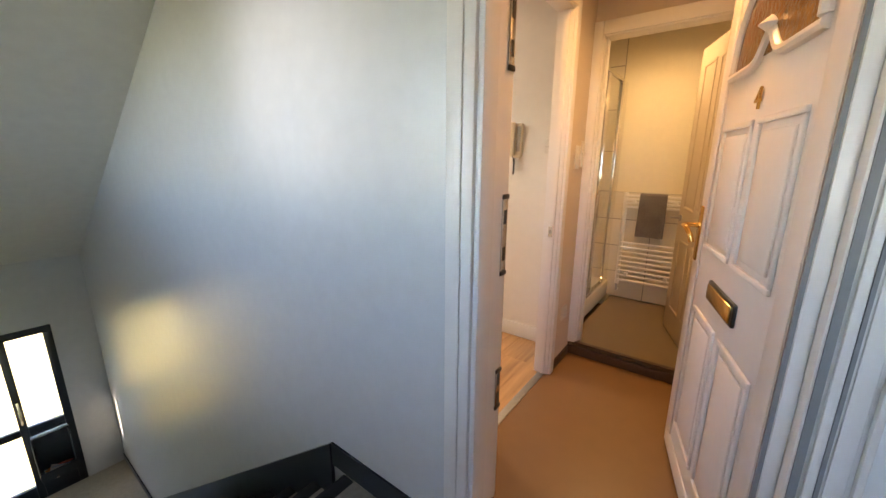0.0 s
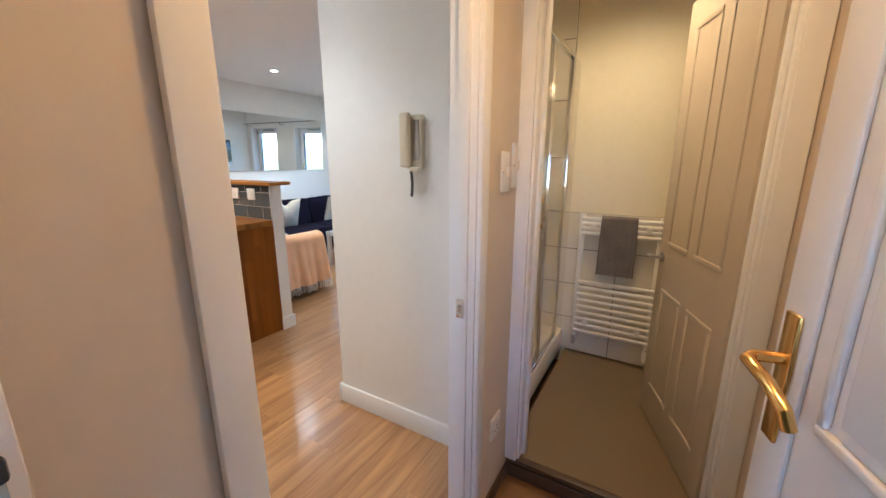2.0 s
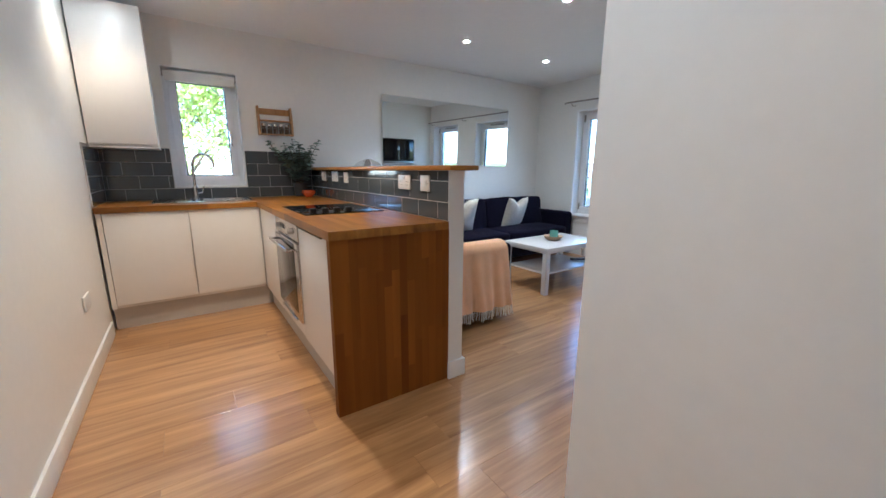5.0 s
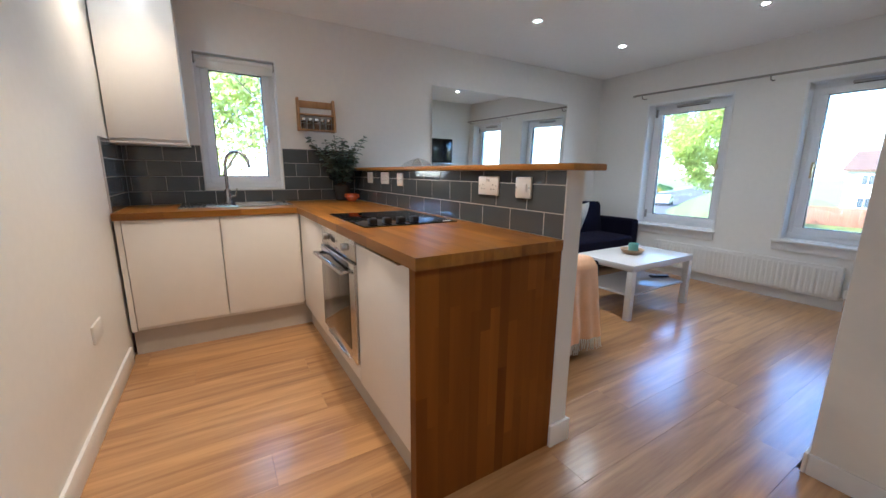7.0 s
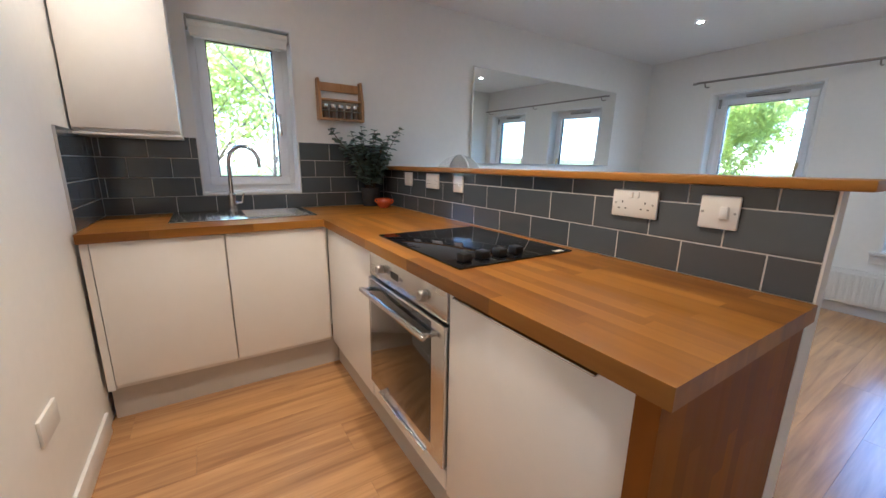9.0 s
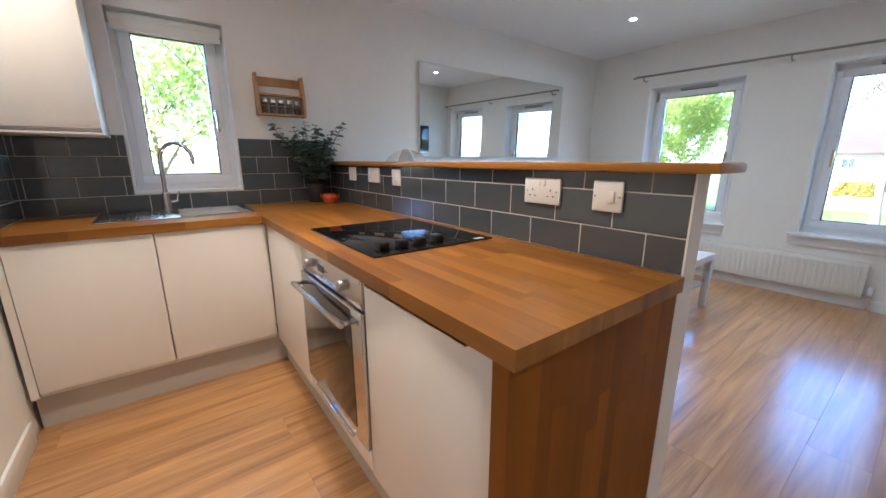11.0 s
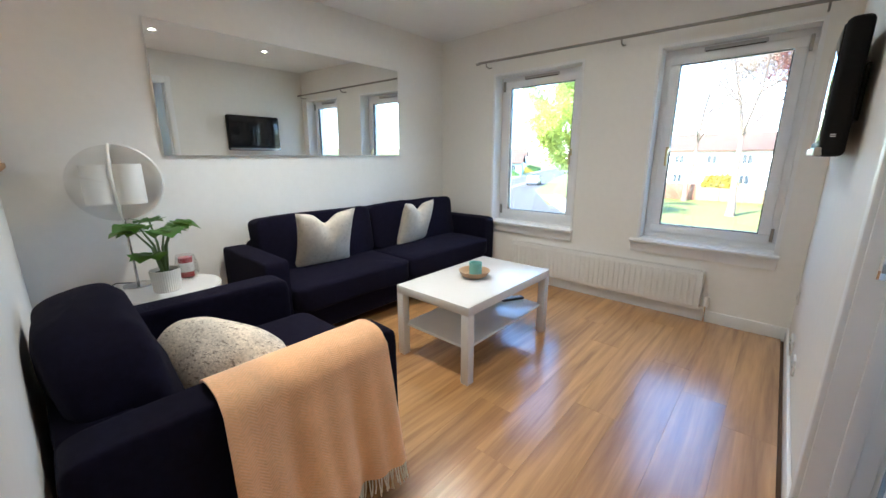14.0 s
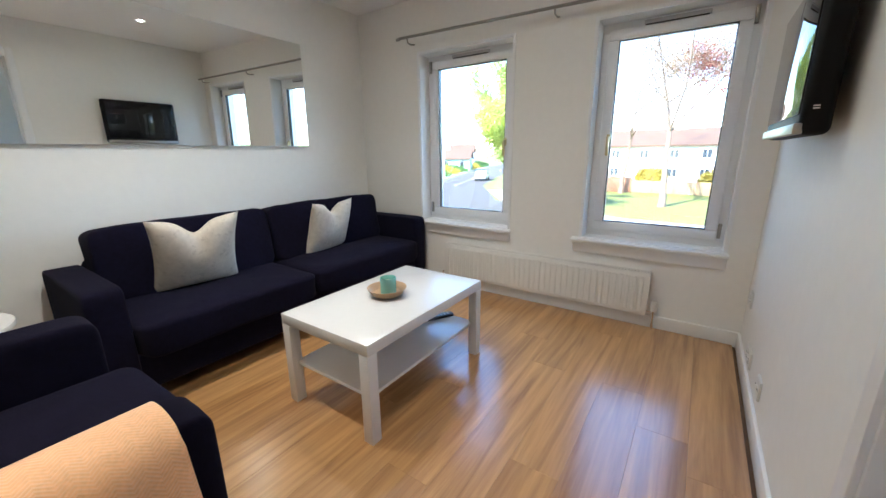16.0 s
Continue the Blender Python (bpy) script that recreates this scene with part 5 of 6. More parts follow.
# radiator
rad = thing("panel_radiator", "white ribbed panel radiator under the windows", "radiator", at=(0, 0, 0))
RX0, RX1, RZ0, RZ1, RY = -4.085, -2.49, 0.1, 0.385, 6.50
part("panel", Bx(RX0, RX1, RY + 0.008, RY + 0.02, RZ0, RZ1, 0.004), RADIATOR, rad)
n = 38
for i in range(n):
    x = RX0 + 0.025 + (RX1 - RX0 - 0.05) * (i + 0.5) / n
    part("rib", Bx(x - 0.012, x + 0.012, RY, RY + 0.010, RZ0 + 0.022, RZ1 - 0.024, 0.004, 1), RADIATOR, rad)
bm = bmesh.new()
for i in range(80):
    x = RX0 + 0.02 + (RX1 - RX0 - 0.04) * i / 79
    box(bm, x, x + 0.01, RY + 0.016, RY + 0.07, RZ1 - 0.004, RZ1 + 0.001)
box(bm, RX0 + 0.005, RX1 - 0.005, RY + 0.01, RY + 0.018, RZ1 - 0.012, RZ1 + 0.002)
box(bm, RX0 + 0.005, RX1 - 0.005, RY + 0.066, RY + 0.074, RZ1 - 0.05, RZ1 + 0.002)
part("top_grille", bm, RADIATOR, rad, "slotted top grille")
for x in (RX0, RX1 - 0.004):
    part("side_cover", Bx(x, x + 0.004, RY + 0.01, RY + 0.074, RZ0 + 0.01, RZ1), RADIATOR, rad)
bm = tube(bmesh.new(), [(RX1 - 0.005, RY + 0.04, 0.125), (RX1 + 0.04, RY + 0.04, 0.125), (RX1 + 0.04, RY + 0.04, -0.01)], 0.0075, 10)
vl = part("pipe", bm, CHROME, rad, "chrome tail pipe")
part("valve_head", lathe(bmesh.new(), [(0, 0.13), (0.016, 0.13), (0.019, 0.145), (0.019, 0.19), (0.015, 0.2), (0, 0.2)], (RX1 + 0.04, RY + 0.04, 0), 20), WHITE_PLASTIC, rad, "white thermostatic valve head")
part("pipe", tube(bmesh.new(), [(RX0 + 0.005, RY + 0.04, 0.125), (RX0 - 0.035, RY + 0.04, 0.125), (RX0 - 0.035, RY + 0.04, -0.01)], 0.0075, 10), CHROME, rad)

# curtain rod
ROD_STEEL = material("satin_grey_rod", (0.30, 0.285, 0.26), 0.4, 0.6, vary=0.06)
rod = thing("curtain_rod", "thin brushed steel curtain rod above both windows", "curtain rod")
part("pole", tube(bmesh.new(), [(-4.50, 6.49, 2.06), (-2.05, 6.49, 2.015)], 0.0105, 12), ROD_STEEL, rod)
for x in (-4.42, -3.21, -2.13):
    z = 2.055 - 0.04 * (x + 4.5) / 2.45
    bk = tube(bmesh.new(), [(x, 6.49, z - 0.006), (x, 6.5, z - 0.035), (x, 6.54, z - 0.04), (x, 6.583, z - 0.03)], 0.006, 8)
    part("bracket", bk, ROD_STEEL, rod, "steel rod bracket")
part("finial", tube(bmesh.new(), [(-4.53, 6.49, 2.0555), (-4.50, 6.49, 2.055)], 0.012, 12), STEEL_DARK, rod)

# downlights
# The last fitting belongs to the added entry lamp; none is known there.
for i, (x, y) in enumerate(DOWNLIGHTS):
    d = thing("downlight", "round recessed ceiling spotlight, switched on", "ceiling light", "ceiling downlights", (x, y, CEIL))
    part("trim_ring", lathe(bmesh.new(), [(0.022, -0.001), (0.04, -0.001), (0.042, -0.004), (0.04, -0.008), (0.03, -0.008), (0.022, -0.001)], steps=28), CHROME, d, "pale metal trim ring")
    part("lamp", lathe(bmesh.new(), [(0, -0.004), (0.02, -0.004), (0.022, -0.001)], steps=24), LAMP_GLOW, d, "glowing lamp face")


# ---- hall and bathroom ----
def coving(name, x0, x1, y0, y1):
    slab(name, x0, x1, y0, y1, 0.0, 0.06, VINYL_DARK, "dark brown vinyl skirting turned up the wall", "skirting", 0.003)


coving("baseboard_hall_step", -0.53, 0.47, 2.741, 2.7515)
coving("baseboard_hall_west", -0.529, -0.519, 2.475, 2.74)
coving("baseboard_hall_west_near", -0.529, -0.519, 1.43, 1.615)
slab("step_nosing", -0.5, 0.2, 2.736, 2.77, 0.084, 0.094, VINYL_DARK, "dark metal edge strip on the bathroom step", "step edge", 0.003)

bd = thing("door_1", "cream gloss four-panel bathroom door standing open", "door", at=(0.172, 2.862, 0.095), rz=110.1, kind="structure")
leaf = part("leaf", Bx(0.0, 0.61, -0.02, 0.018, 0.0, 1.86, 0.002), DOOR_PAINT, bd)
for x0, x1, z0, z1 in ((0.08, 0.275, 0.16, 0.66), (0.335, 0.53, 0.16, 0.66), (0.08, 0.275, 0.86, 1.76), (0.335, 0.53, 0.86, 1.76)):
    bm = bmesh.new()
    for q in ((x0, x1, z0, z0 + 0.022), (x0, x1, z1 - 0.022, z1), (x0, x0 + 0.022, z0 + 0.022, z1 - 0.022), (x1 - 0.022, x1, z0 + 0.022, z1 - 0.022)):
        box(bm, q[0], q[1], 0.016, 0.022, q[2], q[3], 0.003)
    part("panel_moulding", bm, DOOR_PAINT, leaf)
bm = tube(bmesh.new(), [(0.565, 0.018, 0.8), (0.565, 0.05, 0.8), (0.575, 0.058, 0.8), (0.625, 0.06, 0.795)], 0.008, 10)
lathe_bm = bmesh.new()
lathe(lathe_bm, [(0, 0), (0.022, 0), (0.022, 0.008), (0, 0.008)], steps=20)
merge(bm, lathe_bm, pose(0.565, 0.018, 0.8, -90, 0, 0))
part("lever_handle", bm, STEEL_DARK, bd, "dark bronze lever handle")

rail = thing("towel_radiator", "white ladder towel radiator on the bathroom wall", "towel rail")
for x in (-0.475, -0.052):
    part("upright", tube(bmesh.new(), [(x, 3.80, 0.23), (x, 3.80, 1.02)], 0.017, 12), RADIATOR, rail)
for z in [0.905, 0.935, 0.965, 0.995] + [0.27 + 0.041 * k for k in range(9)]:
    part("bar", tube(bmesh.new(), [(-0.475, 3.787, z), (-0.052, 3.787, z)], 0.0105, 10), RADIATOR, rail)
for x in (-0.41, -0.115):
    for z in (0.33, 0.95):
        part("wall_bracket", tube(bmesh.new(), [(x, 3.77, z), (x, 3.858, z)], 0.015, 12), RADIATOR, rail)
part("pipe", tube(bmesh.new(), [(-0.475, 3.80, 0.235), (-0.475, 3.80, 0.17), (-0.475, 3.858, 0.165)], 0.009, 8), STEEL_DARK, rail, "bronzed tail pipe")
part("pipe", tube(bmesh.new(), [(-0.052, 3.80, 0.235), (-0.052, 3.80, 0.085)], 0.009, 8), STEEL_DARK, rail, "bronzed tail pipe")
part("valve_head", tube(bmesh.new(), [(-0.052, 3.80, 0.215), (-0.052, 3.80, 0.15)], 0.022, 16), WHITE_PLASTIC, rail, "white thermostatic valve head")
tw = thing("towel", "grey-brown knitted towel hung over the radiator", "towel")
bm = bmesh.new()
prof = [(3.81, 0.76), (3.812, 0.98)] + [(3.787 + 0.026 * math.cos(math.pi * i / 6), 0.998 + 0.02 * math.sin(math.pi * i / 6)) for i in range(7)] + [(3.76, 0.9 - 0.026 * i) for i in range(10)]
g = []
for i, (y, z) in enumerate(prof):
    g.append([bm.verts.new((-0.365 + 0.19 * j / 30 - 0.02 * max(0, 1.0 - z) * (1 - j / 30), y - 0.004 * math.sin(j * 1.9) * (1 if i > 8 else 0.2) - 0.003 * math.sin(i * 2.2), z)) for j in range(31)])
for a, b in zip(g, g[1:]):
    for j in range(30):
        bm.faces.new((a[j], a[j + 1], b[j + 1], b[j]))
tc = part("cloth", bm, TOWEL, tw, angle=80)
so = tc.modifiers.new("thickness", "SOLIDIFY")
so.thickness = 0.008

sh = thing("shower_enclosure", "framed glass shower enclosure on a white tray", "shower")
part("tray", Bx(-1.295, -0.555, 2.875, 3.845, 0.088, 0.235, 0.012), POT_WHITE, sh, "raised white shower tray")
SX = -0.575
for y in (2.9, 3.27, 3.3, 3.665):
    part("post", Bx(SX - 0.012, SX + 0.012, y, y + 0.022, 0.235, 1.885, 0.003), CHROME, sh, "polished metal upright")
for z in (0.235, 1.865):
    part("track", Bx(SX - 0.014, SX + 0.014, 2.9, 3.687, z, z + 0.025, 0.003), CHROME, sh, "polished metal track")
for y0, y1 in ((2.922, 3.27), (3.322, 3.665)):
    gp = part("glass_panel", Bx(SX - 0.003, SX + 0.003, y0, y1, 0.26, 1.865), SMOKE, sh, "clear shower glass")
part("side_panel", Bx(-0.57, -0.566, 3.69, 3.855, 0.24, 1.88), SMOKE, sh, "clear shower glass")
for z in (1.03, 1.15):
    part("knob", tube(bmesh.new(), [(SX, 3.15, z), (SX + 0.03, 3.15, z)], 0.012, 12), BRASS, sh, "small brass pull")

tiles = slab("bathroom_tiling", -1.29, 0.465, 3.853, 3.8595, 0.09, 1.018, BATH_GROUT, "cream bathroom wall tiles with grey joints", "wall tiles")
tall = slab("shower_tiling", -1.29, -0.6, 3.853, 3.8595, 1.0185, 2.355, BATH_GROUT, "cream shower wall tiles with grey joints", "wall tiles")


# ---- entrance door ----
fr = bmesh.new()
box(fr, -0.457, -0.365, 1.25, 1.465, 0.0, 2.03, 0.004)
box(fr, 0.355, 0.447, 1.25, 1.36, 0.0, 2.03, 0.004)
box(fr, -0.365, 0.355, 1.25, 1.40, 1.96, 2.03, 0.004)
box(fr, 0.33, 0.355, 1.3, 1.335, 0.0, 1.96, 0.003)
box(fr, -0.365, -0.345, 1.262, 1.34, 0.0, 1.96, 0.005)
box(fr, 0.378, 0.392, 1.238, 1.2505, 0.0, 2.0, 0.003)
box(fr, 0.404, 0.43, 1.243, 1.2505, 0.0, 2.02, 0.003)
box(fr, 0.436, 0.447, 1.232, 1.2505, 0.0, 2.03, 0.003)
box(fr, -0.43, -0.40, 1.243, 1.2505, 0.0, 2.02, 0.003)
solid("trim_entrance_frame", fr, GRP_DOOR, "white plastic entrance door frame", "door frame", kind="structure")
gk = bmesh.new()
box(gk, 0.3555, 0.358, 1.362, 1.41, 0.0, 1.96)
box(gk, 0.322, 0.33, 1.31, 1.33, 0.0, 1.96)
box(gk, 0.36, 0.372, 1.243, 1.251, 0.0, 2.0)
box(gk, 0.3945, 0.4005, 1.246, 1.251, 0.0, 2.0)
solid("trim_door_gasket", gk, DARK_RUBBER, "grey rubber weather seal of the entrance door", "door seal", kind="structure")
slab("threshold_entrance", -0.457, 0.447, 1.245, 1.42, -0.02, 0.022, TRIM, "low white door threshold", "threshold", 0.006)
for z0, z1 in ((0.40, 0.56), (0.90, 1.165), (1.52, 1.74)):
    kp = thing("lock_keep", "worn steel lock keep in the entrance frame", "lock keep", "lock keeps", (-0.3645, 1.44, (z0 + z1) / 2))
    hh = (z1 - z0) / 2
    part("plate", Bx(0.0, 0.004, -0.016, 0.016, -hh, hh, 0.001), STEEL, kp)
    for s in (-0.35, 0.35):
        part("slot", Bx(0.0005, 0.0052, -0.008, 0.008, s * hh * 1.3 - 0.022, s * hh * 1.3 + 0.022), BLACK, kp, "dark bolt hole")
    for s in (-1, 1):
        part("cap", Bx(0.0, 0.008, -0.018, 0.018, s * (hh - 0.008) - 0.008, s * (hh - 0.008) + 0.008, 0.003), BLACK, kp, "black plastic end cap")

ed = thing("door_2", "white moulded panel entrance door numbered 4, standing open", "door", at=(0.335, 1.40, 0.025), rz=105.0, kind="structure")
EW, EH = 0.815, 1.93
leaf = part("leaf", Bx(0.0, EW, -0.045, 0.0, 0.0, EH, 0.003), GRP_DOOR, ed)
part("edge_seal", Bx(EW - 0.001, EW + 0.003, -0.03, -0.022, 0.0, EH), DARK_RUBBER, ed, "thin dark edge seal")
fb = bmesh.new()
for q in ((0.0, EW, 0.0, 0.075), (0.0, 0.075, 0.075, EH), (EW - 0.075, EW, 0.075, EH)):
    box(fb, q[0], q[1], 0.0, 0.008, q[2], q[3], 0.003)
part("sash_border", fb, GRP_DOOR, leaf)


def bead(x0, x1, z0, z1, w=0.017):
    bm = bmesh.new()
    for q in ((x0, x1, z0, z0 + w), (x0, x1, z1 - w, z1), (x0, x0 + w, z0 + w, z1 - w), (x1 - w, x1, z0 + w, z1 - w)):
        box(bm, q[0], q[1], -0.002, 0.009, q[2], q[3], 0.004)
    box(bm, x0 + w + 0.02, x1 - w - 0.02, -0.002, 0.007, z0 + w + 0.02, z1 - w - 0.02, 0.004)
    part("panel_moulding", bm, GRP_DOOR, leaf, angle=50)


for x0, x1 in ((0.115, 0.385), (0.43, 0.70)):
    bead(x0, x1, 0.93, 1.36)
    bead(x0, x1, 0.16, 0.70)
# fanlight with a scrolled surround
bm = bmesh.new()
arc = [(0.4075 + 0.27 * math.cos(math.pi * i / 24), 1.53 + 0.27 * math.sin(math.pi * i / 24)) for i in range(25)]
prism(bm, arc, 1, -0.002, 0.004)
part("fanlight", bm, AMBER_GLASS, leaf, "half-round amber obscure glass")
pts = [(0.4075 + 0.285 * math.cos(math.pi * i / 24), 0.004, 1.53 + 0.285 * math.sin(math.pi * i / 24)) for i in range(25)]
bm = tube(bmesh.new(), pts, 0.016, 8)
tube(bm, [(0.11 + 0.595 * i / 40, 0.004, 1.515 + 0.07 * math.exp(-((0.595 * i / 40 - 0.2975) / 0.05) ** 2)) for i in range(41)], 0.015, 8)
part("fanlight_surround", bm, GRP_DOOR, leaf, "moulded white surround")
tube_bm = tube(bmesh.new(), [(0.4075, 0.004, 1.595), (0.4075, 0.012, 1.60), (0.4075, 0.004, 1.605)], [0.02, 0.028, 0.02], 12)
part("rosette", tube_bm, GRP_DOOR, leaf)
pl = part("handle_plate", Bx(EW - 0.055, EW - 0.02, 0.008, 0.016, 0.86, 1.075, 0.004), BRASS, ed, "polished brass handle plate")
part("lever", tube(bmesh.new(), [(EW - 0.037, 0.012, 1.0), (EW - 0.037, 0.055, 1.0), (EW - 0.05, 0.068, 1.0), (EW - 0.11, 0.068, 0.995), (EW - 0.145, 0.062, 0.975), (EW - 0.148, 0.055, 0.95)], 0.0095, 12), BRASS, pl, "brass lever handle")
lb = part("letterbox", Bx(0.285, 0.545, 0.0, 0.012, 0.775, 0.845, 0.004), BLACK, ed, "black letterbox frame")
part("flap", Bx(0.297, 0.533, 0.010, 0.017, 0.784, 0.836, 0.003), BRASS, lb, "brass letterbox flap")
txt = bpy.data.curves.new("number", "FONT")
txt.body, txt.size, txt.extrude, txt.align_x = "4", 0.085, 0.003, "CENTER"
tob = new("number_text", txt)
bpy.context.view_layer.update()
num_me = bpy.data.meshes.new_from_object(tob.evaluated_get(bpy.context.evaluated_depsgraph_get()))
bpy.data.objects.remove(tob)
num_me.materials.clear()
num_me.materials.append(BRASS)
num = new("door_number", num_me)
num.parent = ed
num.matrix_basis = pose(0.415, 0.006, 1.385, 90, 0, 180)
tagged(num, "brass door number 4")

# ---- common stair ----
slab("wall_stair", -6.45, -0.4575, 1.255, 1.2695, -3.2, 2.6, STAIR_PAINT, "grey-white gloss painted stairwell wall", "wall")
slab("wall_stair_head", -0.4575, 0.4475, 1.255, 1.44, 2.032, 2.6, STAIR_PAINT, "painted wall above the entrance door", "wall")
slab("wall_stair_east", 0.4475, 1.5, 1.255, 1.42, -0.2, 2.6, TRIM, "white painted wall beside the entrance door", "wall")
slab("wall_stair_end", 1.5, 1.6, -1.3, 1.255, -0.2, 2.6, STAIR_PAINT, "painted stairwell wall", "wall")
# Both openings are out of view, cut to brighten the landing.
solid("wall_stair_openings", holed(bmesh.new(), 1, -1.4, -1.2, -6.45, 1.6, -3.2, 2.6, [(-2.7, -1.3, 1.2, 2.1), (0.4, 1.2, 1.2, 2.05)]), STAIR_PAINT, "unseen painted stairwell wall with two openings added for daylight", "wall", kind="structure")
solid("wall_lobby", holed(bmesh.new(), 0, -6.45, -6.2, -1.2, 1.255, -3.2, 0.6, [(-0.06, 0.86, -2.95, -0.7)]), STAIR_PAINT, "painted lobby wall round the street door", "wall", kind="structure")
slab("floor_landing", -1.0, 1.5, -1.2, 1.244, -0.35, -0.115, STAIR_TREAD, "worn grey stair landing floor", "floor")
slab("floor_lobby", -6.2, -4.7, -1.2, 1.255, -3.2, -2.95, LOBBY_FLOOR, "pale stone lobby floor", "floor")
bm = bmesh.new()
prism(bm, [(-6.45, -0.03), (-2.0, 2.33), (-2.0, 2.6), (-6.45, 0.3)], 1, -1.2, 1.2548)
solid("ceiling_stair_slope", bm, STAIR_SOFFIT, "sloping painted underside of the upper stair flight", "ceiling", kind="structure")
slab("ceiling_stair", -2.0, 1.5, -1.2, 1.2548, 2.34, 2.6, STAIR_SOFFIT, "painted stair landing ceiling", "ceiling")
st = thing("staircase", "concrete stair with black nosings and painted string", "stairs", kind="structure")
for k in range(1, 16):
    x, z = -1.0 - 0.247 * (k - 1), -0.115 - 0.184 * k
    part("tread", Bx(x - 0.247, x, 0.1, 1.236, z - 0.19, z), STAIR_TREAD, st)
    part("nosing", Bx(x - 0.252, x - 0.19, 0.1, 1.236, z + 0.0005, z + 0.006, 0.002), STAIR_BLACK, st, "black stair nosing")
part("nosing", Bx(-1.005, -0.94, 0.1, 1.236, -0.1145, -0.109, 0.002), STAIR_BLACK, st, "black stair nosing")
part("riser_face", Bx(-1.004, -0.9995, 0.1, 1.236, -0.3, -0.115), STAIR_BLACK, st)
bm = bmesh.new()
prism(bm, [(-1.1, 0.0), (-1.1, -0.4), (-4.8, -3.1), (-4.8, -2.76)], 1, 1.237, 1.2545)
box(bm, -1.1, -0.46, 1.2445, 1.2545, -0.115, 0.0)
part("string", bm, STAIR_BLACK, st, "black gloss painted wall string")
skirting("baseboard_lobby", -6.2, -4.8, 1.242, 1.2545, 0.1, STAIR_BLACK)
for ob in (bpy.data.objects["baseboard_lobby"],):
    ob.location.z = -2.95

lobby = thing("door_3", "dark framed glazed street door at the stair foot", "door", at=(-6.2, 0, 0), kind="structure")
bm = bmesh.new()
for q in ((-0.06, 0.86, -0.79, -0.705), (-0.06, 0.02, -2.95, -0.79), (0.78, 0.86, -2.95, -0.79), (0.40, 0.47, -2.95, -0.79), (0.02, 0.40, -2.02, -1.93), (0.47, 0.78, -2.02, -1.93), (0.02, 0.40, -2.95, -2.75), (0.47, 0.78, -2.95, -2.75)):
    box(bm, -0.06, 0.0, q[0], q[1], q[2], q[3], 0.004)
part("frame", bm, STAIR_BLACK, lobby)
for q in ((0.02, 0.40, -1.93, -0.79), (0.47, 0.78, -1.93, -0.79), (0.02, 0.40, -2.75, -2.02)):
    pn = part("pane", Bx(-0.035, -0.03, *q), PANE, lobby, "clear door glass")
    pn.visible_shadow = False
part("panel", Bx(-0.05, -0.02, 0.47, 0.78, -2.75, -2.02), STAIR_BLACK, lobby, "dark lower panel")
part("pull_handle", Bx(0.0, 0.05, 0.425, 0.445, -1.85, -1.55, 0.005), STEEL, lobby, "steel pull handle")
cage = thing("mail_cage", "wire mail cage holding letters on the street door", "mail basket", at=(-6.2, 0.62, -2.62))
bm = bmesh.new()
for k in range(9):
    y = -0.16 + 0.04 * k
    tube(bm, [(0.004, y, 0.5), (0.12, y, 0.62), (0.2, y, 0.62)], 0.004, 5)
for k in range(5):
    tube(bm, [(0.03 + 0.035 * k, -0.16, 0.53 + 0.028 * k), (0.03 + 0.035 * k, 0.16, 0.53 + 0.028 * k)], 0.004, 5)
part("wire_lid", bm, STEEL, cage, "grey wire lid")
bm = box(bmesh.new(), 0.0, 0.2, -0.17, 0.17, 0.0, 0.02)
box(bm, 0.19, 0.2, -0.17, 0.17, 0.02, 0.12)
box(bm, 0.0, 0.2, -0.17, -0.16, 0.02, 0.5)
box(bm, 0.0, 0.2, 0.16, 0.17, 0.02, 0.5)
part("box", bm, STAIR_BLACK, cage, "dark metal box")
for k, c in enumerate(((0.55, 0.52, 0.45), (0.5, 0.2, 0.06), (0.6, 0.58, 0.55), (0.1, 0.2, 0.4), (0.4, 0.08, 0.06))):
    lt = tagged(part("letter", Bx(-0.08, 0.08, -0.055, 0.055, 0.0, 0.006, 0.001), material("paper_tint", c, 0.7), None), "loose letter lying in the mail cage", "letter", "mail")
    lt.matrix_basis = pose(-6.09, 0.55 + 0.035 * k, -2.595 + 0.02 * k, 18 * (k % 3 - 1), 25, 40 * k)

# ---- bedroom seen through the doorway ----
ch = thing("chest_of_drawers", "brown wooden chest of drawers with black rails in the bedroom", "drawers", at=(-1.05, 5.3, 0.0))
part("carcass", Bx(-0.22, 0.22, -0.75, 0.75, 0.0, 0.9, 0.004), END_WOOD, ch)
for k in range(4):
    part("drawer_front", Bx(-0.236, -0.221, -0.73, 0.73, 0.06 + 0.21 * k, 0.225 + 0.21 * k, 0.003), RACK_WOOD, ch)
    part("rail", Bx(-0.228, -0.2205, -0.73, 0.73, 0.228 + 0.21 * k, 0.262 + 0.21 * k), BLACK, ch, "black shadow rail")


# ---- outside ----
solid("ground", Bx(-400, 400, -400, 700, -3.3, -3.03), GRASS, "sunlit lawn reaching to the distance", "ground", kind="structure")


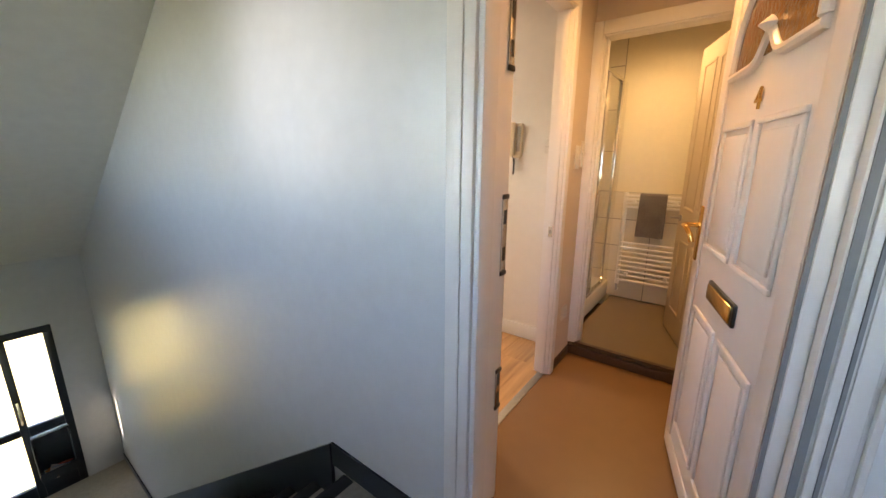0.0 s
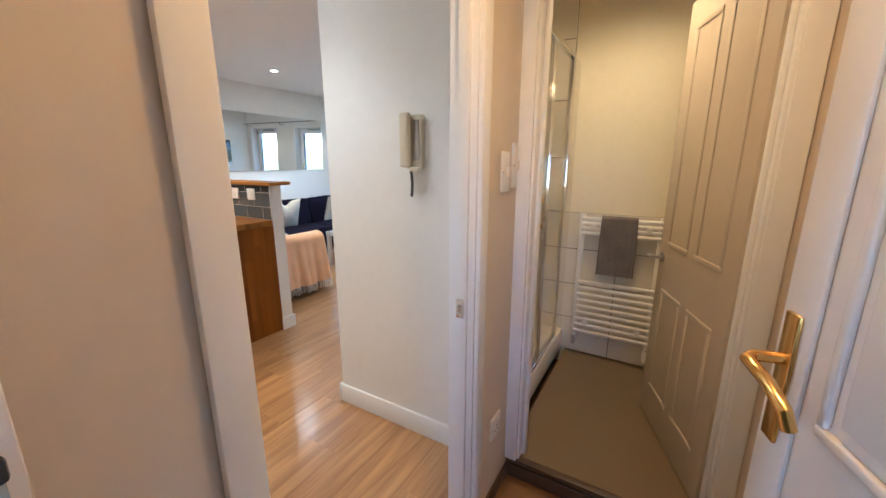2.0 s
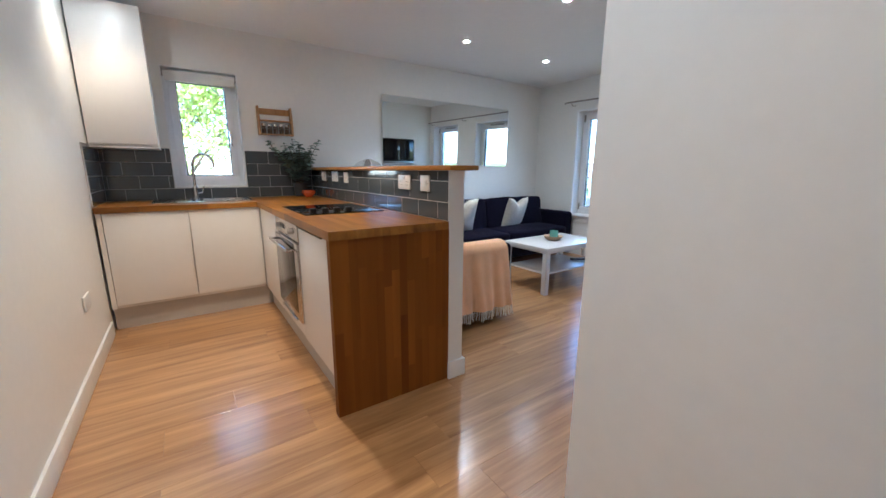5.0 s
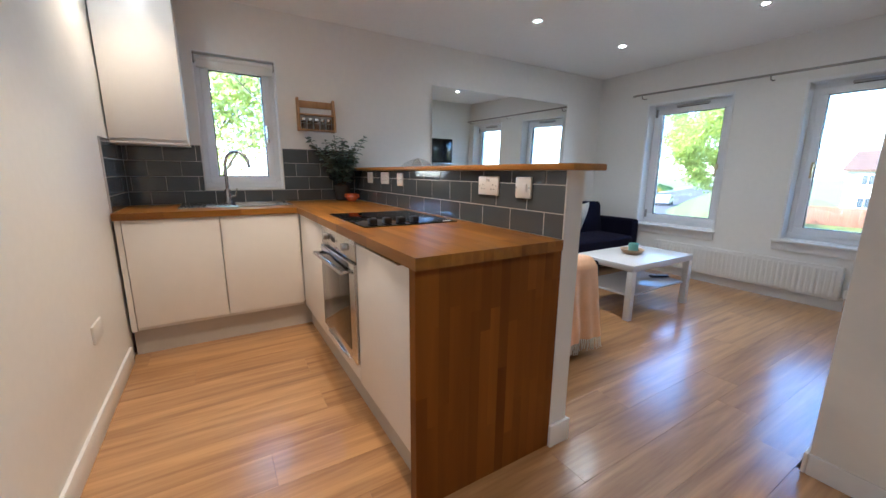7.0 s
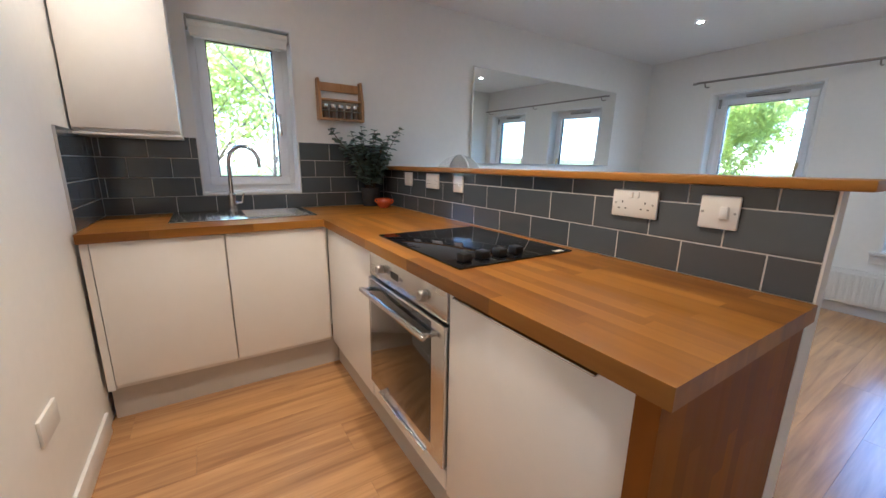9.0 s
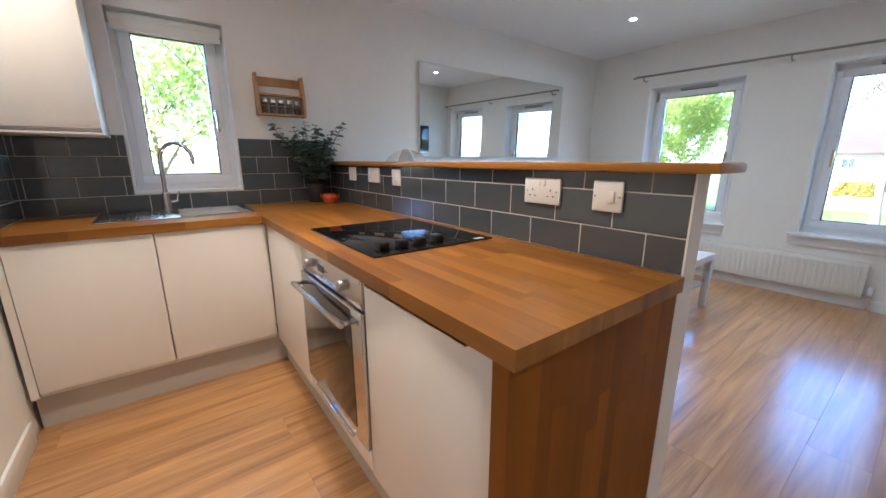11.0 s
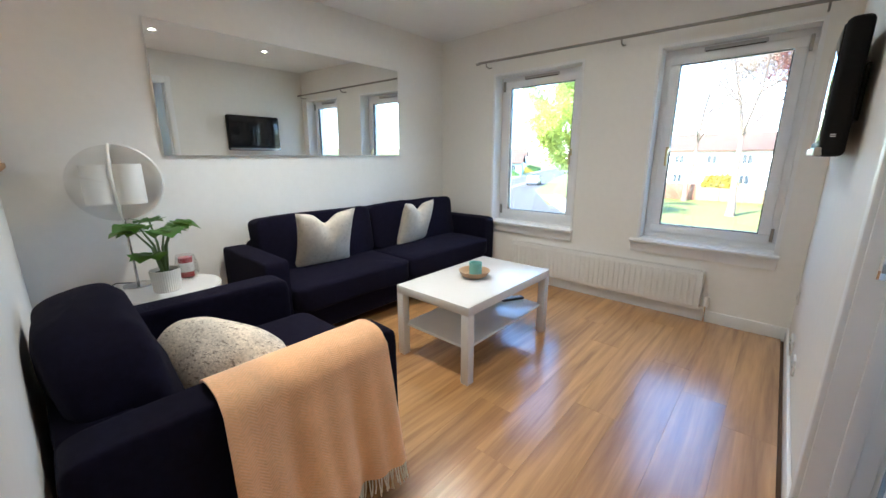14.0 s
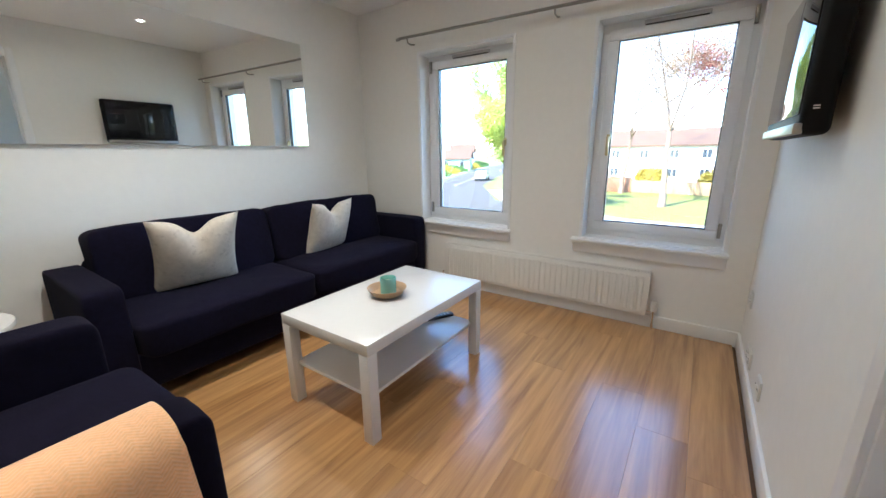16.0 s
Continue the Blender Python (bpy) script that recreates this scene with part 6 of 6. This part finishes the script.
def strip(name, pts, w, z, mat, label, cat):
    bm = bmesh.new()
    L, R = [], []
    for i, p in enumerate(pts):
        d = (Vector(pts[min(i + 1, len(pts) - 1)]) - Vector(pts[max(i - 1, 0)])).normalized()
        n_ = Vector((-d.y, d.x))
        L.append(Vector(p) + n_ * w / 2)
        R.append(Vector(p) - n_ * w / 2)
    top = [(bm.verts.new((a.x, a.y, z)), bm.verts.new((b.x, b.y, z))) for a, b in zip(L, R)]
    bot = [(bm.verts.new((a.x, a.y, z - 0.15)), bm.verts.new((b.x, b.y, z - 0.15))) for a, b in zip(L, R)]
    for i in range(len(pts) - 1):
        bm.faces.new((top[i][0], top[i][1], top[i + 1][1], top[i + 1][0]))
        bm.faces.new((top[i][0], top[i + 1][0], bot[i + 1][0], bot[i][0]))
        bm.faces.new((top[i][1], bot[i][1], bot[i + 1][1], top[i + 1][1]))
    return solid(name, bm, mat, label, cat, kind="structure")


ROADLINE = [Vector(p) for p in ((10, 22), (-8, 24), (-20, 32), (-29, 46), (-38, 70), (-52, 110), (-80, 190))]
strip("road", ROADLINE, 7.0, -3.0, ASPHALT, "grey asphalt road curving away", "road")
strip("pavement", [p + Vector((-5.2, -1.2)) for p in ROADLINE[2:]], 2.2, -2.92, PAVING, "pale concrete pavement by the road", "pavement")
strip("pavement_front", [Vector((14, 27.0)), Vector((-6, 28.2)), Vector((-14, 32)), Vector((-21, 42))], 2.0, -2.92, PAVING, "pale concrete footpath beside the lawn", "pavement")
# Pale ground added here to bounce sunlight through the windows onto the ceilings.
strip("pavement_forecourt", [Vector((14, 15.5)), Vector((-6, 15.8)), Vector((-22, 18.5))], 6.5, -2.97, PALE_PAVING, "pale gravel before the flats, added to bounce sunlight onto the ceilings", "pavement")
# Added reflector: its bounced sun makes the yellow patch on the stairwell wall.
strip("pavement_bounce", [Vector((-6.5, 0.3)), Vector((-18, 0.3))], 6.0, -2.97, BOUNCE_PAVING, "unseen sandy paving, added to throw yellow light up the stair", "pavement")
for k in range(14):
    a = ROADLINE[3].lerp(ROADLINE[4], k / 8) if k < 9 else ROADLINE[4].lerp(ROADLINE[5], (k - 8) / 8)
    d = math.degrees(math.atan2(24, -9)) if k < 9 else math.degrees(math.atan2(40, -14))
    ob = solid("road_marking", Bx(-0.9, 0.9, -0.07, 0.07, 0.0, 0.006), LINE_PAINT, "white painted centre line dash", "road marking", "road dashes", kind="structure")
    ob.matrix_basis = pose(a.x, a.y, -2.999, 0, 0, d)


def tree(name, label, at, height, spread, leaf_mat, leaves, leaf, seed, trunk=0.25, first=0.3, group=""):
    r = random.Random(seed)
    t = thing(name, label, "tree", group, at)
    bm = bmesh.new()
    tips = []

    def limb(p, d, length, rad, depth):
        pts, rads = [p], [rad]
        q = Vector(p)
        dd = Vector(d)
        for i in range(4):
            dd = (dd + Vector((r.uniform(-0.18, 0.18), r.uniform(-0.18, 0.18), r.uniform(-0.05, 0.14)))).normalized()
            q = q + dd * length / 4
            pts.append(tuple(q))
            rads.append(rad * (1 - 0.16 * (i + 1)))
            if depth >= 1:
                tips.append((tuple(q), depth))
        tube(bm, pts, rads, 7 if depth < 2 else 4, caps=False)
        if depth < 3:
            for i in range(4 if depth else 6):
                k = 1 + (i % 4) if depth else 2 + (i % 3)
                a = r.uniform(0, 2 * math.pi)
                nd = (dd * 0.55 + Vector((math.cos(a), math.sin(a), r.uniform(0.0, 0.6)))).normalized()
                limb(pts[k], nd, length * r.uniform(0.5, 0.7) * (spread if depth == 0 else 1), rads[k] * 0.6, depth + 1)

    tube(bm, [(0, 0, -0.2), (0.05, 0, height * first * 0.5), (0, 0.06, height * first)], [trunk * 1.25, trunk, trunk * 0.9], 12, caps=False)
    limb((0, 0.06, height * first), (0.05, 0, 1), height * (1 - first) * 0.8, trunk * 0.85, 0)
    part("trunk", bm, BARK, t, "grey-brown bark")
    vs, fs = [], []
    for k in range(leaves):
        p, dp = tips[r.randrange(len(tips))]
        s = (0.55 if dp > 1 else 0.3) * height / 12
        c = Vector(p) + Vector((r.gauss(0, s), r.gauss(0, s), r.gauss(0, s * 0.8)))
        u = Vector((r.gauss(0, 1), r.gauss(0, 1), r.gauss(0, 1))).normalized()
        v = u.orthogonal().normalized()
        l = leaf * r.uniform(0.6, 1.4)
        n0 = len(vs)
        vs += [c, c + u * l * 0.5 + v * l * 0.3, c + u * l, c + u * l * 0.5 - v * l * 0.3]
        fs.append((n0, n0 + 1, n0 + 2, n0 + 3))
    me = bpy.data.meshes.new("crown")
    me.from_pydata(vs, [], fs)
    me.materials.append(leaf_mat)
    cr = new("crown", me)
    cr.parent = t
    return t


tree("tree", "tall sparse spring tree on the lawn before the houses", (-4.6, 37.0, -3.03), 12, 1.3, LEAVES_BUD, 30000, 0.1, 3, 0.26, 0.1)
tree("tree", "copper-leaved tree beside the houses", (-0.8, 42.0, -3.03), 10.5, 1.0, LEAVES_RED, 7000, 0.18, 12, 0.16, 0.4)
tree("tree", "bare spring tree before the houses", (-9.0, 46.0, -3.03), 12, 1.1, LEAVES_BUD, 14000, 0.12, 6, 0.22, 0.1)
tree("tree", "full bright green tree by the road", (-14.7, 33.0, -3.03), 7.2, 1.15, LEAVES, 24000, 0.2, 9, 0.18, 0.02)
tree("tree", "light green tree outside the kitchen window", (-11.5, 3.2, -3.03), 6.6, 1.1, LEAVES, 3600, 0.11, 14, 0.09, 0.1)
tree("tree", "light green tree outside the kitchen window", (-19.0, 6.5, -3.03), 8, 1.0, LEAVES, 6000, 0.2, 17, 0.2, 0.12)
tree("tree", "light green tree outside the kitchen window", (-20.0, 2.0, -3.03), 8, 1.0, LEAVES, 6000, 0.2, 19, 0.2, 0.12)


def house(label, at, w, d, eave, ridge, n_win, rz=0.0, wall_mat=None):
    h = thing("house", label, "house", "houses", at, rz)
    part("wall", Bx(-w / 2, w / 2, 0, d, 0, eave), wall_mat or RENDER_WHITE, h)
    bm = bmesh.new()
    prism(bm, [(-0.4, eave - 0.1), (d / 2, ridge), (d + 0.4, eave - 0.1), (d + 0.4, eave - 0.3), (d / 2, ridge - 0.25), (-0.4, eave - 0.3)], 0, -w / 2 - 0.3, w / 2 + 0.3)
    rf_ = part("roof", bm, ROOF, h, "brown tiled pitched roof")
    part("chimney", Bx(-0.4, 0.4, d / 2 - 0.3, d / 2 + 0.3, ridge - 0.5, ridge + 0.9), RENDER_WHITE, rf_)
    for lvl in (0.9, eave - 1.75):
        for k in range(n_win):
            x = -w / 2 + w * (k + 0.5) / n_win
            wn_ = part("window", Bx(x - 0.55, x + 0.55, -0.06, 0.05, lvl, lvl + 1.15, 0.01), UPVC, h, "white framed window")
            part("pane", Bx(x - 0.47, x - 0.03, -0.075, -0.055, lvl + 0.08, lvl + 1.07), WINDOW_DARK, wn_)
            part("pane", Bx(x + 0.03, x + 0.47, -0.075, -0.055, lvl + 0.08, lvl + 1.07), WINDOW_DARK, wn_)
    return h


house("white rendered two-storey terrace with brown tiled roof", (-5.5, 60, -3.03), 17, 8, 5.0, 7.0, 5)
house("white rendered two-storey terrace with brown tiled roof", (12.5, 59, -3.03), 17, 8, 5.0, 7.0, 5)
house("white rendered house beyond the road", (-62, 96, -3.03), 12, 8, 4.4, 6.6, 3, 25)
house("pale green-grey house beyond the hedge", (-52, 78, -3.03), 11, 7, 3.0, 5.0, 3, 25, material("pale_green_render", (0.35, 0.5, 0.48), 0.85))
for k in range(14):
    f = tagged(new("fence_panel"), "brown timber garden fence panel", "fence", "garden fence")
    pale = 2 < k < 8
    f.matrix_basis = pose(-13 + k * 1.9, 47.0, -3.03)
    for j in range(9):
        x = -0.93 + j * 0.207
        part("board", Bx(x, x + 0.2, -0.012 + 0.01 * (j % 2), 0.012 + 0.01 * (j % 2), 0.03, 1.25 if pale else 1.6, 0.004), FENCE_PALE if pale else FENCE, f)
    part("post", Bx(-0.98, -0.9, -0.04, 0.04, 0.0, 1.65, 0.005), FENCE, f)


def bush(name, label, at, rx, ry, rz_, mat, count, leaf, seed, cat="bush"):
    r = random.Random(seed)
    b_ = thing(name, label, cat, at=at)
    vs, fs = [], []
    for k in range(count):
        d = Vector((r.gauss(0, 1), r.gauss(0, 1), r.gauss(0, 1))).normalized()
        q = r.uniform(0.75, 1.05) * (1 + 0.22 * noise.noise(d * 2.3 + Vector((seed, 0, 0))))
        c = Vector((d.x * rx * q, d.y * ry * q, abs(d.z) * rz_ * q + 0.05))
        u = Vector((r.gauss(0, 1), r.gauss(0, 1), r.gauss(0, 1))).normalized()
        v = u.orthogonal().normalized()
        l = leaf * r.uniform(0.6, 1.4)
        n0 = len(vs)
        vs += [c, c + u * l * 0.5 + v * l * 0.35, c + u * l, c + u * l * 0.5 - v * l * 0.35]
        fs.append((n0, n0 + 1, n0 + 2, n0 + 3))
    me = bpy.data.meshes.new("leaves")
    me.from_pydata(vs, [], fs)
    me.materials.append(mat)
    o = new("leaves", me)
    o.parent = b_
    core = bmesh.new()
    bmesh.ops.create_icosphere(core, subdivisions=3, radius=1)
    for v in core.verts:
        v.co = Vector((v.co.x * rx * 0.8, v.co.y * ry * 0.8, max(v.co.z, 0) * rz_ * 0.8)) * (1 + 0.2 * noise.noise(v.co * 2.0))
    part("branches", core, mat, b_)


bush("shrub", "yellow flowering shrub against the terrace", (-7.6, 57.5, -3.03), 2.0, 1.2, 2.2, SHRUB, 1500, 0.25, 31)
bush("shrub", "yellow flowering shrub against the terrace", (-1.2, 57.5, -3.03), 1.5, 1.2, 1.9, SHRUB, 1200, 0.25, 32)
bush("shrub", "copper shrub against the terrace", (4.5, 56.5, -3.03), 1.8, 1.2, 2.6, LEAVES_RED, 1200, 0.25, 35)
for k in range(9):
    p = ROADLINE[3].lerp(ROADLINE[5], k / 8) + Vector((-9.0, -2.0))
    bush("hedge", "clipped green hedge along the far pavement", (p.x, p.y, -3.03), 4.6, 2.2, 1.5, HEDGE if k % 3 else SHRUB, 1500, 0.3, 40 + k, "hedge")
lampost = thing("street_lamp", "pale grey street lamp by the road", "street lamp", at=(-39, 58, -2.92))
part("pole", tube(bmesh.new(), [(0, 0, 0), (0, 0, 1.2), (0, 0, 6.0)], [0.09, 0.06, 0.045], 10), UPVC, lampost)
part("head", Bx(-0.12, 0.5, -0.1, 0.1, 5.95, 6.1, 0.03), STEEL_DARK, lampost)
car = thing("parked_car", "silver hatchback parked by the road", "car", at=(-30.5, 56.0, -3.0), rz=110)
bm = bmesh.new()
prism(bm, [(-2.0, 0.35), (2.0, 0.35), (2.05, 0.75), (1.2, 0.95), (0.65, 1.42), (-1.2, 1.45), (-1.85, 0.95), (-2.05, 0.8)], 1, -0.85, 0.85)
bmesh.ops.bevel(bm, geom=bm.edges[:], offset=0.06, segments=2, affect="EDGES")
part("body", bm, CAR_PAINT, car)
bm = bmesh.new()
prism(bm, [(1.05, 0.98), (0.6, 1.36), (-1.15, 1.38), (-1.6, 0.98)], 1, -0.865, 0.865)
part("glass", bm, WINDOW_DARK, car, "dark car windows")
for x in (-1.25, 1.25):
    for y in (-0.8, 0.8):
        wh = part("wheel", tube(bmesh.new(), [(x, y - 0.1, 0.31), (x, y + 0.1, 0.31)], 0.31, 20), BLACK, car, "black tyre")
        part("rim", tube(bmesh.new(), [(x, y - 0.11, 0.31), (x, y + 0.11, 0.31)], 0.19, 16), STEEL, wh)


# ---- laid pieces: tiles and floor planks ----
MESHES = {}


def piece(name, dims, mat, at, parent, bevel):
    key = (name, tuple(round(d, 4) for d in dims), mat.name)
    if key not in MESHES:
        MESHES[key] = as_mesh(name, Bx(-dims[0] / 2, dims[0] / 2, -dims[1] / 2, dims[1] / 2, -dims[2] / 2, dims[2] / 2, bevel=bevel, seg=1), mat)
    ob = new(name, MESHES[key])
    ob.parent = parent
    ob.location = at
    return ob


LEVELS = [WT, 0.992, 1.1, 1.21, 1.327]


def tiled(name, label, axis, face, u0, u1, levels, start, holes=()):
    """Brick-bond tiles on a wall; axis: the wall's normal (0 x, 1 y); face: the wall's surface; sgn: towards the room."""
    sgn = {"half": -1, "west": 1, "south": 1}[name]
    t0 = face + sgn * 0.0108
    g = bmesh.new()
    lo, hi = sorted((face + sgn * 0.0005, t0))
    blocks = [(u0, u1, levels[0], levels[-1])]
    if holes:
        h = holes[0]
        blocks = [(u0, u1, levels[0], h[2]), (u0, h[0], h[2], levels[-1]), (h[1], u1, h[2], levels[-1])]
    for p, q, r, s in blocks:
        box(g, lo, hi, p, q, r, s) if axis == 0 else box(g, p, q, lo, hi, r, s)
    back = solid("splashback", g, GROUT, label, "splashback", kind="structure")
    for i, (r, s) in enumerate(zip(levels, levels[1:])):
        u = u1 - start - (0.1 if i % 2 else 0.0)
        edges = [u1]
        while u > u0 + 0.012:
            if u < u1 - 0.012:
                edges.append(u)
            u -= 0.2
        edges.append(u0)
        for q, p in zip(edges, edges[1:]):
            spans = [(p, q, r, s)]
            for h in holes:
                out = []
                for a, b, c, d in spans:
                    if b <= h[0] or a >= h[1] or d <= h[2] or c >= h[3]:
                        out.append((a, b, c, d))
                        continue
                    if a < h[0]:
                        out.append((a, h[0], c, d))
                    if b > h[1]:
                        out.append((h[1], b, c, d))
                    if c < h[2]:
                        out.append((max(a, h[0]), min(b, h[1]), c, h[2]))
                spans = out
            for a, b, c, d in spans:
                if b - a < 0.012 or d - c < 0.008:
                    continue
                w, hgt = b - a - 0.0034, d - c - 0.0034
                mid = face + sgn * 0.0085
                if axis == 0:
                    piece("tile", (0.007, w, hgt), TILE, (mid, (a + b) / 2, (c + d) / 2), back, 0.0014)
                else:
                    piece("tile", (w, 0.007, hgt), TILE, ((a + b) / 2, mid, (c + d) / 2), back, 0.0014)


tiled("half", "grey glazed brick tiles with pale joints on the half wall", 1, 3.194, XW + 0.012, -2.604, [WT, 0.992, 1.1, 1.155], 0.1)
tiled("west", "grey glazed brick tiles with pale joints round the window", 0, XW, YK + 0.012, 3.182, LEVELS, 0.1, [(K_WIN[0] - 0.004, K_WIN[1] + 0.004, K_WIN[2] - 0.004, 2.5)])
tiled("south", "grey glazed brick tiles with pale joints on the side wall", 1, YK, XW + 0.001, -4.49, LEVELS, 0.05)
bm = box(bmesh.new(), -2.604, -2.6, 3.182, 3.193, WT, 1.155)
solid("trim_tile_edge", bm, WHITE_PLASTIC, "white plastic tile edge trim", "trim", kind="structure")

floor_ob = bpy.data.objects["floor"]
rl = random.Random(5)
PW, PL = 0.19, 1.285
col = 0
x = XW + 0.004
while x < -0.62:
    x1 = min(x + PW, -0.56)
    y = YK + 0.002 - rl.choice([0.1, 0.38, 0.66, 0.95, 1.2])
    ymax = YW - 0.002
    xm = (x + x1) / 2
    if xm > -1.515:
        ymax = 2.768
    elif xm > XT:
        ymax = 3.958
    while y < ymax:
        a, b = max(y, YK + 0.002), min(y + PL, ymax)
        if b - a > 0.02:
            piece("plank", (x1 - x - 0.0006, b - a - 0.0006, 0.009), LAMINATE, (xm, (a + b) / 2, -0.0045), floor_ob, 0.0003)
        y += PL
    x += PW
    col += 1
solid("threshold_strip", Bx(-0.585, -0.545, 1.7, 2.39, -0.002, 0.006, 0.003), STEEL_DARK, "metal threshold strip in the kitchen doorway", "threshold", kind="structure")
for k in range(4):
    piece("plank", (0.13, 0.17, 0.009), LAMINATE, (XT + 0.055, 4.196 + k * 0.171, -0.0045), floor_ob, 0.0006)
for i in range(4):
    for k in range(6):
        w0, w1 = -1.29 + 0.34 * k, min(-1.29 + 0.34 * (k + 1), 0.462)
        if w0 < 0.45:
            piece("tile", (w1 - w0 - 0.006, 0.007, 0.226), BATH_TILE, ((w0 + w1) / 2, 3.852, 0.092 + 0.232 * i + 0.115), bpy.data.objects["bathroom_tiling"], 0.001)
for i in range(4):
    for k in range(2):
        w0, w1 = -1.29 + 0.345 * k, -1.29 + 0.345 * (k + 1)
        piece("tile", (w1 - w0 - 0.006, 0.007, 0.326), BATH_TILE, ((w0 + w1) / 2, 3.852, 1.02 + 0.333 * i + 0.165), bpy.data.objects["shower_tiling"], 0.001)
